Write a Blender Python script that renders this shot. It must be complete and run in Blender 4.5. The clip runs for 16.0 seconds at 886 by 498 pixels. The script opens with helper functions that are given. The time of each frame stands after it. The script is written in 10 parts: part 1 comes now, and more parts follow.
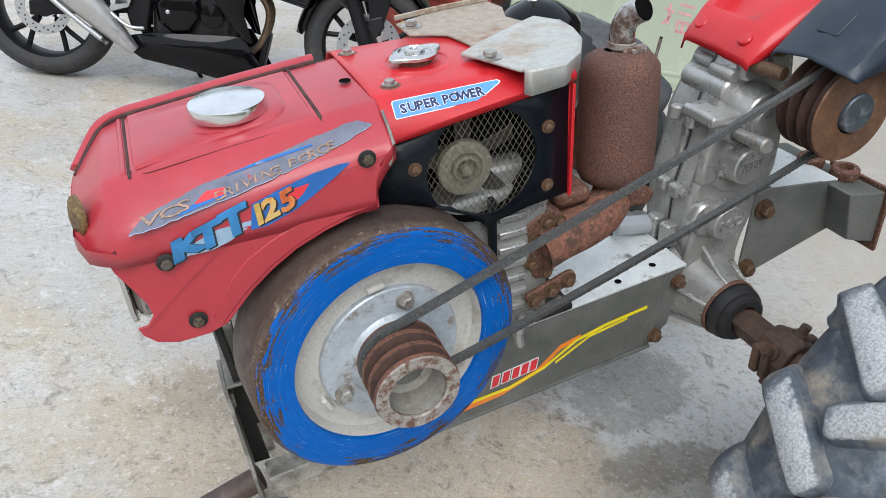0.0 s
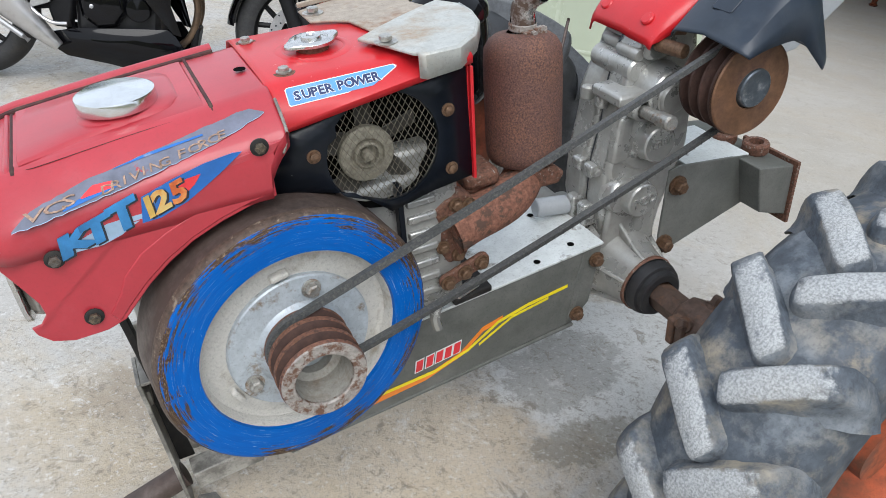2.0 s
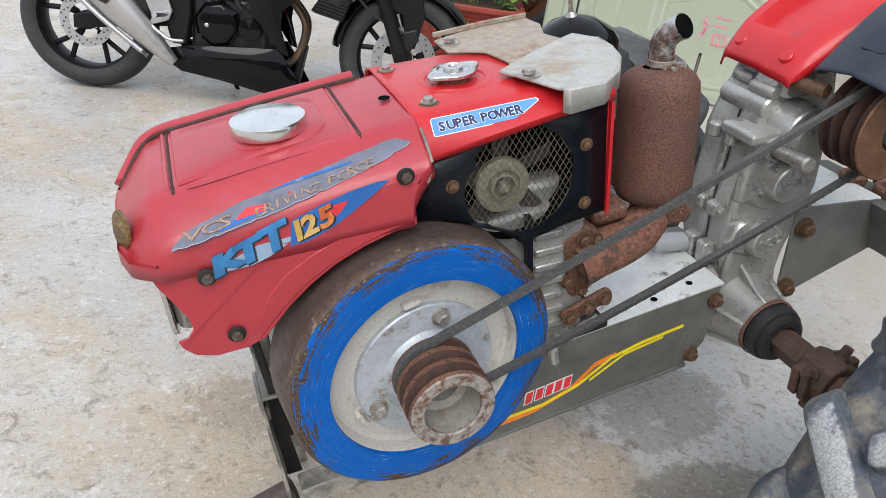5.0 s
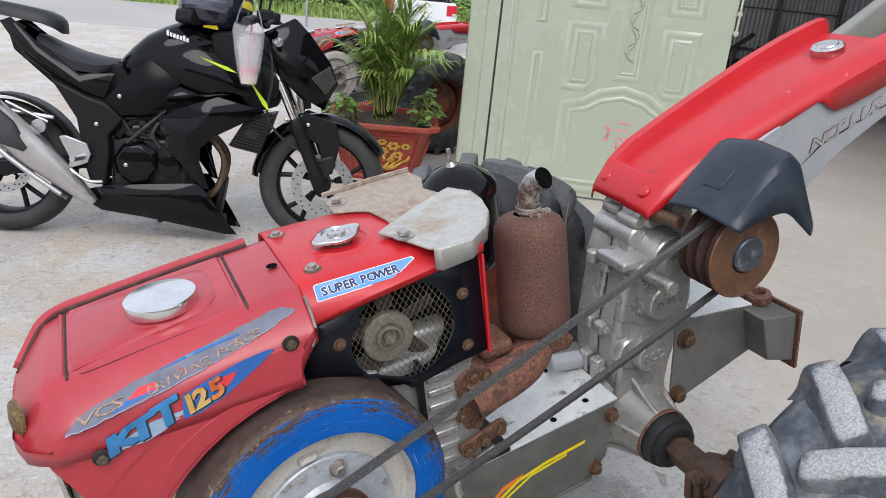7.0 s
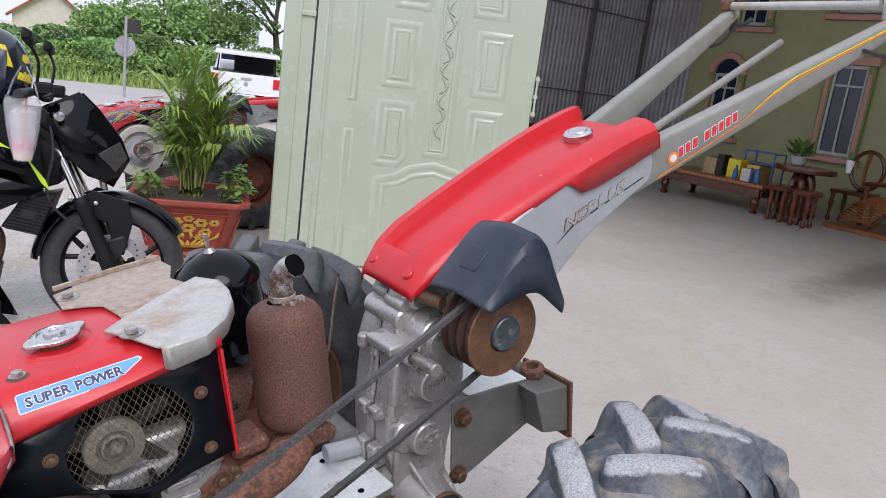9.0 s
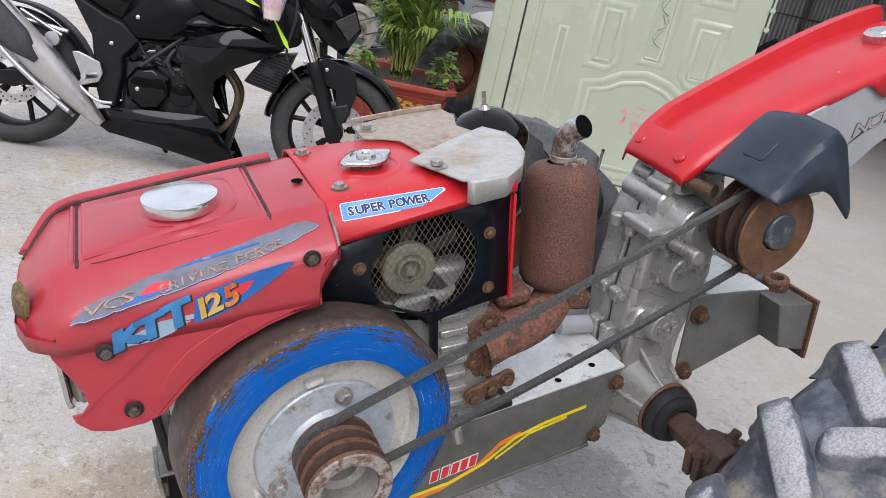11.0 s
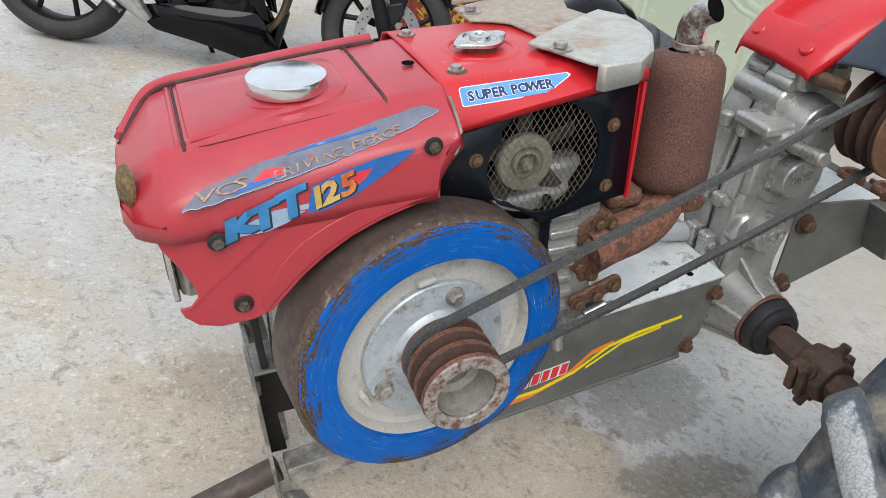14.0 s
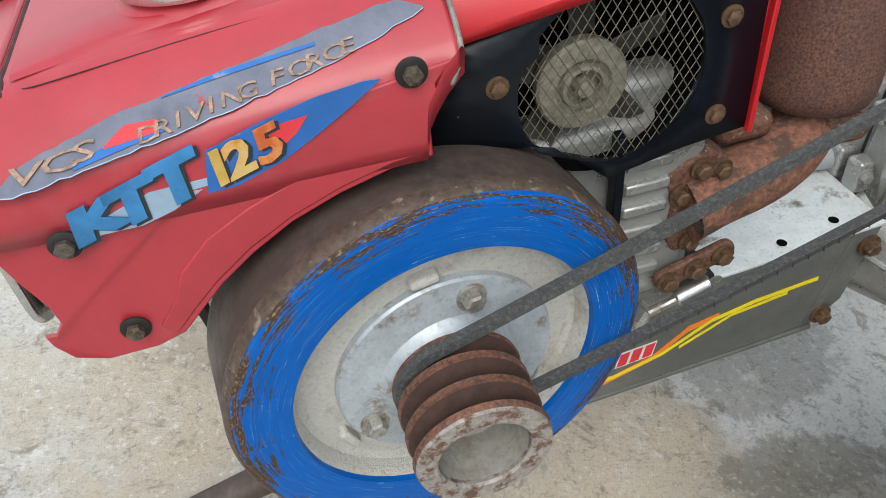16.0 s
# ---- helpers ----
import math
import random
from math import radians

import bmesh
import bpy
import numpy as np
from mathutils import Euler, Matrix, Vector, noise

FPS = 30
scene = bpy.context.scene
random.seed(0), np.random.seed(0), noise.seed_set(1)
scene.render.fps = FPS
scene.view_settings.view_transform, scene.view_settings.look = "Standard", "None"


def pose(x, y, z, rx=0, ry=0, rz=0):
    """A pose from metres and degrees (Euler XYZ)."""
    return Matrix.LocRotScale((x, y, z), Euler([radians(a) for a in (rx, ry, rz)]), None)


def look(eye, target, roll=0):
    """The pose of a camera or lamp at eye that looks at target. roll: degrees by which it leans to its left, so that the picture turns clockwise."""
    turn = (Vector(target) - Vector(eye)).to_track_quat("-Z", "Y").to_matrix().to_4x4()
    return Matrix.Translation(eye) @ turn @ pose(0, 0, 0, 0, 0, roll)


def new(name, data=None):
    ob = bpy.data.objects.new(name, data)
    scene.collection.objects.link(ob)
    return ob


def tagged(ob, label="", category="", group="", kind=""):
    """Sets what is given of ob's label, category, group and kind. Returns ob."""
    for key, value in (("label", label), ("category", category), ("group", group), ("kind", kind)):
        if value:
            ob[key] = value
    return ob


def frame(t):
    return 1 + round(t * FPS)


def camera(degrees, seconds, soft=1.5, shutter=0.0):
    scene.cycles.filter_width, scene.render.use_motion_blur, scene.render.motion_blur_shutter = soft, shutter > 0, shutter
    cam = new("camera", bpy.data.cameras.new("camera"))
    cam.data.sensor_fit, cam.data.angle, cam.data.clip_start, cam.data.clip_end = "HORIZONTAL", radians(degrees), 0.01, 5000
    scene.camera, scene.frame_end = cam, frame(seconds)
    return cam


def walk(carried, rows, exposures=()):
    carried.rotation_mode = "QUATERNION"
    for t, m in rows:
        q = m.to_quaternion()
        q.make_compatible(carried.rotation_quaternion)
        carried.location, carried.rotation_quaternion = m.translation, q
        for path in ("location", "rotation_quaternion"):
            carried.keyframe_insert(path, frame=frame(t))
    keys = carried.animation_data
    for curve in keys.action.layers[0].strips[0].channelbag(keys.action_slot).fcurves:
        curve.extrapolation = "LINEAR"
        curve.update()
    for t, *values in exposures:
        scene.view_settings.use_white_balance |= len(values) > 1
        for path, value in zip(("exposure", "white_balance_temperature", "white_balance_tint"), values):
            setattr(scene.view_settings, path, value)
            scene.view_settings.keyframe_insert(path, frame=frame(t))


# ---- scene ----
cam = camera(61.0, 16.0, soft=0.65)
METRES, EYE, TILT, LEAN, TURN = 1.6, 1.1612, -28.254, -8.118, -22.299
ROWS = [
    (0.0, 0.0, 0.0, 0.0, 0.0, 0.0, -0.0),
    (0.5, 0.0148, 0.0018, -0.0028, -1.02, -0.44, 0.61),
    (1.0, 0.0378, 0.0039, -0.011, -2.16, -0.74, 1.33),
    (1.5, 0.044, -0.0006, -0.0073, -2.86, -0.75, 1.79),
    (2.0, 0.0483, -0.0037, -0.0055, -3.1, -0.84, 2.25),
    (2.5, 0.0541, -0.0045, -0.0063, -3.1, -1.47, 2.58),
    (3.0, 0.047, -0.0009, -0.0175, -2.28, -2.16, 2.13),
    (3.5, 0.0202, -0.0035, -0.0044, -0.31, -1.74, 0.92),
    (4.0, 0.001, -0.0045, 0.0011, 1.65, -0.59, -0.39),
    (6.5, 0.0069, -0.029, 0.0374, 1.01, 6.03, 1.2),
    (7.0, 0.0494, -0.0574, 0.0525, -1.7, 7.95, 3.93),
    (7.5, 0.0917, -0.06, 0.0533, -6.93, 9.79, 6.97),
    (8.0, 0.175, -0.0578, 0.0957, -15.29, 12.79, 10.04),
    (8.5, 0.1761, -0.0618, 0.0746, -17.44, 13.75, 10.4),
    (9.0, 0.141, -0.0521, 0.0641, -13.52, 12.08, 7.86),
    (9.5, 0.1061, -0.0485, 0.0563, -10.1, 10.77, 5.68),
    (10.0, 0.0755, -0.0461, 0.0449, -7.27, 9.29, 3.09),
    (12.5, 0.0034, -0.006, -0.0093, -1.39, 2.89, -3.77),
    (13.0, 0.0181, -0.0068, -0.0122, -2.57, 1.59, -3.05),
    (13.5, 0.0008, -0.0018, -0.0066, -2.53, 0.64, -3.23),
    (14.0, -0.0583, 0.028, -0.0004, -1.08, -0.5, -3.58),
    (14.5, -0.0828, 0.0792, 0.0232, 1.53, -2.51, -3.61),
    (15.0, -0.0471, 0.173, 0.047, 4.43, -5.15, -3.5),
    (15.5, -0.015, 0.2198, 0.0537, 6.25, -7.55, -3.21),
    (16.0, -0.0093, 0.2564, 0.0487, 6.12, -9.42, -2.18),
]
# where the hand turns faster, further places and aims between the rows above
BETWEEN = [
    (4.2, (-0.534, -1.115, 1.166), (0.187, 0.486, 0.209), 9.0), (6.3, (-0.546, -1.119, 1.217), (0.201, 0.562, 0.431), 7.6),
    (6.8, (-0.512, -1.168, 1.276), (0.309, 0.512, 0.567), 6.4), (7.2, (-0.462, -1.195, 1.293), (0.476, 0.452, 0.654), 5.7),
    (7.8, (-0.350, -1.214, 1.336), (0.850, 0.308, 0.841), 5.6), (8.2, (-0.288, -1.232, 1.389), (1.083, 0.183, 1.046), 6.6),
    (8.7, (-0.318, -1.236, 1.333), (1.003, 0.212, 0.936), 6.9), (9.2, (-0.374, -1.218, 1.312), (0.823, 0.310, 0.829), 7.5),
    (10.2, (-0.464, -1.183, 1.264), (0.538, 0.431, 0.637), 10.0), (12.3, (-0.549, -1.129, 1.152), (0.275, 0.491, 0.318), 13.8),
    (14.3, (-0.615, -1.000, 1.115), (0.155, 0.570, 0.145), 12.2), (14.7, (-0.558, -0.912, 1.101), (0.137, 0.641, 0.050), 11.4),
    (15.3, (-0.422, -0.807, 1.074), (0.168, 0.719, -0.077), 9.8),
]
path = [(t, pose(-0.5306, -1.1230, EYE, TILT, LEAN, TURN) @ pose(METRES * x, METRES * y, METRES * z, 90 + pitch, roll, yaw)) for t, x, y, z, yaw, pitch, roll in ROWS]
path += [(t, look(eye, aim, roll)) for t, eye, aim, roll in BETWEEN]
walk(cam, sorted(path, key=lambda row: row[0]),
     exposures=((0.0, 0.08, 6280, 9), (2.5, 0.15, 6280, 9), (3.5, 0.11, 6350, 9), (4.0, 0.06, 6500, 10), (6.5, 0.0, 6450, 12), (7.5, -0.06, 6400, 15), (8.0, -0.05, 6480, 12), (8.5, -0.02, 6320, 19), (9.0, 0.0, 6300, 20), (10.2, 0.01, 6350, 19),
                (12.5, 0.04, 6500, 10), (13.5, 0.07, 6500, 10), (15.0, -0.02, 6500, 8), (16.0, 0.06, 6500, 7)))


# ---- world and light ----
world = bpy.data.worlds.new("world")
scene.world = world
world.use_nodes = True
SUN_UP, SUN_TURN = 48.0, 208.0
wn = world.node_tree
sky = wn.nodes.new("ShaderNodeTexSky")
sky.sky_type, sky.sun_disc = "NISHITA", False
sky.sun_elevation, sky.sun_rotation = radians(SUN_UP), radians(SUN_TURN)
sky.air_density, sky.dust_density, sky.ozone_density = 1.0, 4.0, 1.0
haze = wn.nodes.new("ShaderNodeMixRGB")
haze.inputs[0].default_value = 0.75
haze.inputs[2].default_value = (9.1, 9.85, 10.95, 1)
wn.links.new(sky.outputs[0], haze.inputs[1])
wn.links.new(haze.outputs[0], wn.nodes["Background"].inputs[0])
wn.nodes["Background"].inputs[1].default_value = 0.126
sun = new("sun", bpy.data.lights.new("sun", "SUN"))
sun.data.energy, sun.data.angle, sun.data.color = 1.9, radians(40), (1.0, 0.985, 0.965)
sun.matrix_basis = pose(0, 0, 20, 90 - SUN_UP, 0, 180 - SUN_TURN)


# ---- materials ----
def mat(name, colour, rough=0.5, metal=0.0, grain=40.0, vary=0.15, bump=0.1, stain=None, stain_scale=6.0, stain_at=0.55, stain_soft=0.08,
        stain_rough=None, coat=0.0, depth=0.002, spec=0.5, fine=None, alpha=1.0, trans=0.0, glow=0.0, speck=None):
    """A painted, cast, rusted or woven surface: base colour with grain, a second colour in patches, and fine relief."""
    m = bpy.data.materials.new(name)
    m.use_nodes = True
    nt = m.node_tree
    b = nt.nodes["Principled BSDF"]
    co = nt.nodes.new("ShaderNodeTexCoord")
    info = nt.nodes.new("ShaderNodeObjectInfo")
    shift = nt.nodes.new("ShaderNodeVectorMath")
    shift.operation = "ADD"
    far = nt.nodes.new("ShaderNodeMath")
    far.operation = "MULTIPLY"
    far.inputs[1].default_value = 37.0
    nt.links.new(info.outputs["Random"], far.inputs[0])
    nt.links.new(co.outputs["Object"], shift.inputs[0])
    nt.links.new(far.outputs[0], shift.inputs[1])
    n1 = nt.nodes.new("ShaderNodeTexNoise")
    n1.inputs["Scale"].default_value, n1.inputs["Detail"].default_value, n1.inputs["Roughness"].default_value = grain, 6, 0.65
    nt.links.new(shift.outputs[0], n1.inputs["Vector"])
    dark = tuple(c * (1 - vary) for c in colour) + (1,)
    light = tuple(min(1, c * (1 + vary)) for c in colour) + (1,)
    ramp = nt.nodes.new("ShaderNodeValToRGB")
    ramp.color_ramp.elements[0].position, ramp.color_ramp.elements[1].position = 0.3, 0.7
    ramp.color_ramp.elements[0].color, ramp.color_ramp.elements[1].color = dark, light
    nt.links.new(n1.outputs["Fac"], ramp.inputs[0])
    last = ramp.outputs[0]
    b.inputs["Roughness"].default_value = rough
    if stain:
        n2 = nt.nodes.new("ShaderNodeTexNoise")
        n2.inputs["Scale"].default_value, n2.inputs["Detail"].default_value, n2.inputs["Roughness"].default_value = stain_scale, 10, 0.68
        nt.links.new(shift.outputs[0], n2.inputs["Vector"])
        r2 = nt.nodes.new("ShaderNodeValToRGB")
        r2.color_ramp.elements[0].position, r2.color_ramp.elements[1].position = stain_at - stain_soft, stain_at + stain_soft
        nt.links.new(n2.outputs["Fac"], r2.inputs[0])
        mix = nt.nodes.new("ShaderNodeMixRGB")
        nt.links.new(r2.outputs[0], mix.inputs[0])
        nt.links.new(last, mix.inputs[1])
        mix.inputs[2].default_value = (*stain, 1)
        if fine:
            n3 = nt.nodes.new("ShaderNodeTexNoise")
            n3.inputs["Scale"].default_value, n3.inputs["Detail"].default_value = fine[0], 4
            nt.links.new(shift.outputs[0], n3.inputs["Vector"])
            m3 = nt.nodes.new("ShaderNodeMixRGB")
            r3 = nt.nodes.new("ShaderNodeValToRGB")
            r3.color_ramp.elements[0].position, r3.color_ramp.elements[1].position = 0.4, 0.62
            nt.links.new(n3.outputs["Fac"], r3.inputs[0])
            nt.links.new(r3.outputs[0], m3.inputs[0])
            m3.inputs[1].default_value = (*stain, 1)
            m3.inputs[2].default_value = (*fine[1], 1)
            nt.links.new(m3.outputs[0], mix.inputs[2])
        last = mix.outputs[0]
        mr = nt.nodes.new("ShaderNodeMapRange")
        mr.inputs[3].default_value = rough
        mr.inputs[4].default_value = rough + 0.25 if stain_rough is None else stain_rough
        nt.links.new(r2.outputs[0], mr.inputs[0])
        nt.links.new(mr.outputs[0], b.inputs["Roughness"])
        if metal:
            mm = nt.nodes.new("ShaderNodeMapRange")
            mm.inputs[3].default_value, mm.inputs[4].default_value = metal, 0.0
            nt.links.new(r2.outputs[0], mm.inputs[0])
            nt.links.new(mm.outputs[0], b.inputs["Metallic"])
    if speck is None:
        speck = 0.32 if rough >= 0.36 and bump > 0 and alpha == 1.0 else 0.0
    if speck:
        n4 = nt.nodes.new("ShaderNodeTexNoise")
        n4.inputs["Scale"].default_value, n4.inputs["Detail"].default_value, n4.inputs["Roughness"].default_value = 210, 5, 0.75
        nt.links.new(shift.outputs[0], n4.inputs["Vector"])
        r4 = nt.nodes.new("ShaderNodeMapRange")
        r4.inputs[1].default_value, r4.inputs[2].default_value, r4.inputs[4].default_value = 0.53, 0.64, speck
        nt.links.new(n4.outputs["Fac"], r4.inputs[0])
        m4 = nt.nodes.new("ShaderNodeMixRGB")
        nt.links.new(r4.outputs[0], m4.inputs[0])
        nt.links.new(last, m4.inputs[1])
        m4.inputs[2].default_value = tuple(c * 0.35 + 0.006 for c in colour) + (1,)
        last = m4.outputs[0]
    nt.links.new(last, b.inputs["Base Color"])
    if not (stain and metal):
        b.inputs["Metallic"].default_value = metal
    b.inputs["Coat Weight"].default_value = coat
    b.inputs["Coat Roughness"].default_value = 0.12
    b.inputs["Specular IOR Level"].default_value = spec
    b.inputs["Alpha"].default_value = alpha
    b.inputs["Transmission Weight"].default_value = trans
    if glow:
        nt.links.new(last, b.inputs["Emission Color"])
        b.inputs["Emission Strength"].default_value = glow
    if bump:
        bp = nt.nodes.new("ShaderNodeBump")
        bp.inputs["Strength"].default_value, bp.inputs["Distance"].default_value = bump, depth
        nt.links.new(n1.outputs["Fac"], bp.inputs["Height"])
        nt.links.new(bp.outputs[0], b.inputs["Normal"])
    return m


RUST = (0.13, 0.06, 0.032)
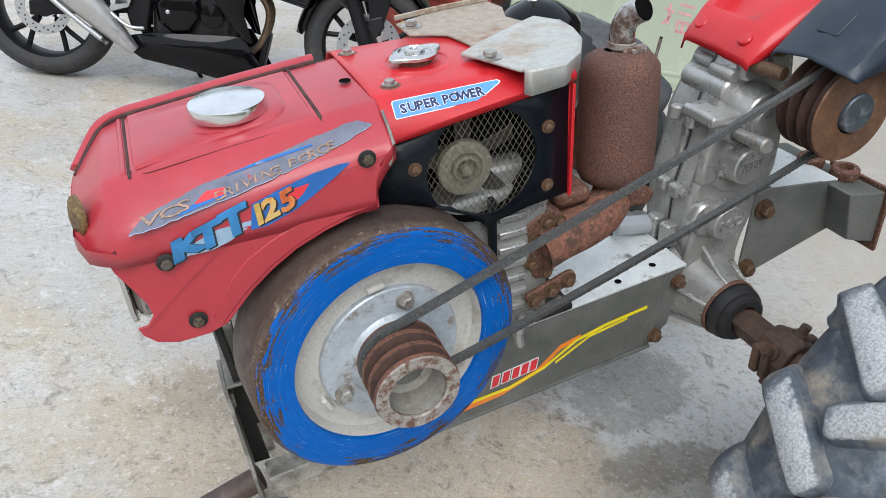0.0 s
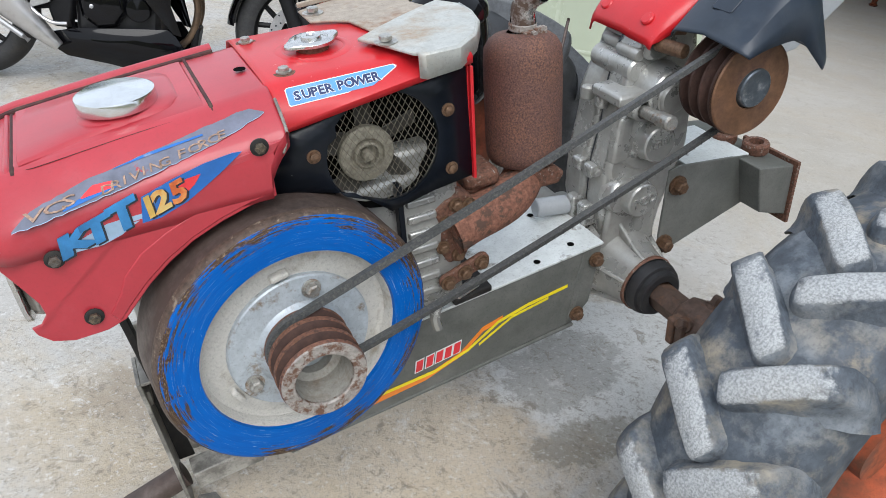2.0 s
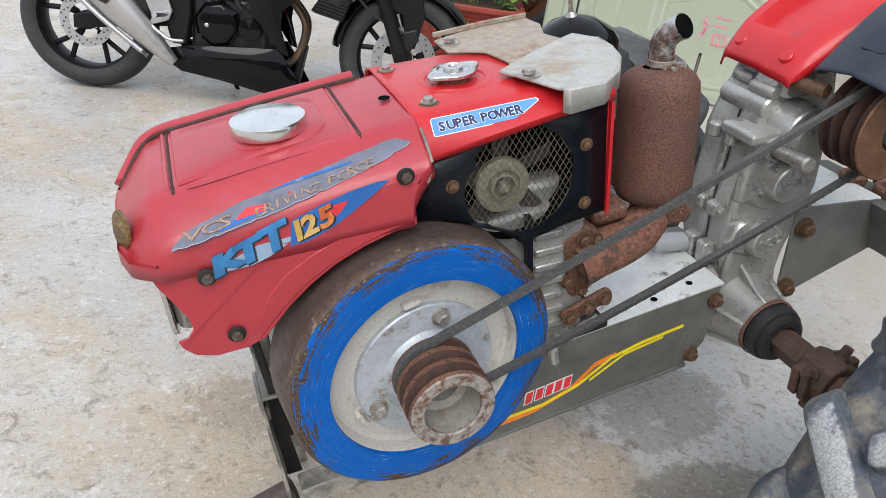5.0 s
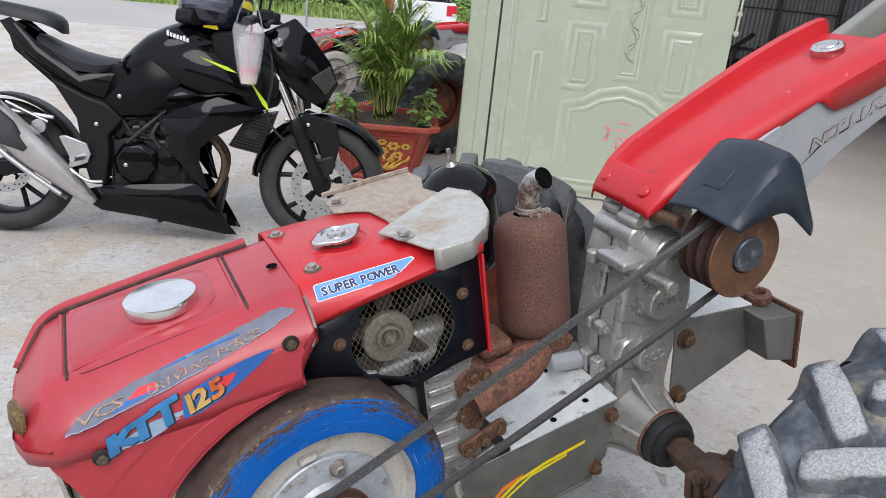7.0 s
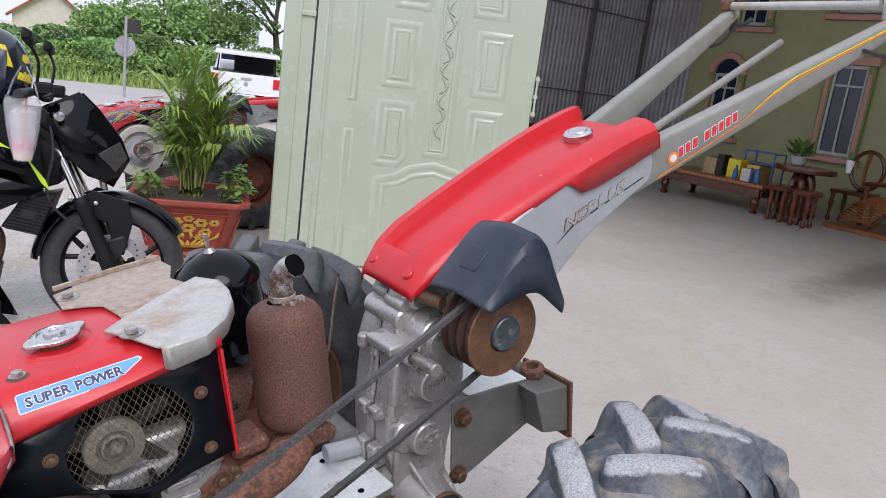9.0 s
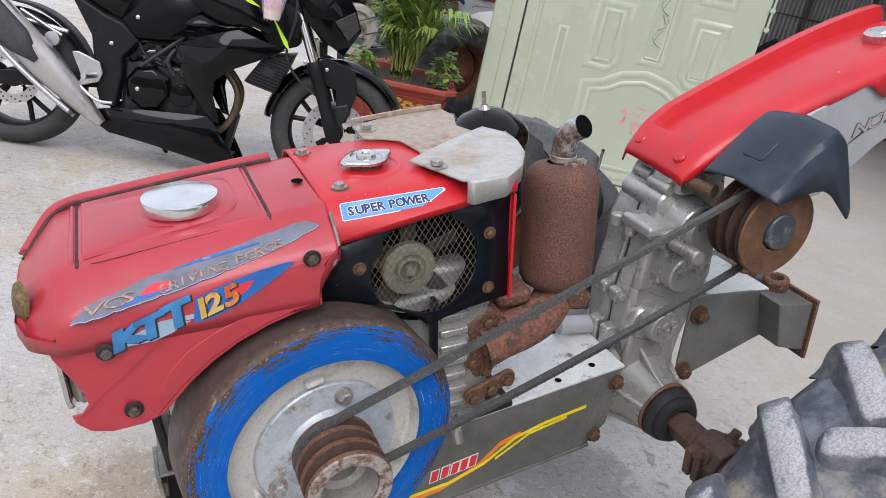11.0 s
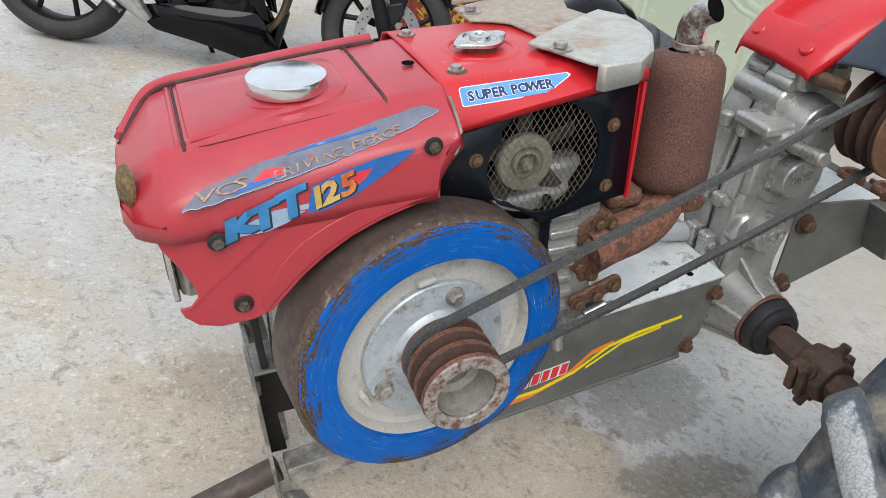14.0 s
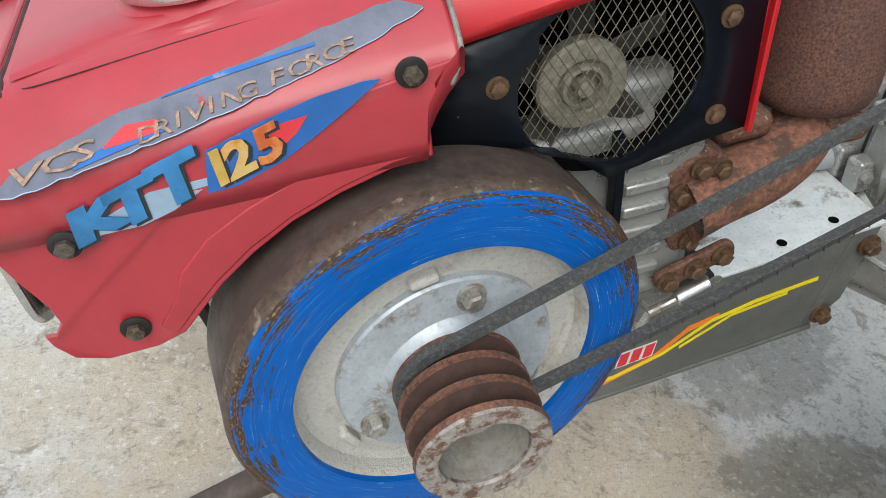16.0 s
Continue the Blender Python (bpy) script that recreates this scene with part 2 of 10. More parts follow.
M = dict(
    red=mat("red_paint", (0.52, 0.015, 0.021), 0.38, grain=9, vary=0.10, bump=0.03, stain=(0.62, 0.20, 0.19), stain_scale=46, stain_at=0.675, stain_soft=0.015, stain_rough=0.5, coat=0.2, speck=0.12, spec=0.45),
    red_hood=mat("red_hood_paint", (0.415, 0.032, 0.045), 0.36, grain=9, vary=0.12, bump=0.03, stain=(0.43, 0.072, 0.088), stain_scale=5.5, stain_at=0.65, stain_soft=0.12, stain_rough=0.48, coat=0.2, speck=0.12, spec=0.5),
    blue=mat("blue_paint", (0.005, 0.085, 0.42), 0.33, grain=14, vary=0.12, bump=0.05, stain=(0.16, 0.115, 0.08), stain_scale=11, stain_at=0.70, stain_soft=0.02, fine=(220, (0.42, 0.38, 0.33))),
    blue_worn=mat("worn_blue_rim", (0.17, 0.13, 0.10), 0.6, 0.2, grain=60, vary=0.5, bump=0.25, stain=(0.005, 0.085, 0.40), stain_scale=14, stain_at=0.52, stain_soft=0.03, stain_rough=0.4),
    iron=mat("turned_iron", (0.088, 0.066, 0.057), 0.45, 0.35, grain=60, vary=0.45, bump=0.15, stain=(0.055, 0.035, 0.028), stain_scale=9, stain_at=0.52),
    cast=mat("painted_casting", (0.56, 0.54, 0.495), 0.55, 0.05, grain=260, vary=0.09, bump=0.9, stain=(0.37, 0.325, 0.26), stain_scale=9, stain_at=0.63, stain_soft=0.05, depth=0.003),
    hub=mat("hub_plate", (0.43, 0.47, 0.50), 0.38, 0.25, grain=60, vary=0.16, bump=0.1, stain=(0.20, 0.15, 0.10), stain_scale=22, stain_at=0.61, stain_soft=0.05),
    rust=mat("rusty_steel", (0.150, 0.070, 0.045), 0.75, 0.15, grain=160, vary=0.6, bump=0.5, stain=(0.27, 0.235, 0.205), stain_scale=150, stain_at=0.62, stain_soft=0.04, stain_rough=0.5),
    rust_rim=mat("rusty_worn_rim", (0.33, 0.30, 0.27), 0.55, 0.3, grain=120, vary=0.3, bump=0.5, stain=(0.13, 0.065, 0.04), stain_scale=70, stain_at=0.53, stain_soft=0.05),
    muffler=mat("rusted_muffler", (0.108, 0.053, 0.043), 0.68, 0.1, grain=400, vary=0.8, bump=0.7, stain=(0.255, 0.120, 0.070), stain_scale=7, stain_at=0.55, stain_soft=0.16, fine=(360, (0.066, 0.033, 0.027)), depth=0.0015, speck=0.45),
    manifold=mat("rusted_manifold", (0.22, 0.095, 0.06), 0.8, 0.0, grain=140, vary=0.5, bump=0.7, stain=(0.10, 0.06, 0.045), stain_scale=40, stain_at=0.54, stain_soft=0.04, depth=0.003),
    chrome=mat("chrome", (0.80, 0.80, 0.80), 0.10, 1.0, grain=30, vary=0.08, bump=0.03),
    chrome_cap=mat("polished_cap", (0.74, 0.75, 0.75), 0.20, 1.0, grain=26, vary=0.10, bump=0.02, stain=(0.42, 0.38, 0.33), stain_scale=30, stain_at=0.69, stain_soft=0.04, stain_rough=0.4),
    chrome_stained=mat("stained_chrome", (0.60, 0.59, 0.57), 0.24, 1.0, grain=60, vary=0.12, bump=0.01, stain=(0.20, 0.13, 0.08), stain_scale=26, stain_at=0.66, stain_soft=0.04),
    plate=mat("worn_steel_plate", (0.45, 0.455, 0.425), 0.46, 0.2, grain=50, vary=0.14, bump=0.14, stain=(0.33, 0.235, 0.155), stain_scale=9, stain_at=0.60, stain_soft=0.10, fine=(70, (0.36, 0.32, 0.26))),
    plate_rusty=mat("tan_rusted_plate", (0.36, 0.305, 0.245), 0.6, 0.1, grain=70, vary=0.2, bump=0.25, stain=(0.24, 0.125, 0.07), stain_scale=13, stain_at=0.56, stain_soft=0.08, fine=(60, (0.40, 0.35, 0.29))),
    hub_cap=mat("dusty_hub_cap", (0.12, 0.14, 0.16), 0.30, 0.6, grain=60, vary=0.25, bump=0.1, stain=(0.28, 0.29, 0.30), stain_scale=45, stain_at=0.60),
    black_panel=mat("black_enamel", (0.005, 0.007, 0.011), 0.28, grain=30, vary=0.3, bump=0.04, stain=(0.11, 0.11, 0.105), stain_scale=75, stain_at=0.69, stain_soft=0.012, spec=0.24),
    # near-black for gaps and recesses, their shade put into the colour
    dark=mat("dark_recess", (0.011, 0.010, 0.009), 0.7, grain=40, vary=0.5, bump=0.3, stain=(0.045, 0.04, 0.034), stain_scale=30, stain_at=0.6),
    wire=mat("grille_wire", (0.19, 0.17, 0.13), 0.5, 0.5, grain=90, vary=0.4, bump=0.1),
    fan=mat("dusty_fan", (0.065, 0.060, 0.052), 0.6, 0.2, grain=60, vary=0.4, bump=0.2, stain=(0.045, 0.04, 0.032), stain_scale=20, stain_at=0.52),
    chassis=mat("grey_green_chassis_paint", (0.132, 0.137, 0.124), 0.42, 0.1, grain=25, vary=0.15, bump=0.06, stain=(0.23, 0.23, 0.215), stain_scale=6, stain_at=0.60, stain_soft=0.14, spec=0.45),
    # scuffed tops, far paler than the beam: skylight put into the base colour
    chassis_top=mat("scuffed_skylit_chassis_top", (0.66, 0.69, 0.68), 0.42, 0.1, grain=30, vary=0.12, bump=0.08, stain=(0.26, 0.235, 0.195), stain_scale=16, stain_at=0.61, stain_soft=0.04, fine=(90, (0.16, 0.15, 0.14))),
    gear=mat("silver_grey_casting", (0.43, 0.43, 0.41), 0.27, 0.55, grain=70, vary=0.07, bump=0.08, stain=(0.225, 0.215, 0.19), stain_scale=9, stain_at=0.60, stain_soft=0.14, depth=0.0012, speck=0.16),
    handle=mat("grey_handle_paint", (0.25, 0.255, 0.23), 0.45, 0.1, grain=16, vary=0.1, bump=0.05, stain=(0.19, 0.17, 0.14), stain_scale=7, stain_at=0.64, stain_soft=0.1, speck=0.12),
    side=mat("silver_side_panel", (0.40, 0.42, 0.44), 0.42, 0.2, grain=20, vary=0.08, bump=0.05, stain=(0.30, 0.27, 0.23), stain_scale=6, stain_at=0.64, stain_soft=0.1, speck=0.12),
    pulley=mat("rust_brown_pulley", (0.185, 0.095, 0.052), 0.5, 0.35, grain=40, vary=0.35, bump=0.15, stain=(0.085, 0.040, 0.026), stain_scale=16, stain_at=0.54, stain_soft=0.1),
    pulley_dark=mat("shaded_rust_groove", (0.060, 0.030, 0.022), 0.75, 0.1, grain=60, vary=0.35, bump=0.3),
    guard=mat("dark_blue_plastic", (0.019, 0.028, 0.043), 0.38, grain=25, vary=0.2, bump=0.06, stain=(0.040, 0.050, 0.064), stain_scale=8, stain_at=0.60, spec=0.42, speck=0.12),
    belt=mat("worn_belt_rubber", (0.055, 0.056, 0.056), 0.55, grain=420, vary=0.5, bump=0.4, stain=(0.125, 0.122, 0.112), stain_scale=260, stain_at=0.56, stain_soft=0.06),
    rubber=mat("dusty_tyre_rubber", (0.062, 0.074, 0.090), 0.55, grain=45, vary=0.4, bump=0.3, stain=(0.185, 0.205, 0.225), stain_scale=15, stain_at=0.54, stain_soft=0.08, fine=(6, (0.30, 0.255, 0.185))),
    lug=mat("scuffed_lug", (0.075, 0.088, 0.105), 0.65, grain=90, vary=0.4, bump=0.6, stain=(0.20, 0.22, 0.24), stain_scale=14, stain_at=0.54, stain_soft=0.10, fine=(9, (0.30, 0.265, 0.205)), depth=0.003),
    black_rubber=mat("black_rubber", (0.022, 0.022, 0.024), 0.5, grain=60, vary=0.3, bump=0.15, stain=(0.06, 0.058, 0.055), stain_scale=14, stain_at=0.62),
    tyre=mat("road_tyre_rubber", (0.028, 0.028, 0.029), 0.7, grain=80, vary=0.3, bump=0.2, stain=(0.060, 0.056, 0.050), stain_scale=12, stain_at=0.58),
    orange_rim=mat("rusty_orange_rim", (0.42, 0.085, 0.025), 0.65, 0.1, grain=30, vary=0.3, bump=0.2, stain=(0.14, 0.06, 0.035), stain_scale=9, stain_at=0.5, stain_soft=0.1),
    # darker copy of the orange rim for wheels that stand in shade
    rim_shaded=mat("shaded_rust_rim", (0.22, 0.055, 0.025), 0.7, 0.1, grain=30, vary=0.4, bump=0.2, stain=(0.09, 0.045, 0.03), stain_scale=9, stain_at=0.48, stain_soft=0.1),
    bolt=mat("rusty_bolt", (0.150, 0.088, 0.052), 0.55, 0.4, grain=160, vary=0.5, bump=0.3),
    bolt_steel=mat("steel_bolt", (0.42, 0.41, 0.38), 0.38, 0.75, grain=120, vary=0.3, bump=0.15, stain=(0.2, 0.13, 0.08), stain_scale=90, stain_at=0.60),
    brass=mat("tarnished_badge", (0.24, 0.17, 0.075), 0.45, 0.6, grain=160, vary=0.6, bump=0.6, stain=(0.10, 0.06, 0.035), stain_scale=60, stain_at=0.52),
    glass_lamp=mat("lamp_glass", (0.06, 0.06, 0.058), 0.12, 0.1, grain=60, vary=0.3, bump=0.2),
    lamp_bowl=mat("clouded_lamp_bowl", (0.30, 0.285, 0.255), 0.16, 0.5, grain=14, vary=0.35, bump=0.03, stain=(0.12, 0.11, 0.10), stain_scale=6, stain_at=0.56, stain_soft=0.1),
    decal_blue=mat("decal_blue", (0.02, 0.13, 0.42), 0.35, grain=20, vary=0.25, bump=0.0, stain=(0.30, 0.33, 0.36), stain_scale=22, stain_at=0.66, stain_soft=0.05),
    decal_fade=mat("worn_decal_foil", (0.155, 0.165, 0.215), 0.42, 0.15, grain=26, vary=0.30, bump=0.0, stain=(0.40, 0.055, 0.06), stain_scale=30, stain_at=0.65, stain_soft=0.015),
    decal_white=mat("decal_white", (0.74, 0.76, 0.76), 0.4, grain=30, vary=0.06, bump=0.0),
    decal_black=mat("decal_black", (0.02, 0.025, 0.035), 0.4, grain=30, vary=0.2, bump=0.0),
    decal_gold=mat("decal_gold", (0.62, 0.40, 0.10), 0.35, 0.3, grain=30, vary=0.25, bump=0.0),
    decal_amber=mat("decal_amber", (0.70, 0.30, 0.06), 0.35, 0.1, grain=60, vary=0.3, bump=0.0, stain=(0.60, 0.44, 0.16), stain_scale=60, stain_at=0.5, stain_soft=0.1),
    decal_vermilion=mat("decal_vermilion", (0.62, 0.13, 0.035), 0.35, 0.1, grain=60, vary=0.3, bump=0.0, stain=(0.62, 0.34, 0.10), stain_scale=60, stain_at=0.56, stain_soft=0.1),
    decal_silver=mat("decal_silver", (0.50, 0.48, 0.42), 0.35, 0.4, grain=60, vary=0.3, bump=0.0),
    decal_orange=mat("decal_orange", (0.85, 0.24, 0.03), 0.4, grain=30, vary=0.12, bump=0.0),
    decal_yellow=mat("decal_yellow", (0.85, 0.68, 0.02), 0.4, grain=30, vary=0.1, bump=0.0),
    decal_red=mat("decal_red", (0.72, 0.04, 0.05), 0.4, grain=30, vary=0.1, bump=0.0),
    bike_black=mat("gloss_black_fairing", (0.003, 0.003, 0.004), 0.05, grain=12, vary=0.3, bump=0.02, spec=0.26),
    bike_matt=mat("matt_black_plastic", (0.009, 0.009, 0.010), 0.48, spec=0.2, grain=90, vary=0.25, bump=0.1),
    bike_grey=mat("dark_grey_engine", (0.020, 0.020, 0.022), 0.40, 0.4, grain=60, vary=0.3, bump=0.15),
    seat=mat("black_seat_vinyl", (0.022, 0.023, 0.026), 0.5, spec=0.35, grain=200, vary=0.2, bump=0.2, speck=0.0),
    alu=mat("brushed_aluminium", (0.52, 0.52, 0.53), 0.34, 0.9, grain=90, vary=0.1, bump=0.06),
    titan=mat("satin_exhaust", (0.50, 0.49, 0.48), 0.30, 0.85, grain=40, vary=0.15, bump=0.05, stain=(0.30, 0.28, 0.265), stain_scale=5, stain_at=0.57),
    bronze_pipe=mat("bronzed_pipe", (0.17, 0.115, 0.075), 0.35, 0.8, grain=30, vary=0.3, bump=0.05, stain=(0.06, 0.045, 0.035), stain_scale=8, stain_at=0.54),
    # colour of a shadowed gap with red bounce, for seams and grooves
    seam=mat("shaded_seam", (0.050, 0.014, 0.013), 0.7, grain=60, vary=0.4, bump=0.1, stain=(0.10, 0.07, 0.05), stain_scale=40, stain_at=0.60),
    lime=mat("lime_stripe", (0.50, 0.72, 0.02), 0.4, grain=20, vary=0.1, bump=0.0),
    cup=mat("clear_plastic_cup", (0.85, 0.85, 0.87), 0.2, grain=30, vary=0.06, bump=0.02, alpha=0.30),
    bag=mat("thin_white_bag", (0.82, 0.83, 0.86), 0.3, grain=40, vary=0.06, bump=0.3, alpha=0.26),
    pink=mat("pink_drink", (0.75, 0.10, 0.25), 0.4, grain=40, vary=0.25, bump=0.05),
    milk=mat("milky_drink", (0.72, 0.52, 0.38), 0.4, grain=40, vary=0.1, bump=0.05),
    visor=mat("smoked_visor", (0.13, 0.15, 0.19), 0.08, 0.4, grain=12, vary=0.2, bump=0.0, coat=0.5),
    helmet=mat("navy_helmet", (0.012, 0.016, 0.03), 0.2, grain=12, vary=0.2, bump=0.0, coat=0.5),
    yellow=mat("yellow_trim", (0.80, 0.66, 0.03), 0.35, grain=20, vary=0.1, bump=0.0),
    terracotta=mat("red_glazed_pot", (0.33, 0.045, 0.03), 0.45, grain=18, vary=0.2, bump=0.12, stain=(0.24, 0.09, 0.055), stain_scale=8, stain_at=0.58, stain_soft=0.1),
    gold=mat("gold_relief", (0.52, 0.32, 0.06), 0.5, 0.15, grain=40, vary=0.25, bump=0.2),
    soil=mat("potting_soil", (0.055, 0.04, 0.028), 0.95, grain=70, vary=0.6, bump=0.8, depth=0.01),
    leaf=mat("palm_leaf", (0.19, 0.32, 0.065), 0.42, grain=9, vary=0.6, bump=0.05, stain=(0.38, 0.42, 0.11), stain_scale=6, stain_at=0.57, stain_soft=0.12, speck=0.0),
    leaf_dark=mat("broad_leaf", (0.11, 0.22, 0.045), 0.42, grain=14, vary=0.4, bump=0.05, speck=0.0),
    stem=mat("palm_stem", (0.20, 0.22, 0.06), 0.5, grain=30, vary=0.25, bump=0.1, speck=0.0),
    door=mat("pale_green_enamel", (0.395, 0.440, 0.340), 0.26, 0.0, grain=3.5, vary=0.04, bump=0.22, stain=(0.425, 0.465, 0.375), stain_scale=2.2, stain_at=0.62, stain_soft=0.1, stain_rough=0.36, coat=0.2),
    pink_paint=mat("faded_pink_paint", (0.62, 0.30, 0.32), 0.6, grain=60, vary=0.25, bump=0.0),
    concrete=None,
    shield=mat("grey_heat_shield", (0.052, 0.054, 0.060), 0.5, grain=60, vary=0.2, bump=0.08, spec=0.35),
    bore=mat("worn_bore_steel", (0.36, 0.345, 0.31), 0.45, 0.3, grain=90, vary=0.2, bump=0.15, stain=(0.22, 0.18, 0.135), stain_scale=30, stain_at=0.60, stain_soft=0.1),
    herb_leaf=mat("herb_leaf", (0.15, 0.28, 0.055), 0.45, grain=14, vary=0.5, bump=0.05, speck=0.0),
    plaster=mat("cream_plaster", (0.62, 0.58, 0.50), 0.85, grain=3, vary=0.1, bump=0.1, speck=0.0),
    pulley_worn=mat("worn_rust_pulley", (0.185, 0.085, 0.052), 0.5, 0.3, grain=260, vary=0.5, bump=0.3, stain=(0.075, 0.038, 0.028), stain_scale=170, stain_at=0.55, stain_soft=0.05),
    rim_rust=mat("chipped_rim", (0.085, 0.058, 0.043), 0.65, 0.15, grain=120, vary=0.5, bump=0.5, stain=(0.24, 0.195, 0.145), stain_scale=80, stain_at=0.61, stain_soft=0.04),
    stand=mat("worn_stand_steel", (0.20, 0.19, 0.17), 0.45, 0.3, grain=60, vary=0.3, bump=0.2, stain=(0.38, 0.36, 0.32), stain_scale=14, stain_at=0.56, stain_soft=0.06),
    belt_dark=mat("belt_crack_rubber", (0.055, 0.056, 0.057), 0.7, grain=70, vary=0.3, bump=0.1),
    elbow=mat("burnt_chrome", (0.55, 0.54, 0.52), 0.16, 1.0, grain=60, vary=0.2, bump=0.02, stain=(0.075, 0.045, 0.03), stain_scale=17, stain_at=0.50, stain_soft=0.06),
    # black without gloss that paints the shade inside holes and recesses
    recess_shade=mat("recess_shade", (0.006, 0.006, 0.006), 0.95, grain=40, vary=0.3, bump=0.0, spec=0.0),
    decal_bronze=mat("worn_bronze_print", (0.33, 0.215, 0.155), 0.4, 0.3, grain=160, vary=0.6, bump=0.0),
    bike_satin=mat("satin_black_plastic", (0.004, 0.004, 0.005), 0.28, grain=90, vary=0.25, bump=0.05, spec=0.16),
    decal_navy=mat("navy_print", (0.012, 0.03, 0.11), 0.4, grain=30, vary=0.2, bump=0.0),
    decal_plate=mat("faded_sky_plate", (0.10, 0.30, 0.62), 0.35, grain=9, vary=0.3, bump=0.0, stain=(0.55, 0.66, 0.76), stain_scale=8, stain_at=0.60, stain_soft=0.12, stain_rough=0.4),
    decal_pale=mat("pale_decal_tip", (0.30, 0.42, 0.55), 0.35, grain=20, vary=0.2, bump=0.0),
    decal_letter=mat("letter_blue", (0.035, 0.19, 0.42), 0.35, grain=14, vary=0.5, bump=0.0, stain=(0.30, 0.38, 0.45), stain_scale=30, stain_at=0.68, stain_soft=0.04),
    fan_hub=mat("dusty_fan_hub", (0.25, 0.23, 0.18), 0.55, 0.3, grain=120, vary=0.35, bump=0.2, stain=(0.20, 0.175, 0.13), stain_scale=40, stain_at=0.60),
    bolt_dark=mat("grimy_bolt", (0.17, 0.16, 0.145), 0.34, 0.8, grain=160, vary=0.5, bump=0.25, stain=(0.07, 0.045, 0.028), stain_scale=120, stain_at=0.53),
    bolt_grimy=mat("oily_bolt", (0.16, 0.125, 0.085), 0.42, 0.6, grain=200, vary=0.6, bump=0.3, stain=(0.035, 0.028, 0.02), stain_scale=120, stain_at=0.52),
    axle=mat("dark_rusty_shaft", (0.095, 0.062, 0.048), 0.6, 0.2, grain=60, vary=0.35, bump=0.3, stain=(0.20, 0.10, 0.055), stain_scale=22, stain_at=0.60, stain_soft=0.1),
    # shaded copies of the lug and tyre rubber, the shade in their colour
    lug_shaded=mat("shaded_lug", (0.055, 0.060, 0.066), 0.6, grain=90, vary=0.4, bump=0.6, stain=(0.10, 0.105, 0.11), stain_scale=14, stain_at=0.56, stain_soft=0.10, depth=0.003),
    rubber_shaded=mat("shaded_tyre_rubber", (0.026, 0.028, 0.031), 0.55, grain=45, vary=0.3, bump=0.3, stain=(0.10, 0.105, 0.11), stain_scale=12, stain_at=0.58, stain_soft=0.12),
    house=mat("olive_wall_paint", (0.375, 0.375, 0.205), 0.8, grain=14, vary=0.05, bump=0.1, stain=(0.32, 0.315, 0.185), stain_scale=1.2, stain_at=0.58, stain_soft=0.2, speck=0.0),
    house_trim=mat("salmon_trim", (0.55, 0.30, 0.24), 0.7, grain=18, vary=0.1, bump=0.1),
    house_green=mat("green_trim", (0.22, 0.27, 0.09), 0.7, grain=18, vary=0.1, bump=0.1),
    pane=mat("dark_blue_glass", (0.012, 0.024, 0.045), 0.06, grain=3, vary=0.2, bump=0.0),
    white_frame=mat("white_window_frame", (0.46, 0.47, 0.46), 0.5, grain=30, vary=0.05, bump=0.05),
    tin=mat("weathered_tin_sheet", (0.36, 0.36, 0.375), 0.5, 0.2, grain=5, vary=0.18, bump=0.03, stain=(0.27, 0.26, 0.25), stain_scale=1.5, stain_at=0.56, stain_soft=0.15, speck=0.0),
    steel=mat("dark_steel_frame", (0.13, 0.122, 0.118), 0.6, 0.3, grain=30, vary=0.3, bump=0.1),
    # varnished woods; porch shade deepens the first colour, highlight warms the second
    wood=mat("varnished_red_wood", (0.115, 0.030, 0.013), 0.26, grain=24, vary=0.5, bump=0.1, coat=0.45),
    wood_light=mat("varnished_wood", (0.33, 0.108, 0.036), 0.33, grain=24, vary=0.35, bump=0.1, coat=0.3),
    carton=mat("cardboard", (0.42, 0.30, 0.17), 0.8, grain=30, vary=0.12, bump=0.1),
    white_car=mat("white_car_paint", (0.74, 0.76, 0.78), 0.25, grain=8, vary=0.03, bump=0.0, coat=0.5),
    tail=mat("red_tail_lamp", (0.55, 0.02, 0.03), 0.2, grain=30, vary=0.2, bump=0.0),
    asphalt=mat("sunbleached_road", (0.36, 0.35, 0.34), 0.9, grain=30, vary=0.12, bump=0.2, stain=(0.44, 0.42, 0.40), stain_scale=0.25, stain_at=0.5, stain_soft=0.2, speck=0.0),
    bark=mat("tree_bark", (0.09, 0.07, 0.05), 0.9, grain=20, vary=0.4, bump=0.6),
    foliage=mat("tree_foliage", (0.165, 0.30, 0.085), 0.55, grain=1.2, vary=0.5, bump=0.0, stain=(0.25, 0.40, 0.12), stain_scale=0.8, stain_at=0.55, stain_soft=0.15, speck=0.0),
    foliage_dark=mat("dark_foliage", (0.10, 0.19, 0.05), 0.55, grain=1.2, vary=0.5, bump=0.0, stain=(0.16, 0.26, 0.07), stain_scale=0.8, stain_at=0.58, stain_soft=0.15, speck=0.0),
    grass=mat("roadside_grass", (0.26, 0.36, 0.10), 0.8, grain=4, vary=0.4, bump=0.4, speck=0.0),
    roof_tile=mat("red_roof", (0.35, 0.10, 0.06), 0.8, grain=6, vary=0.2, bump=0.2),
    clutter=mat("dark_clutter", (0.035, 0.03, 0.028), 0.7, grain=20, vary=0.5, bump=0.2),
    plastic_blue=mat("blue_plastic", (0.04, 0.14, 0.40), 0.4, grain=20, vary=0.1, bump=0.0),
)


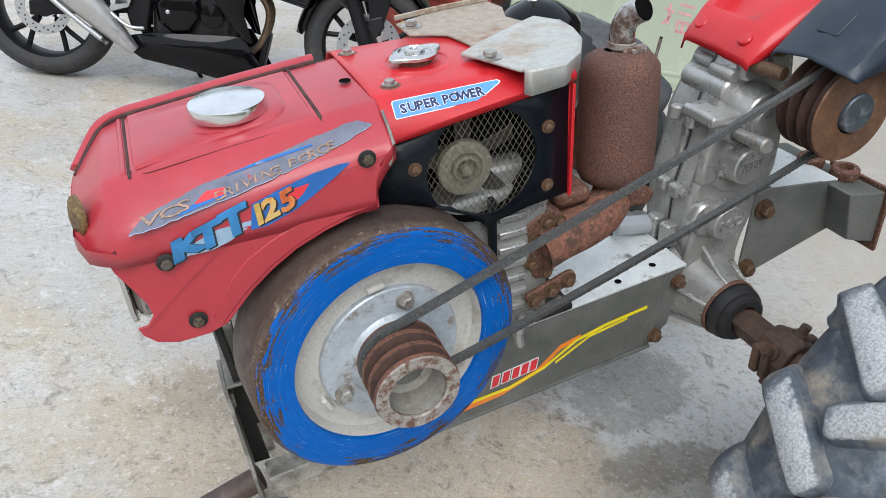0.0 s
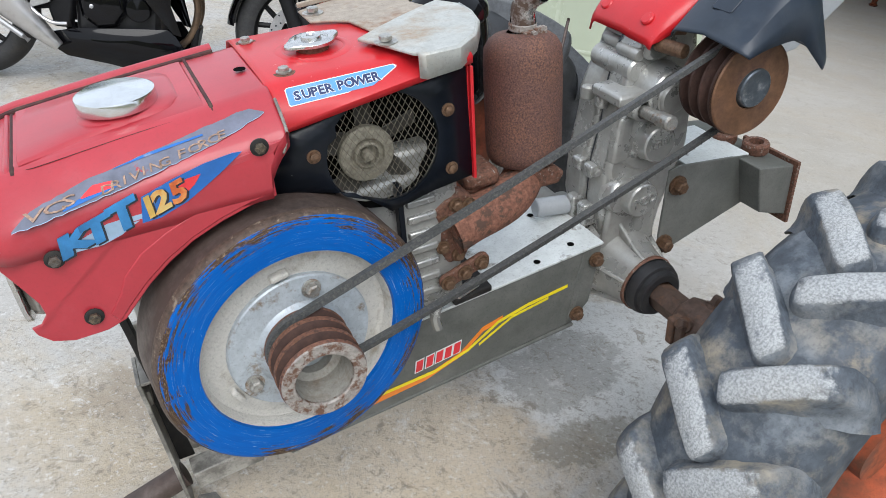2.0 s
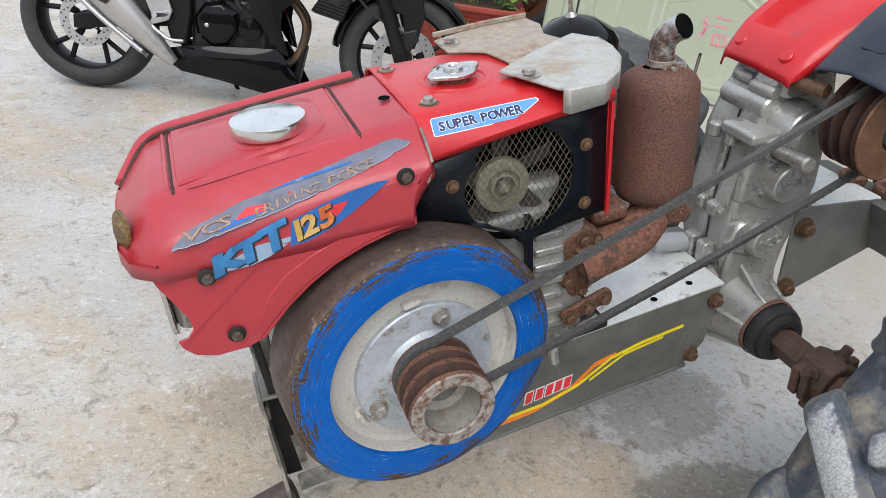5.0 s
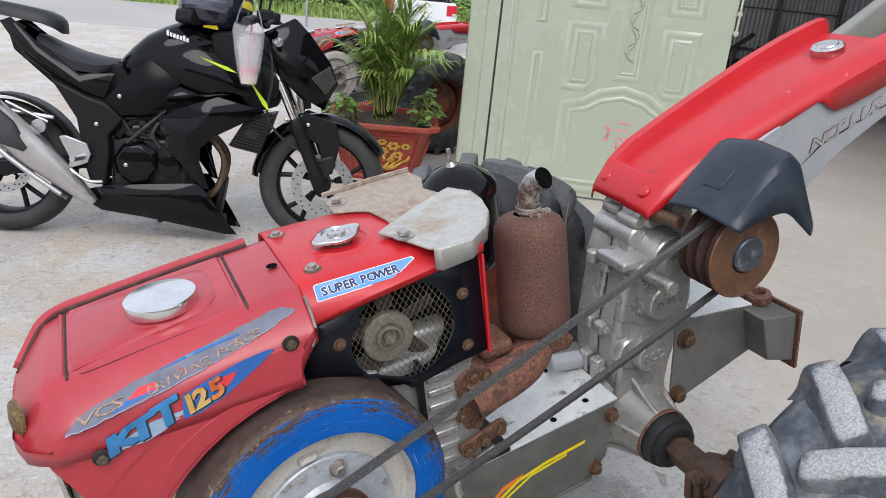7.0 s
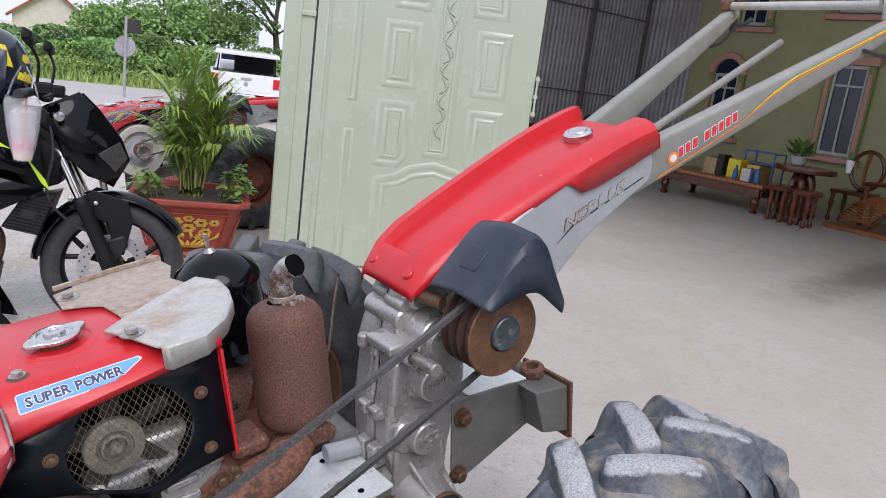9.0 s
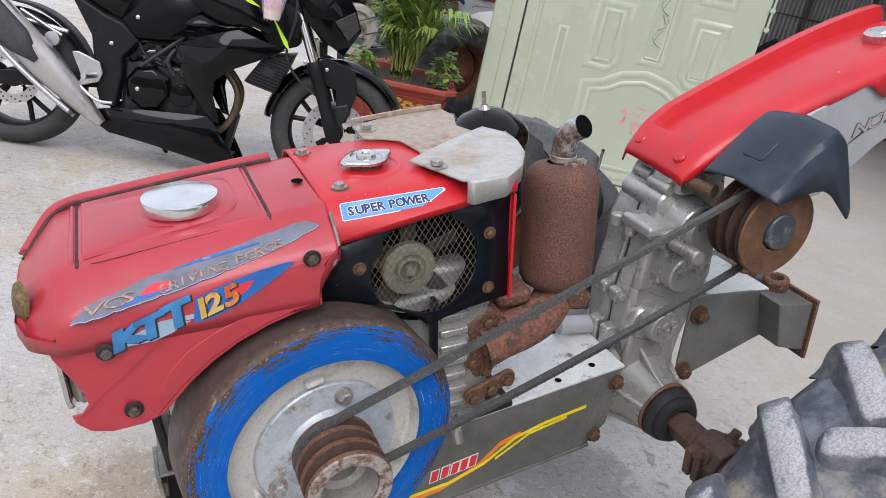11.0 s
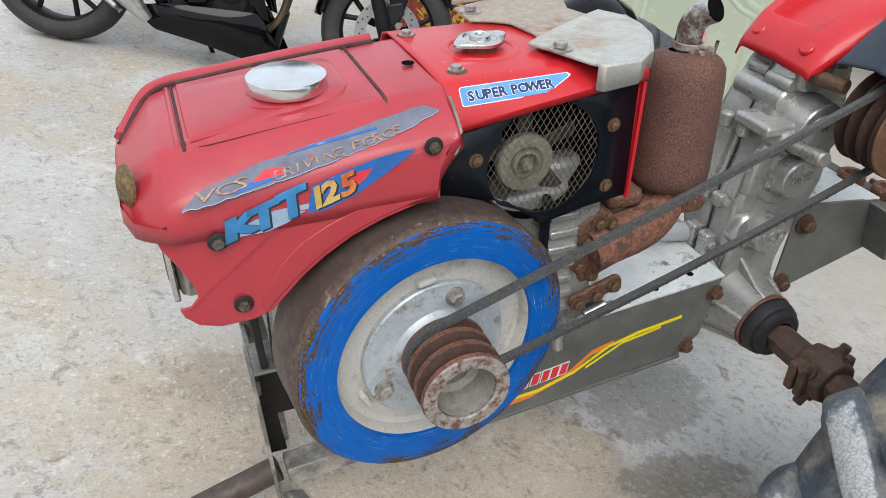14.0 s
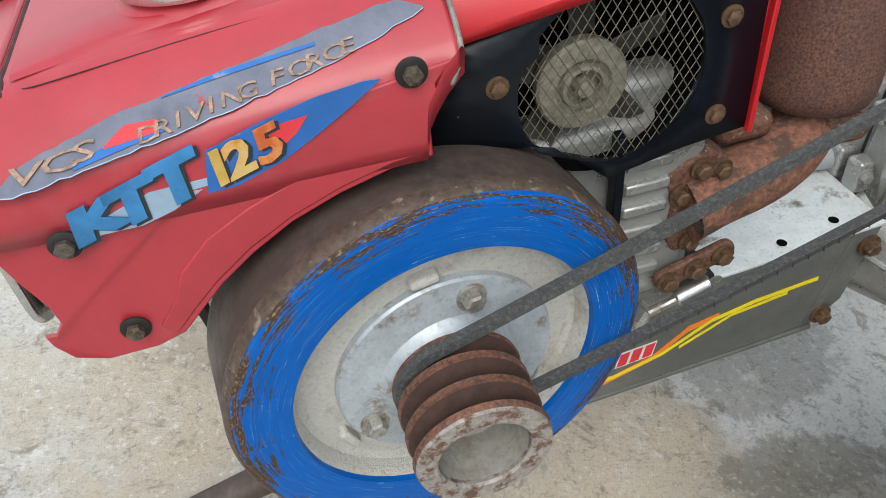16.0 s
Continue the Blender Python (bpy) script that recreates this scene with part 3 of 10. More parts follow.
def scratched_blue():
    """Bright blue brushed on iron, scored by fine arcs and chipped towards the outer edge."""
    m = bpy.data.materials.new("scratched_blue_paint")
    m.use_nodes = True
    nt = m.node_tree
    b = nt.nodes["Principled BSDF"]
    co = nt.nodes.new("ShaderNodeTexCoord")
    off = nt.nodes.new("ShaderNodeVectorMath")
    off.operation = "SUBTRACT"
    off.inputs[1].default_value = (-0.066, 0.0, 0.5385)
    nt.links.new(co.outputs["Object"], off.inputs[0])
    sep = nt.nodes.new("ShaderNodeSeparateXYZ")
    nt.links.new(off.outputs[0], sep.inputs[0])
    ang = nt.nodes.new("ShaderNodeMath")
    ang.operation = "ARCTAN2"
    nt.links.new(sep.outputs[2], ang.inputs[0])
    nt.links.new(sep.outputs[0], ang.inputs[1])
    flat = nt.nodes.new("ShaderNodeCombineXYZ")
    nt.links.new(sep.outputs[0], flat.inputs[0])
    nt.links.new(sep.outputs[2], flat.inputs[2])
    rad = nt.nodes.new("ShaderNodeVectorMath")
    rad.operation = "LENGTH"
    nt.links.new(flat.outputs[0], rad.inputs[0])

    def noise(sa, sr, scale, detail, lo, hi):
        c = nt.nodes.new("ShaderNodeCombineXYZ")
        for src, k, f in ((ang.outputs[0], 0, sa), (rad.outputs["Value"], 1, sr)):
            mu = nt.nodes.new("ShaderNodeMath")
            mu.operation, mu.inputs[1].default_value = "MULTIPLY", f
            nt.links.new(src, mu.inputs[0])
            nt.links.new(mu.outputs[0], c.inputs[k])
        n = nt.nodes.new("ShaderNodeTexNoise")
        n.inputs["Scale"].default_value, n.inputs["Detail"].default_value, n.inputs["Roughness"].default_value = scale, detail, 0.7
        nt.links.new(c.outputs[0], n.inputs["Vector"])
        r = nt.nodes.new("ShaderNodeMapRange")
        r.inputs[1].default_value, r.inputs[2].default_value = lo, hi
        nt.links.new(n.outputs["Fac"], r.inputs[0])
        return r.outputs[0]

    def mix(fac, a, colour):
        x = nt.nodes.new("ShaderNodeMixRGB")
        nt.links.new(fac, x.inputs[0])
        if isinstance(a, tuple):
            x.inputs[1].default_value = (*a, 1)
        else:
            nt.links.new(a, x.inputs[1])
        x.inputs[2].default_value = (*colour, 1)
        return x.outputs[0]
    last = mix(noise(1.2, 60, 3.0, 4, 0.35, 0.7), (0.001, 0.088, 0.37), (0.001, 0.112, 0.45))
    last = mix(noise(0.9, 900, 2.2, 2, 0.645, 0.70), last, (0.20, 0.34, 0.58))
    last = mix(noise(1.3, 420, 2.0, 3, 0.675, 0.70), last, (0.50, 0.56, 0.62))
    # bare iron and rust grows towards the rim: the wear threshold falls with the radius
    edge = nt.nodes.new("ShaderNodeMapRange")
    edge.inputs[1].default_value, edge.inputs[2].default_value, edge.inputs[3].default_value, edge.inputs[4].default_value = 0.152, 0.201, -0.12, 0.15
    nt.links.new(rad.outputs["Value"], edge.inputs[0])
    wn_ = noise(2.2, 160, 1.6, 9, 0.0, 1.0)
    patch = noise(0.75, 4, 1.4, 2, 0.30, 0.70)
    shift = nt.nodes.new("ShaderNodeMath")
    shift.operation, shift.inputs[1].default_value, shift.inputs[2].default_value = "MULTIPLY_ADD", 0.30, -0.150
    nt.links.new(patch, shift.inputs[0])
    more = nt.nodes.new("ShaderNodeMath")
    nt.links.new(edge.outputs[0], more.inputs[0])
    nt.links.new(shift.outputs[0], more.inputs[1])
    add = nt.nodes.new("ShaderNodeMath")
    nt.links.new(wn_, add.inputs[0])
    nt.links.new(more.outputs[0], add.inputs[1])
    worn = nt.nodes.new("ShaderNodeMapRange")
    worn.inputs[1].default_value, worn.inputs[2].default_value = 0.595, 0.612
    nt.links.new(add.outputs[0], worn.inputs[0])
    bare = mix(noise(20, 300, 2.0, 8, 0.52, 0.64), (0.062, 0.038, 0.025), (0.27, 0.20, 0.13))
    fin = nt.nodes.new("ShaderNodeMixRGB")
    nt.links.new(worn.outputs[0], fin.inputs[0])
    nt.links.new(last, fin.inputs[1])
    nt.links.new(bare, fin.inputs[2])
    nt.links.new(fin.outputs[0], b.inputs["Base Color"])
    ro = nt.nodes.new("ShaderNodeMapRange")
    b.inputs["Specular IOR Level"].default_value = 0.15
    ro.inputs[3].default_value, ro.inputs[4].default_value = 0.36, 0.65
    nt.links.new(worn.outputs[0], ro.inputs[0])
    nt.links.new(ro.outputs[0], b.inputs["Roughness"])
    bp = nt.nodes.new("ShaderNodeBump")
    bp.invert = True
    bp.inputs["Strength"].default_value, bp.inputs["Distance"].default_value = 0.5, 0.001
    nt.links.new(worn.outputs[0], bp.inputs["Height"])
    nt.links.new(bp.outputs[0], b.inputs["Normal"])
    return m


M["blue"] = scratched_blue()


def scuff_crown(m, pale):
    """Rub the rubber pale where a lug stands farthest from the axle, with a ragged border."""
    nt = m.node_tree
    b = nt.nodes["Principled BSDF"]
    co = nt.nodes.new("ShaderNodeTexCoord")
    flat = nt.nodes.new("ShaderNodeVectorMath")
    flat.operation, flat.inputs[1].default_value = "MULTIPLY", (1, 0, 1)
    nt.links.new(co.outputs["Object"], flat.inputs[0])
    rad = nt.nodes.new("ShaderNodeVectorMath")
    rad.operation = "LENGTH"
    nt.links.new(flat.outputs[0], rad.inputs[0])
    n = nt.nodes.new("ShaderNodeTexNoise")
    n.inputs["Scale"].default_value, n.inputs["Detail"].default_value, n.inputs["Roughness"].default_value = 60, 10, 0.75
    nt.links.new(co.outputs["Object"], n.inputs["Vector"])
    add = nt.nodes.new("ShaderNodeMath")
    add.operation, add.inputs[1].default_value = "MULTIPLY_ADD", 0.022
    nt.links.new(n.outputs["Fac"], add.inputs[0])
    nt.links.new(rad.outputs["Value"], add.inputs[2])
    r = nt.nodes.new("ShaderNodeMapRange")
    r.inputs[1].default_value, r.inputs[2].default_value, r.inputs[4].default_value = 0.4325, 0.4365, 0.9
    nt.links.new(add.outputs[0], r.inputs[0])
    g = nt.nodes.new("ShaderNodeTexNoise")
    g.inputs["Scale"].default_value, g.inputs["Detail"].default_value, g.inputs["Roughness"].default_value = 330, 6, 0.7
    nt.links.new(co.outputs["Object"], g.inputs["Vector"])
    ramp = nt.nodes.new("ShaderNodeValToRGB")
    ramp.color_ramp.elements[0].position, ramp.color_ramp.elements[1].position = 0.38, 0.62
    ramp.color_ramp.elements[0].color = tuple(c * 0.6 for c in pale) + (1,)
    ramp.color_ramp.elements[1].color = tuple(c * 1.2 for c in pale) + (1,)
    nt.links.new(g.outputs["Fac"], ramp.inputs[0])
    mx = nt.nodes.new("ShaderNodeMixRGB")
    nt.links.new(r.outputs[0], mx.inputs[0])
    nt.links.new(b.inputs["Base Color"].links[0].from_socket, mx.inputs[1])
    nt.links.new(ramp.outputs[0], mx.inputs[2])
    nt.links.new(mx.outputs[0], b.inputs["Base Color"])
    return m


scuff_crown(M["lug"], (0.40, 0.41, 0.41))
scuff_crown(M["lug_shaded"], (0.13, 0.135, 0.14))


def concrete():
    """Poured yard slab: pale cement with tan and brown stains, grey smears and grit."""
    m = bpy.data.materials.new("stained_concrete")
    m.use_nodes = True
    nt = m.node_tree
    b = nt.nodes["Principled BSDF"]
    co = nt.nodes.new("ShaderNodeTexCoord")

    def noise_at(scale, detail, rough, lo, hi, warp=0.0):
        n = nt.nodes.new("ShaderNodeTexNoise")
        n.inputs["Scale"].default_value, n.inputs["Detail"].default_value, n.inputs["Roughness"].default_value = scale, detail, rough
        n.inputs["Distortion"].default_value = warp
        nt.links.new(co.outputs["Object"], n.inputs["Vector"])
        r = nt.nodes.new("ShaderNodeValToRGB")
        r.color_ramp.elements[0].position, r.color_ramp.elements[1].position = lo, hi
        nt.links.new(n.outputs["Fac"], r.inputs[0])
        return n, r

    def blend(fac, a, colour, strength=1.0):
        mx = nt.nodes.new("ShaderNodeMixRGB")
        mul = nt.nodes.new("ShaderNodeMath")
        mul.operation, mul.inputs[1].default_value = "MULTIPLY", strength
        nt.links.new(fac, mul.inputs[0])
        nt.links.new(mul.outputs[0], mx.inputs[0])
        nt.links.new(a, mx.inputs[1])
        mx.inputs[2].default_value = (*colour, 1)
        return mx.outputs[0]

    base, rb = noise_at(0.9, 8, 0.6, 0.36, 0.66, 0.4)
    rb.color_ramp.elements[0].color, rb.color_ramp.elements[1].color = (0.42, 0.39, 0.345, 1), (0.62, 0.62, 0.61, 1)
    last = rb.outputs[0]
    _, f = noise_at(1.7, 12, 0.74, 0.46, 0.60, 0.8)
    last = blend(f.outputs[0], last, (0.50, 0.42, 0.305), 0.78)
    _, f = noise_at(3.4, 14, 0.80, 0.56, 0.66, 1.4)
    last = blend(f.outputs[0], last, (0.255, 0.205, 0.155), 0.62)
    _, f = noise_at(2.7, 10, 0.74, 0.54, 0.64, 0.5)
    last = blend(f.outputs[0], last, (0.64, 0.635, 0.61), 0.62)
    def region(cx, cy, rx, ry, lo, hi, scale, ragged, turn=0.0):
        """A stain with a ragged border round one spot of the yard."""
        mp = nt.nodes.new("ShaderNodeMapping")
        mp.vector_type = "TEXTURE"
        mp.inputs["Location"].default_value, mp.inputs["Scale"].default_value = (cx, cy, 0), (rx, ry, 1)
        mp.inputs["Rotation"].default_value = (0, 0, radians(turn))
        nt.links.new(co.outputs["Object"], mp.inputs["Vector"])
        ln = nt.nodes.new("ShaderNodeVectorMath")
        ln.operation = "LENGTH"
        nt.links.new(mp.outputs[0], ln.inputs[0])
        n = nt.nodes.new("ShaderNodeTexNoise")
        n.inputs["Scale"].default_value, n.inputs["Detail"].default_value, n.inputs["Roughness"].default_value = scale, 10, 0.72
        nt.links.new(co.outputs["Object"], n.inputs["Vector"])
        ad = nt.nodes.new("ShaderNodeMath")
        ad.operation, ad.inputs[1].default_value = "MULTIPLY_ADD", ragged
        nt.links.new(n.outputs["Fac"], ad.inputs[0])
        nt.links.new(ln.outputs["Value"], ad.inputs[2])
        mr = nt.nodes.new("ShaderNodeMapRange")
        mr.interpolation_type = "SMOOTHSTEP"
        mr.inputs[1].default_value, mr.inputs[2].default_value, mr.inputs[3].default_value, mr.inputs[4].default_value = lo, hi, 1.0, 0.0
        nt.links.new(ad.outputs[0], mr.inputs[0])
        return mr.outputs[0]

    # oil-brown earth, pale washed cement and a damp patch under the tractor
    # tan earth, with extra brightness painted in to offset the tractor's shade
    last = blend(region(0.08, -0.10, 0.55, 0.34, 1.20, 1.65, 9.0, 1.4), last, (0.62, 0.515, 0.375), 0.72)
    last = blend(region(-0.42, 0.18, 0.36, 0.34, 1.15, 1.70, 8.0, 1.5), last, (0.47, 0.385, 0.275), 0.62)
    last = blend(region(-0.34, 0.26, 0.20, 0.16, 1.25, 1.60, 16.0, 1.6), last, (0.30, 0.235, 0.165), 0.50)
    last = blend(region(0.82, 0.04, 0.50, 0.36, 1.25, 1.45, 7.0, 1.1), last, (0.66, 0.67, 0.66), 0.85)
    last = blend(region(0.66, 0.05, 0.30, 0.20, 1.42, 1.56, 9.0, 1.7, 20), last, (0.29, 0.285, 0.265), 0.6)
    last = blend(region(0.58, -0.20, 0.26, 0.10, 1.40, 1.58, 14.0, 1.7), last, (0.25, 0.225, 0.18), 0.65)
    _, f = noise_at(13, 10, 0.80, 0.55, 0.63, 0.8)
    last = blend(f.outputs[0], last, (0.21, 0.175, 0.135), 0.70)
    _, f = noise_at(34, 8, 0.78, 0.56, 0.63, 0.4)
    last = blend(f.outputs[0], last, (0.27, 0.24, 0.205), 0.6)
    fine, f = noise_at(150, 6, 0.8, 0.52, 0.66)
    last = blend(f.outputs[0], last, (0.24, 0.225, 0.205), 0.65)
    _, f = noise_at(60, 8, 0.78, 0.55, 0.63)
    last = blend(f.outputs[0], last, (0.74, 0.735, 0.72), 0.62)
    _, f = noise_at(9, 12, 0.80, 0.57, 0.62, 0.6)
    last = blend(f.outputs[0], last, (0.72, 0.71, 0.69), 0.5)
    _, spots = noise_at(48, 12, 0.85, 0.540, 0.570, 0.6)
    _, clump = noise_at(4.2, 10, 0.78, 0.43, 0.55, 0.8)
    grit = nt.nodes.new("ShaderNodeMath")
    grit.operation = "MULTIPLY"
    nt.links.new(spots.outputs[0], grit.inputs[0])
    nt.links.new(clump.outputs[0], grit.inputs[1])
    last = blend(grit.outputs[0], last, (0.16, 0.135, 0.105), 0.55)

    # the smoother, greyer slab towards the house, with two long dark streaks
    last = blend(region(6.6, 1.2, 5.0, 7.0, 1.30, 1.60, 0.9, 0.8), last, (0.470, 0.432, 0.378), 0.66)
    last = blend(region(7.3, 1.5, 2.6, 0.42, 0.9, 1.9, 1.6, 1.6, 6), last, (0.17, 0.135, 0.105), 0.75)
    last = blend(region(8.6, 0.4, 2.2, 0.30, 0.9, 1.9, 1.6, 1.6, 10), last, (0.20, 0.165, 0.13), 0.6)
    nt.links.new(last, b.inputs["Base Color"])
    b.inputs["Roughness"].default_value = 0.72
    bp = nt.nodes.new("ShaderNodeBump")
    bp.inputs["Strength"].default_value, bp.inputs["Distance"].default_value = 0.8, 0.003
    nt.links.new(fine.outputs["Fac"], bp.inputs["Height"])
    nt.links.new(bp.outputs[0], b.inputs["Normal"])
    return m


M["concrete"] = concrete()


# ---- mesh tools ----
def box(bm, x0, x1, y0, y1, z0, z1, m=None):
    vs = [bm.verts.new((x, y, z)) for x in (x0, x1) for y in (y0, y1) for z in (z0, z1)]
    for f in ((0, 1, 3, 2), (4, 6, 7, 5), (0, 4, 5, 1), (2, 3, 7, 6), (0, 2, 6, 4), (1, 5, 7, 3)):
        bm.faces.new([vs[i] for i in f])
    if m:
        for v in vs:
            v.co = m @ v.co
    return vs


def prism(bm, pts, a, b, axis="y", bend=None):
    """A flat outline pushed from a to b along an axis; the outline lies in the other two."""
    def at(p, d):
        v = {"x": (d, p[0], p[1]), "y": (p[0], d, p[1]), "z": (p[0], p[1], d)}[axis]
        return bend(Vector(v)) if bend else v
    lo = [bm.verts.new(at(p, a)) for p in pts]
    hi = [bm.verts.new(at(p, b)) for p in pts]
    n = len(pts)
    bm.faces.new(lo)
    bm.faces.new(hi[::-1])
    for i in range(n):
        bm.faces.new((lo[i], hi[i], hi[(i + 1) % n], lo[(i + 1) % n]))


def frame_of(d):
    d = Vector(d).normalized()
    up = Vector((0, 0, 1)) if abs(d.z) < 0.9 else Vector((1, 0, 0))
    u = d.cross(up).normalized()
    return u, u.cross(d).normalized(), d


def lathe(bm, prof, base, axis, n=32, start=0.0, turn=360.0, cap=False):
    """Rings of (radius, height) round an axis from base."""
    u, v, d = frame_of(axis)
    rings = []
    full = abs(turn) >= 360
    k = n if full else n + 1
    for r, h in prof:
        ring = []
        for i in range(k):
            a = radians(start + turn * i / n)
            ring.append(bm.verts.new(Vector(base) + d * h + (u * math.cos(a) + v * math.sin(a)) * max(r, 1e-4)))
        rings.append(ring)
    for p, q in zip(rings, rings[1:]):
        for i in range(n):
            j = (i + 1) % k
            bm.faces.new((p[i], p[j], q[j], q[i]))
    if full and cap:
        if prof[0][0] > 1e-3:
            bm.faces.new(rings[0][::-1])
        if prof[-1][0] > 1e-3:
            bm.faces.new(rings[-1])
    return rings


def cyl(bm, p0, p1, r0, r1=None, n=16):
    p0, p1 = Vector(p0), Vector(p1)
    lathe(bm, [(r0, 0), (r0 if r1 is None else r1, (p1 - p0).length)], p0, p1 - p0, n, cap=True)


def hexbolt(bm, p, d, r=0.009, h=0.007, washer=True):
    p, d = Vector(p), Vector(d).normalized()
    if washer:
        lathe(bm, [(r * 1.45, 0), (r * 1.45, h * 0.3)], p, d, 14, cap=True)
    lathe(bm, [(r, h * 0.25), (r, h), (r * 0.75, h * 1.15)], p, d, 6, cap=True)


def smooth_path(pts, k=6):
    pts = [Vector(p) for p in pts]
    out = []
    for i in range(len(pts) - 1):
        a, b, c, d = pts[max(i - 1, 0)], pts[i], pts[i + 1], pts[min(i + 2, len(pts) - 1)]
        for s in range(k):
            t = s / k
            out.append(0.5 * ((2 * b) + (c - a) * t + (2 * a - 5 * b + 4 * c - d) * t * t + (3 * b - a - 3 * c + d) * t ** 3))
    out.append(pts[-1])
    return out


def tube(bm, pts, r, n=10, k=6, radii=None, flat=1.0):
    """A round bar along a smooth line."""
    path = smooth_path(pts, k) if k > 1 else [Vector(p) for p in pts]
    rings = []
    u = None
    for i, p in enumerate(path):
        d = (path[min(i + 1, len(path) - 1)] - path[max(i - 1, 0)]).normalized()
        if u is None:
            u, v, _ = frame_of(d)
        else:
            u = (u - d * u.dot(d)).normalized()
            v = d.cross(u)
        f = i / (len(path) - 1)
        rr = r if radii is None else float(np.interp(f, np.linspace(0, 1, len(radii)), radii))
        rings.append([bm.verts.new(p + (u * math.cos(6.2832 * j / n) + v * math.sin(6.2832 * j / n) * flat) * rr) for j in range(n)])
    for p, q in zip(rings, rings[1:]):
        for j in range(n):
            bm.faces.new((p[j], p[(j + 1) % n], q[(j + 1) % n], q[j]))
    bm.faces.new(rings[0][::-1])
    bm.faces.new(rings[-1])


def loft(bm, rings, closed=True, caps=True):
    vs = [[bm.verts.new(p) for p in ring] for ring in rings]
    n = len(vs[0])
    for p, q in zip(vs, vs[1:]):
        for j in range(n if closed else n - 1):
            bm.faces.new((p[j], p[(j + 1) % n], q[(j + 1) % n], q[j]))
    if caps and closed:
        bm.faces.new(vs[0][::-1])
        bm.faces.new(vs[-1])
    return vs


def rounded(x0, x1, y0, y1, r, k=4):
    """The outline of a rectangle with round corners."""
    out = []
    for cx, cy, a in ((x1 - r, y1 - r, 0), (x0 + r, y1 - r, 90), (x0 + r, y0 + r, 180), (x1 - r, y0 + r, 270)):
        for i in range(k + 1):
            t = radians(a + 90 * i / k)
            out.append((cx + r * math.cos(t), cy + r * math.sin(t)))
    return out


def disc2(cx, cy, r, n=24, a0=0, a1=360):
    return [(cx + r * math.cos(radians(a0 + (a1 - a0) * i / n)), cy + r * math.sin(radians(a0 + (a1 - a0) * i / n))) for i in range(n)]


def part(name, bm, material, parent=None, label="", bevel=0.0, smooth=35, thick=0.0, segs=2):
    """One mesh object out of a bmesh, under a thing or a part."""
    bmesh.ops.recalc_face_normals(bm, faces=bm.faces[:])
    me = bpy.data.meshes.new(name)
    bm.to_mesh(me)
    bm.free()
    if smooth:
        for p in me.polygons:
            p.use_smooth = True
        me.set_sharp_from_angle(angle=radians(smooth))
    me.materials.append(material)
    ob = new(name, me)
    ob.parent = parent
    if thick:
        so = ob.modifiers.new("solid", "SOLIDIFY")
        so.thickness, so.offset = thick, 0
    if bevel:
        bv = ob.modifiers.new("bevel", "BEVEL")
        bv.width, bv.segments, bv.limit_method, bv.angle_limit = bevel, segs, "ANGLE", radians(40)
        bv.harden_normals = False
    return tagged(ob, label)


def thing(name, label, category, group="", at=None, kind=""):
    ob = new(name)
    ob.empty_display_size = 0.05
    if at is not None:
        ob.matrix_basis = at
    return tagged(ob, label, category, group, kind)


def solid(name, bm, material, label, category="", group="", kind="", at=None, **kw):
    """A thing or a piece of the setting that is a single mesh."""
    ob = part(name, bm, material, None, "", **kw)
    if at is not None:
        ob.matrix_basis = at
    return tagged(ob, label, category, group, kind)


def lettering(text, height, m, depth=0.0006, squeeze=1.0, shear=0.0, bold=0.0):
    """Letters of the built-in font as a bmesh, lying at the pose m with x along the line."""
    cu = bpy.data.curves.new("letters", "FONT")
    cu.body, cu.size, cu.extrude, cu.shear = text, height * 1.38, depth, shear
    cu.resolution_u, cu.offset = 2, bold
    tmp = bpy.data.objects.new("letters", cu)
    scene.collection.objects.link(tmp)
    bpy.context.view_layer.update()
    me = bpy.data.meshes.new_from_object(tmp.evaluated_get(bpy.context.evaluated_depsgraph_get()))
    bm = bmesh.new()
    bm.from_mesh(me)
    bpy.data.objects.remove(tmp)
    bpy.data.curves.remove(cu)
    bpy.data.meshes.remove(me)
    for v in bm.verts:
        v.co = m @ Vector((v.co.x * squeeze, v.co.y, v.co.z))
    return bm


B = bmesh.new


# ---- the walking tractor ----
NOSE_DOWN = 12.0
YE = -0.125                     # middle line of the engine
AXLE = (0.674, 0.286)           # axle housing in the tractor's own x and z
WHEEL = (0.702, 0.2865)         # middle of the near drive wheel
HEADING = 6.5                   # turn of the wheel axle about the upright


LUGS = 17


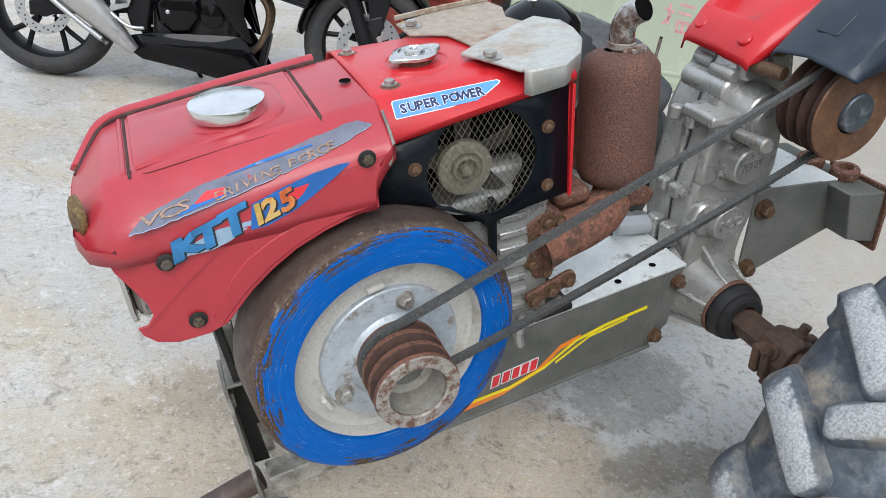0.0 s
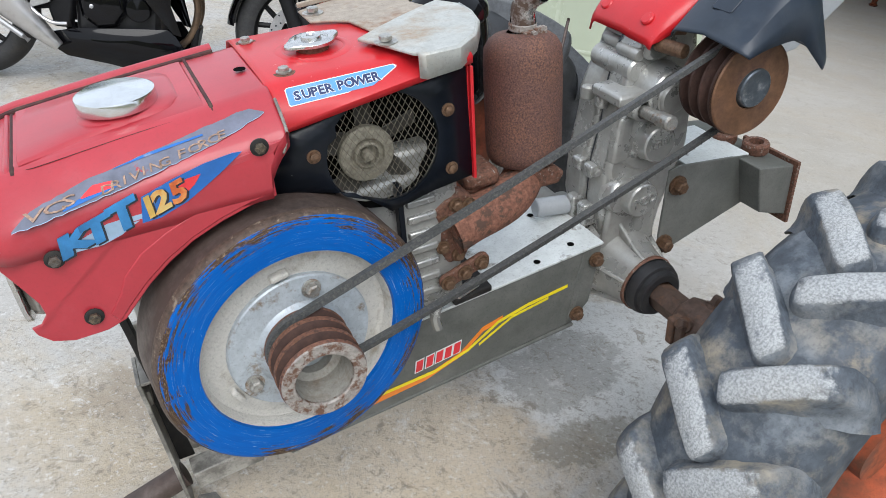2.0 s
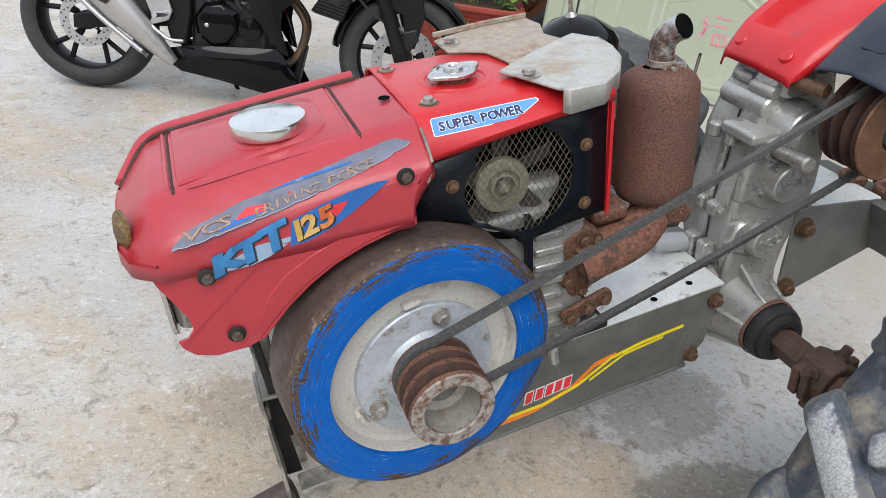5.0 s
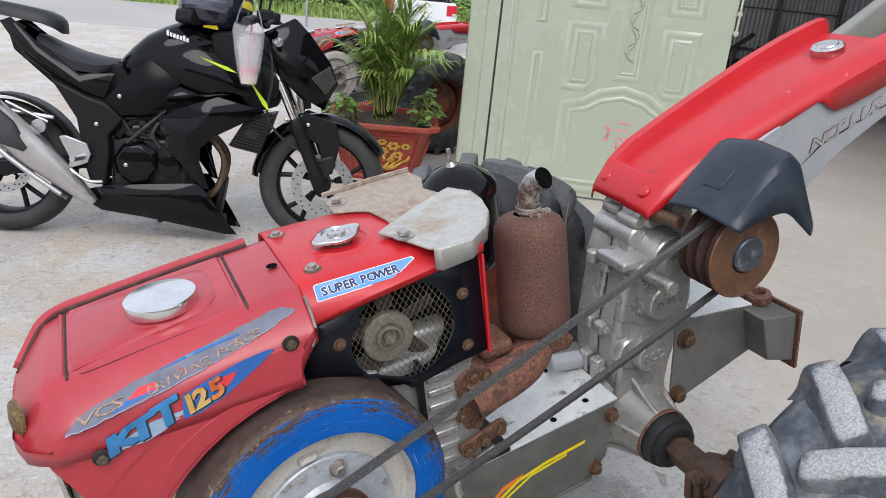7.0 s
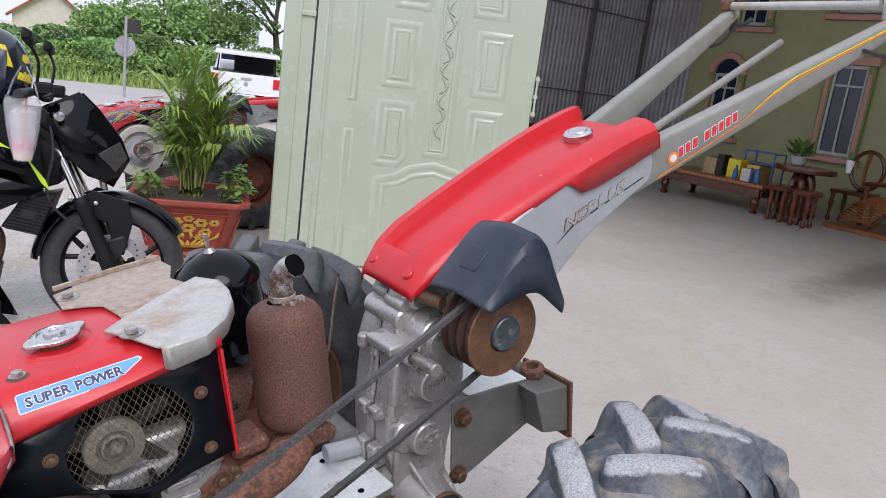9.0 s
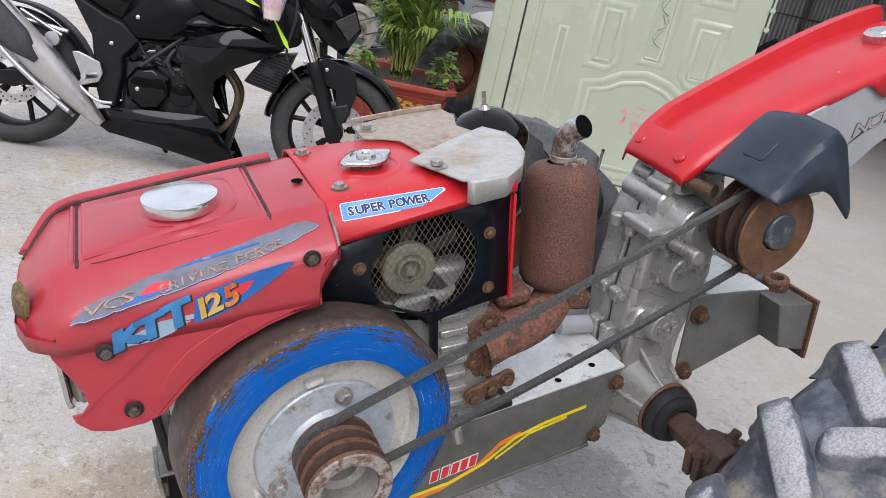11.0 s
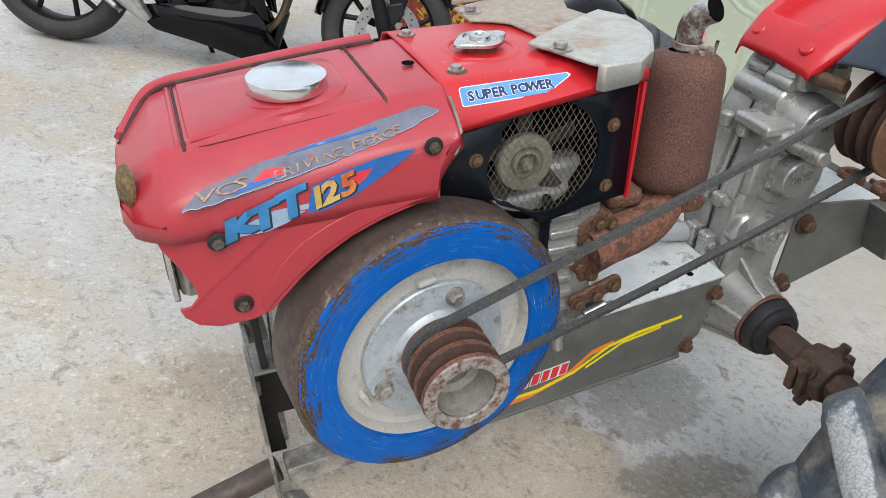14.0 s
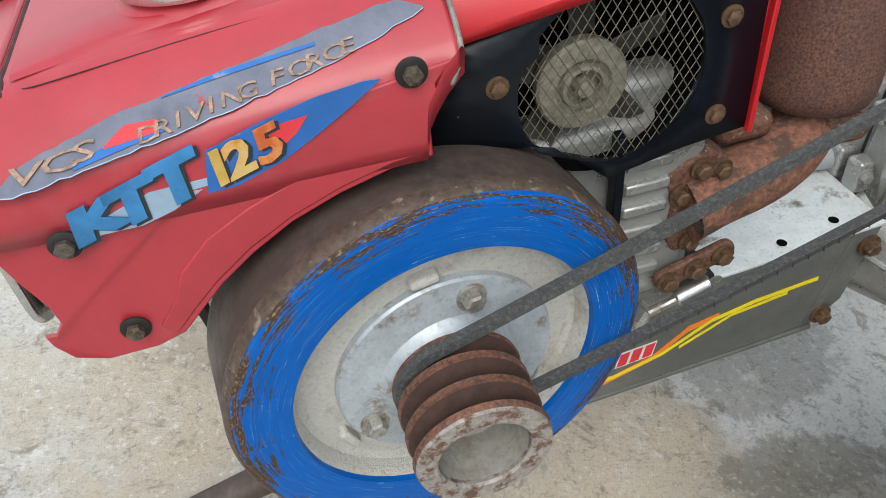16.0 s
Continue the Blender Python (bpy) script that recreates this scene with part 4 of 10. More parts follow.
def wheel(parent, y, dark=False, back=0.0):
    """A lugged field tyre on a rusty rim, its axis along y; each lug is a piece of its own."""
    cx, cz = WHEEL[0] - back, WHEEL[1] + back * math.tan(radians(NOSE_DOWN))
    # dark: the wheel's shade comes from darker rubber, lug and rim colours
    rub, face = (M["rubber_shaded"], M["lug_shaded"]) if dark else (M["rubber"], M["lug"])
    bm = B()
    prof = [(r, 0.89 * w) for r, w in ((0.209, -0.085), (0.230, -0.114), (0.280, -0.133), (0.326, -0.135), (0.359, -0.125), (0.384, -0.098), (0.3975, -0.056), (0.4020, 0.0),
            (0.3975, 0.056), (0.384, 0.098), (0.359, 0.125), (0.326, 0.135), (0.280, 0.133), (0.230, 0.114), (0.209, 0.085))]
    lathe(bm, prof, (cx, y, cz), (0, 1, 0), 72)
    tyre = part("wheel", bm, rub, parent, "dusty blue-grey rubber tyre with deep chevron lugs", smooth=50)
    for side in (1, -1):
        bm = B()
        rings = []
        # from the blunt inner end over the crown to the shoulder and down the side
        for yy, th, top, low, hw, hb in ((-0.030, -0.8, 0.392, 0.386, 0.004, 0.012), (-0.022, -0.5, 0.412, 0.388, 0.0095, 0.021), (-0.015, 0.0, 0.4250, 0.388, 0.0140, 0.028), (-0.006, 0.8, 0.4270, 0.388, 0.0160, 0.030),
                                         (0.028, 4.4, 0.4280, 0.388, 0.0165, 0.031), (0.065, 8.2, 0.4270, 0.382, 0.0162, 0.031), (0.096, 11.0, 0.4245, 0.368, 0.0165, 0.033), (0.108, 12.1, 0.4200, 0.358, 0.0160, 0.034),
                                         (0.116, 12.9, 0.408, 0.348, 0.0170, 0.033), (0.126, 13.6, 0.386, 0.338, 0.016, 0.030), (0.134, 14.2, 0.356, 0.326, 0.013, 0.024)):
            ring = []
            rise = top - low
            for r, w in ((low, -hb - 0.007), (low + 0.16 * rise, -hw - 0.0135), (low + 0.45 * rise, -hw - 0.0060), (top - 0.0045, -hw - 0.0022), (top - 0.0008, -hw + 0.0012), (top, 0.0), (top - 0.0008, hw - 0.0012), (top - 0.0045, hw + 0.0022), (low + 0.45 * rise, hw + 0.0060), (low + 0.16 * rise, hw + 0.0135), (low, hb + 0.010)):
                q = radians(th) + w / 0.40
                ring.append((-r * math.cos(q), side * 0.89 * yy - w * side * 0.55, r * math.sin(q)))
            rings.append(ring)
        loft(bm, rings)
        first = part("lug", bm, face, tyre, "", smooth=50)
        for i in range(LUGS):
            ob = first if i == 0 else new("lug", first.data)
            ob.parent = tyre
            ob.matrix_basis = Matrix.Translation((cx, y, cz)) @ Matrix.Rotation(radians((47.9 if side > 0 else 38.1) + 360.0 * i / LUGS), 4, "Y")
    bm = B()
    out = -1 if y < YE else 1
    lathe(bm, [(0.212, -0.09), (0.205, -0.085), (0.19, -0.03), (0.18, 0.0), (0.08, 0.012), (0.055, 0.03), (0.055, 0.075), (0.0, 0.075)], (cx, y, cz), (0, out, 0), 40)
    lathe(bm, [(0.213, -0.092), (0.20, -0.06), (0.195, 0.06), (0.213, 0.092)], (cx, y, cz), (0, out, 0), 40)
    part("rim", bm, M["rim_shaded" if dark else "orange_rim"], tyre, "rusty orange steel rim")
    for i in range(5):
        a = 6.2832 * i / 5
        bm = B()
        hexbolt(bm, (cx + 0.115 * math.cos(a), y + out * 0.012, cz + 0.115 * math.sin(a)), (0, out, 0), 0.012, 0.012)
        part("wheel_nut", bm, M["bolt"], tyre)
    upright = Matrix.Rotation(radians(NOSE_DOWN), 4, "Y") @ Matrix.Rotation(radians(HEADING), 4, "Z") @ Matrix.Rotation(radians(-NOSE_DOWN), 4, "Y")
    hub = Matrix.Translation((cx, y, cz))
    tyre.matrix_basis = hub @ upright @ hub.inverted()
    return tyre


def flywheel(root, c):
    x, z = c
    y = -0.317
    turn = Vector((math.sin(radians(6.5)), -math.cos(radians(6.5)), 0))
    side = Vector((-turn.y, turn.x, 0))
    o = Vector((x, y, z))

    def on(r, a, d=0.0):
        """A point at a radius and an angle of the face, d before it."""
        return o + side * (r * math.cos(radians(a))) + Vector((0, 0, r * math.sin(radians(a)))) + turn * d
    bm = B()
    lathe(bm, [(0.150, 0.0), (0.197, 0.0), (0.2045, -0.006), (0.2050, -0.016), (0.2060, -0.019), (0.2060, -0.095), (0.202, -0.10), (0.12, -0.10)], o, turn, 96)
    fly = part("flywheel", bm, M["iron"], root, "heavy iron flywheel with a worn blue face", smooth=30)
    bm = B()
    lathe(bm, [(0.1475, -0.006), (0.1495, 0.0025), (0.153, 0.003), (0.193, 0.003), (0.1985, 0.0022), (0.2020, -0.001)], o, turn, 96)
    part("painted_ring", bm, M["blue"], fly, "scratched bright blue ring")
    bm = B()
    lathe(bm, [(0.2018, -0.0008), (0.2042, -0.004), (0.2062, -0.010), (0.2062, -0.016)], o, turn, 96)
    part("worn_edge", bm, M["rim_rust"], fly, "chipped rusty edge of the flywheel")
    bm = B()
    lathe(bm, [(0.1485, -0.003), (0.1450, -0.008), (0.1425, -0.022), (0.136, -0.0265), (0.10, -0.025), (0.06, -0.024), (0.02, -0.024)], o, turn, 96)
    part("web", bm, M["cast"], fly, "rough cast grey web")
    drop = Vector((0.003, 0, -0.008))
    for a in (96, 206, 322):
        bm = B()
        q = on(0.119, a, -0.021) + drop
        box(bm, -0.014, 0.014, -0.008, 0.010, -0.005, 0.005, pose(q.x, q.y, q.z, 0, 0, 6.5) @ pose(0, 0, 0, 0, 90 - a, 0))
        part("cast_lug", bm, M["cast"], fly, bevel=0.004, segs=3)
    bm = B()
    lathe(bm, [(0.1095, -0.026), (0.1095, -0.018), (0.1075, -0.0155), (0.080, -0.014), (0.071, -0.011), (0.064, -0.002), (0.058, 0.016), (0.054, 0.030), (0.0, 0.030)], o + drop, turn, 72)
    part("hub_plate", bm, M["hub"], fly, "blue-grey steel pulley flange", smooth=28)
    for a in (72, 205, 318):
        bm = B()
        q = on(0.089, a, -0.0145) + drop
        lathe(bm, [(0.0145, 0.0), (0.0145, 0.003)], q, turn, 18, cap=True)
        hexbolt(bm, q, turn, 0.0105, 0.012, False)
        part("flange_bolt", bm, M["bolt_steel"], fly)
    # the three-groove pulley that stands off the flange
    bm = B()
    prof = [(0.046, 0.0)]
    for g in range(3):
        k = 0.012 + g * 0.027
        prof += [(0.0605, k), (0.061, k + 0.0035), (0.0415, k + 0.012), (0.0415, k + 0.016), (0.061, k + 0.0245)]
    prof += [(0.0605, 0.094), (0.0595, 0.097)]
    at = Vector((-0.064, y, 0.547))
    lathe(bm, prof, at, (0, -1, 0), 56)
    pul = part("engine_pulley", bm, M["pulley_worn"], root, "rusty brown three-groove pulley", smooth=25)
    # dark rust bands, deepened in colour to paint the shade in the grooves
    for g in range(3):
        k = 0.012 + g * 0.027
        bm = B()
        lathe(bm, [(0.0596, k + 0.0048), (0.0422, k + 0.0124), (0.0422, k + 0.0156), (0.0596, k + 0.0232)], at, (0, -1, 0), 56)
        part("belt_groove", bm, M["pulley_dark"], pul, "rusty belt groove, darkened by painted shade")
    bm = B()
    lathe(bm, [(0.0597, 0.0968), (0.0585, 0.0995), (0.0425, 0.0995), (0.0405, 0.097), (0.040, 0.07)], at, (0, -1, 0), 56)
    part("pulley_lip", bm, M["rust_rim"], pul, "worn pale pulley lip")
    bm = B()
    lathe(bm, [(0.0396, 0.094), (0.0385, 0.050), (0.0270, 0.046), (0.0260, 0.020)], at, (0, -1, 0), 48)
    part("bore", bm, M["bore"], pul, "smooth beige-grey bore", smooth=40)
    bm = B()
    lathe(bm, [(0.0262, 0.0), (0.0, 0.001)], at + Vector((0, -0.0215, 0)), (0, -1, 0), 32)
    part("bore_end", bm, M["recess_shade"], pul)
    return fly


def hood_top(x):
    return float(np.interp(x, (-0.424, -0.416, -0.374, -0.345, -0.28, -0.2, -0.1, -0.03), (0.798, 0.810, 0.8465, 0.851, 0.859, 0.868, 0.877, 0.883)))


def hood_half(x):
    return float(np.interp(x, (-0.424, -0.416, -0.400, -0.374, -0.32, -0.25, -0.03), (0.108, 0.128, 0.145, 0.161, 0.165, 0.166, 0.166)))


def hood(root):
    # pressed tank cover: sloped shoulders, round nose
    xs = [-0.423, -0.422, -0.419, -0.412, -0.404, -0.394, -0.3765, -0.3715, -0.345, -0.31, -0.27, -0.22, -0.17, -0.12, -0.07, -0.0605, -0.057, -0.050, -0.042, -0.032, -0.028]
    rings = []
    for i, x in enumerate(xs):
        w, zt = hood_half(x), hood_top(x)
        k = 0.55 if i == 0 else (0.8 if i == 1 else 1)
        zl = float(np.interp(x, (-0.0605, -0.057, -0.046, -0.028), (0.764, 0.790, 0.810, 0.830))) if i > 2 else 0.775
        zt = zl + (zt - zl) * k
        w *= (0.75 if i == 0 else 1)
        half = [(w, zl), (w + 0.002, zl + 0.02), (w, zt - 0.056), (w - 0.004, zt - 0.044), (w - 0.012, zt - 0.034), (w - 0.052, zt - 0.009), (w - 0.064, zt - 0.002), (w - 0.078, zt)]
        half = [(max(a, 0.01), max(b, zl + 0.004 * n)) for n, (a, b) in enumerate(half)]
        ring = [(x, YE - a, b) for a, b in half] + [(x, YE + a, b) for a, b in half[::-1]]
        rings.append(ring)
    bm = B()
    vs = loft(bm, rings, closed=False)
    bm.faces.new(vs[0])
    cover = part("engine_hood", bm, M["red_hood"], root, "red pressed-steel tank hood, paint scuffed", smooth=24, thick=0.003)
    # lower skirt with the wheel arch
    arch = [(-0.396, 0.768), (-0.390, 0.748), (-0.374, 0.728), (-0.362, 0.705), (-0.360, 0.688), (-0.370, 0.673), (-0.384, 0.664), (-0.380, 0.654), (-0.365, 0.646),
            (-0.34, 0.641), (-0.30, 0.642), (-0.276, 0.650), (-0.258, 0.668), (-0.236, 0.690), (-0.205, 0.714), (-0.17, 0.735), (-0.13, 0.751), (-0.09, 0.762), (-0.056, 0.766),
            (-0.056, 0.792), (-0.045, 0.812), (-0.030, 0.828), (-0.030, 0.842), (-0.2, 0.815), (-0.33, 0.795)]

    def curl(v):
        bulge = max(0.0, -0.345 - v.x) / 0.06
        v.y = YE + (v.y - YE) * (1 - 0.28 * bulge * bulge)
        return v
    for side, nm in ((-1, "skirt"), (1, "far_skirt")):
        bm = B()
        prism(bm, arch, YE + side * 0.167, YE + side * 0.163, "y", curl)
        part("skirt", bm, M["red_hood"], cover, "red lower skirt with a flywheel arch", bevel=0.0015, smooth=30)
    # raised pressing along the arch
    bm = B()
    rib = [(-0.283, 0.650), (-0.262, 0.672), (-0.238, 0.695), (-0.207, 0.719), (-0.17, 0.740), (-0.13, 0.756), (-0.09, 0.767), (-0.058, 0.771),
           (-0.058, 0.795), (-0.10, 0.790), (-0.15, 0.777), (-0.20, 0.757), (-0.235, 0.738), (-0.262, 0.712), (-0.272, 0.690), (-0.292, 0.664)]
    prism(bm, rib, YE - 0.1682, YE - 0.160)
    part("arch_rib", bm, M["red_hood"], cover, bevel=0.0018, segs=3)
    # tank panel, flush along its near groove, stepped at the front
    bm = B()
    rings = []
    for x in (-0.3385, -0.336, -0.325, -0.25, -0.17, -0.112, -0.1065):
        z = hood_top(x)
        e = {-0.3385: -0.003, -0.336: 0.0048, -0.1065: -0.002}.get(x, 0.0050)
        near = float(np.interp(x, (-0.3385, -0.325, -0.30, -0.11), (0.092, 0.101, 0.103, 0.101)))
        rings.append([(x, YE - near - 0.003, z - 0.007), (x, YE - near, z - 0.0022), (x, YE - near + 0.003, min(z + e, z - 0.0008)), (x, YE - near + 0.016, z + e * 0.55), (x, YE - 0.05, z + e), (x, YE + 0.05, z + e), (x, YE + 0.088, z + e), (x, YE + 0.094, z - 0.002)])
    loft(bm, rings, closed=False)
    panel = part("tank_panel", bm, M["red_hood"], cover, "raised red tank panel", smooth=32)
    bm = B()
    tube(bm, [(x, YE - float(np.interp(x, (-0.335, -0.325, -0.30, -0.11), (0.094, 0.1035, 0.1055, 0.1035))), hood_top(x) - 0.0020) for x in (-0.335, -0.325, -0.30, -0.25, -0.2, -0.15, -0.104)], 0.0005, 6, 3)
    part("panel_groove", bm, M["seam"], panel, "thin dirty groove beside the tank panel, shaded by its colour")
    bm = B()
    tube(bm, [(-0.3490, YE + y, hood_top(-0.349) + h) for y, h in ((-0.098, -0.005), (-0.088, 0.0002), (-0.06, 0.0010), (0.0, 0.0012), (0.06, 0.0010), (0.092, 0.0))], 0.0036, 10, 4)
    part("seam_lip", bm, M["red_hood"], cover, smooth=60)
    # rounded pressing round the filler, open towards the nose
    bm = B()
    rings = []
    for x, e, w, c in ((-0.335, 0.0016, 0.086, 0.008), (-0.310, 0.0030, 0.083, 0.008), (-0.275, 0.0046, 0.079, 0.008), (-0.23, 0.0054, 0.074, 0.008), (-0.18, 0.0056, 0.071, 0.008), (-0.160, 0.0056, 0.068, 0.008), (-0.150, 0.0056, 0.063, 0.008), (-0.143, 0.0055, 0.055, 0.008), (-0.139, 0.0052, 0.046, 0.008), (-0.135, 0.0026, 0.044, 0.008), (-0.131, -0.001, 0.042, 0.008)):
        z = hood_top(x) + 0.0026
        rings.append([(x, YE - w - c, z - 0.001), (x, YE - w - c * 0.5, z + e * 0.55), (x, YE - w, z + e), (x, YE - w * 0.5, z + e + 0.0006), (x, YE, z + e + 0.0008), (x, YE + w * 0.5, z + e + 0.0006), (x, YE + w, z + e), (x, YE + w + c * 0.5, z + e * 0.55), (x, YE + w + c, z - 0.001)])
    loft(bm, rings, closed=False)
    part("pressed_pad", bm, M["red_hood"], panel, smooth=50)
    for x, yb, r, up in ((-0.1030, 0.100, 0.0028, 0.0006), (-0.3425, 0.094, 0.0034, -0.0010)):
        bm = B()
        z = hood_top(x)
        w = hood_half(x)
        tube(bm, [(x, YE - w + 0.060, z - 0.0060), (x, YE - w + 0.065, z - 0.0026), (x, YE - w + 0.078, z + up), (x, YE, z + up), (x, YE + yb, z + up)], r, 8, 3)
        part("panel_seam", bm, M["seam"], cover, "dark seam in the hood, gap shade put into its colour")
    bm = B()
    far = [(x, YE + 0.102, hood_top(x) + 0.001) for x in (-0.345, -0.30, -0.2, -0.1, -0.06)]
    far = [(-0.416, YE + 0.030, hood_top(-0.416) + 0.000), (-0.400, YE + 0.055, hood_top(-0.400) + 0.001), (-0.375, YE + 0.082, hood_top(-0.375) + 0.001)] + far
    tube(bm, far, 0.0040, 8, 4)
    part("far_seam", bm, M["seam"], cover, "dark seam along the hood, gap shade put into its colour")
    bm = B()
    far = [(x, y + 0.011, z + 0.0035) for x, y, z in far]
    tube(bm, far, 0.0085, 8, 4, flat=0.6)
    part("far_seam_lip", bm, M["red_hood"], cover)
    # step ring at the rear edge of the front hood
    bm = B()
    tube(bm, [(-0.038, YE - 0.1662, 0.822), (-0.034, YE - 0.1660, 0.829), (-0.027, YE - 0.160, 0.845), (-0.026, YE - 0.118, 0.876)], 0.0022, 8, 5)
    part("chipped_edge", bm, M["stand"], cover, "chipped bare-metal edge strip")
    # filler pedestal and cap
    bm = B()
    lathe(bm, [(0.060, -0.004), (0.050, 0.004), (0.043, 0.010), (0.043, 0.016)], (-0.208, YE - 0.028, 0.868), (0, 0, 1), 40)
    part("filler_neck", bm, M["red_hood"], cover)
    bm = B()
    lathe(bm, [(0.045, 0.0), (0.0500, 0.001), (0.0505, 0.003), (0.0505, 0.0150), (0.0495, 0.0175), (0.0470, 0.0188), (0.0, 0.0196)], (-0.208, YE - 0.028, 0.8785), (0, 0, 1), 56)
    part("fuel_cap", bm, M["chrome_cap"], cover, "bright chrome screw fuel cap", smooth=40)
    # nose badge and lamp
    bm = B()
    lathe(bm, [(0.028, -0.002), (0.027, 0.002), (0.021, 0.003), (0.018, 0.005), (0.0, 0.0055)], (0, 0, 0), (0, 0, 1), 28)
    bmesh.ops.scale(bm, vec=(0.62, 1, 1), verts=bm.verts)
    bmesh.ops.transform(bm, matrix=look((-0.4130, YE - 0.098, 0.812), (0.0, YE + 0.16, 0.74)) @ pose(0, 0, 0), verts=bm.verts)
    part("nose_badge", bm, M["brass"], cover, "tarnished oval nose badge")
    bm = B()
    prism(bm, rounded(YE - 0.128, YE + 0.120, 0.674, 0.752, 0.026), -0.390, -0.33, "x")
    lamp = part("head_lamp", bm, M["glass_lamp"], cover, "clouded rectangular head lamp", bevel=0.008)
    bm = B()
    prism(bm, rounded(YE - 0.141, YE + 0.134, 0.660, 0.766, 0.034), -0.380, -0.325, "x")
    part("lamp_body", bm, M["lamp_bowl"], cover, "clouded grey lamp bowl", bevel=0.012)
    bm = B()
    prism(bm, rounded(YE - 0.144, YE + 0.137, 0.657, 0.769, 0.034), -0.3875, -0.380, "x")
    part("lamp_bezel", bm, M["chrome_stained"], cover, "dull metal lamp bezel", bevel=0.002)
    # hood bolts
    for p, mt in (((-0.327, 0.762), "bolt_dark"), ((-0.310, 0.669), "bolt_grimy"), ((-0.066, 0.839), "bolt_grimy")):
        bm = B()
        q = (p[0], YE - 0.168, p[1])
        # dark ring paints the shaded recess round each sunk bolt
        lathe(bm, [(0.0118, 0.0), (0.0118, 0.0015), (0.0104, 0.0024)], q, (0, -1, 0), 24, cap=True)
        bolt = part("hood_bolt", bm, M["dark"], cover, "hood bolt on a dark ring that paints its recess")
        bm = B()
        hexbolt(bm, (q[0], q[1] - 0.0018, q[2]), (0, -1, 0), 0.0074, 0.0062, False)
        lathe(bm, [(0.0040, 0.0), (0.0036, 0.0012), (0.0, 0.0012)], (q[0], q[1] - 0.0088, q[2]), (0, -1, 0), 12)
        part("bolt_head", bm, M[mt], bolt, "grimy steel bolt head")
    return cover


def rear_cowl(root):
    """The red radiator cowl with its black side panel, fan and wire grille."""
    y0, y1, zt = -0.250, 0.045, 0.885
    bm = B()
    rings = []
    for x in (-0.030, -0.02, 0.10, 0.20, 0.256):
        e = 0.828 + (x + 0.03) * 0.138
        rings.append([(x, y0, e), (x, y0 - 0.001, e + 0.009), (x, y0 + 0.007, max(0.858, e + 0.014)), (x, y0 + 0.032, zt - 0.003), (x, y0 + 0.045, zt), (x, -0.13, zt + 0.002), (x, y1 - 0.045, zt), (x, y1 - 0.02, zt - 0.008), (x, y1, 0.85), (x, y1, 0.70)])
    loft(bm, rings, closed=False)
    cowl = part("radiator_cowl", bm, M["red"], root, "red radiator cowl with bolted top", smooth=30, thick=0.003)
    bm = B()
    box(bm, 0.2515, 0.2565, -0.251, -0.243, 0.684, 0.862)
    box(bm, 0.250, 0.257, -0.243, y1, 0.70, 0.884)
    part("edge_strip", bm, M["red"], cowl, bevel=0.001)
    # black side panel, cut for the grille
    outer = [(-0.056, 0.738), (-0.058, 0.792), (-0.036, 0.828), (0.02, 0.838), (0.12, 0.852), (0.247, 0.868), (0.252, 0.688), (0.186, 0.680), (0.116, 0.665), (0.062, 0.712), (0.0, 0.730)]
    gc, gr = (0.114, 0.766), 0.089
    bm = B()
    n = 56
    hole = [(gc[0] + gr * math.cos(6.2832 * i / n), gc[1] + gr * math.sin(6.2832 * i / n)) for i in range(n)]
    hole = [(max(x, 0.024 + (0.02 if z > 0.80 else 0)), max(z, 0.680 + max(0, (0.11 - x)) * 0.45)) for x, z in hole]

    def rim_point(i):
        a = 6.2832 * i / n
        d = Vector((math.cos(a), math.sin(a)))
        best = None
        for p, q in zip(outer, outer[1:] + outer[:1]):
            p, q = Vector(p) - Vector(gc), Vector(q) - Vector(gc)
            e = q - p
            den = d.x * e.y - d.y * e.x
            if abs(den) < 1e-9:
                continue
            t, s = (p.x * e.y - p.y * e.x) / den, (p.x * d.y - p.y * d.x) / den
            if t > 0 and -1e-6 <= s <= 1 + 1e-6 and (best is None or t < best):
                best = t
        return Vector(gc) + d * (best or 0.1)
    rim = [rim_point(i) for i in range(n)]
    for o in outer:
        i = round(math.atan2(o[1] - gc[1], o[0] - gc[0]) / 6.2832 * n) % n
        rim[i] = Vector(o)
    quads = [[(r.x, -0.244, r.y) for r in rim], [(h[0] * 0.97 + gc[0] * 0.03, -0.244, h[1] * 0.97 + gc[1] * 0.03) for h in hole], [(h[0] * 0.96 + gc[0] * 0.04, -0.238, h[1] * 0.96 + gc[1] * 0.04) for h in hole]]
    vs = [[bm.verts.new(p) for p in q] for q in quads]
    for a, b in zip(vs, vs[1:]):
        for i in range(n):
            bm.faces.new((a[i], a[(i + 1) % n], b[(i + 1) % n], b[i]))
    panel = part("fan_panel", bm, M["black_panel"], cowl, "chipped black enamel fan panel", smooth=20, thick=0.002)
    bm = B()
    inset = hole
    for sgn in (1, -1):
        for k in range(-24, 25):
            c = gc[0] + k * 0.0098
            p0 = Vector((c - sgn * 0.09 * 0.62, gc[1] - 0.09))
            p1 = Vector((c + sgn * 0.09 * 0.62, gc[1] + 0.09))
            pts = []
            m = 26
            for i in range(m + 1):
                q = p0.lerp(p1, i / m)
                inside = (q - Vector(gc)).length < gr * 0.985 and q.x > 0.026 and q.y > 0.682 + max(0, 0.11 - q.x) * 0.45
                if inside:
                    pts.append(q)
            if len(pts) > 2:
                a, b = pts[0], pts[-1]
                yy = -0.2405 + sgn * 0.0004
                mid = a.lerp(b, 0.5)
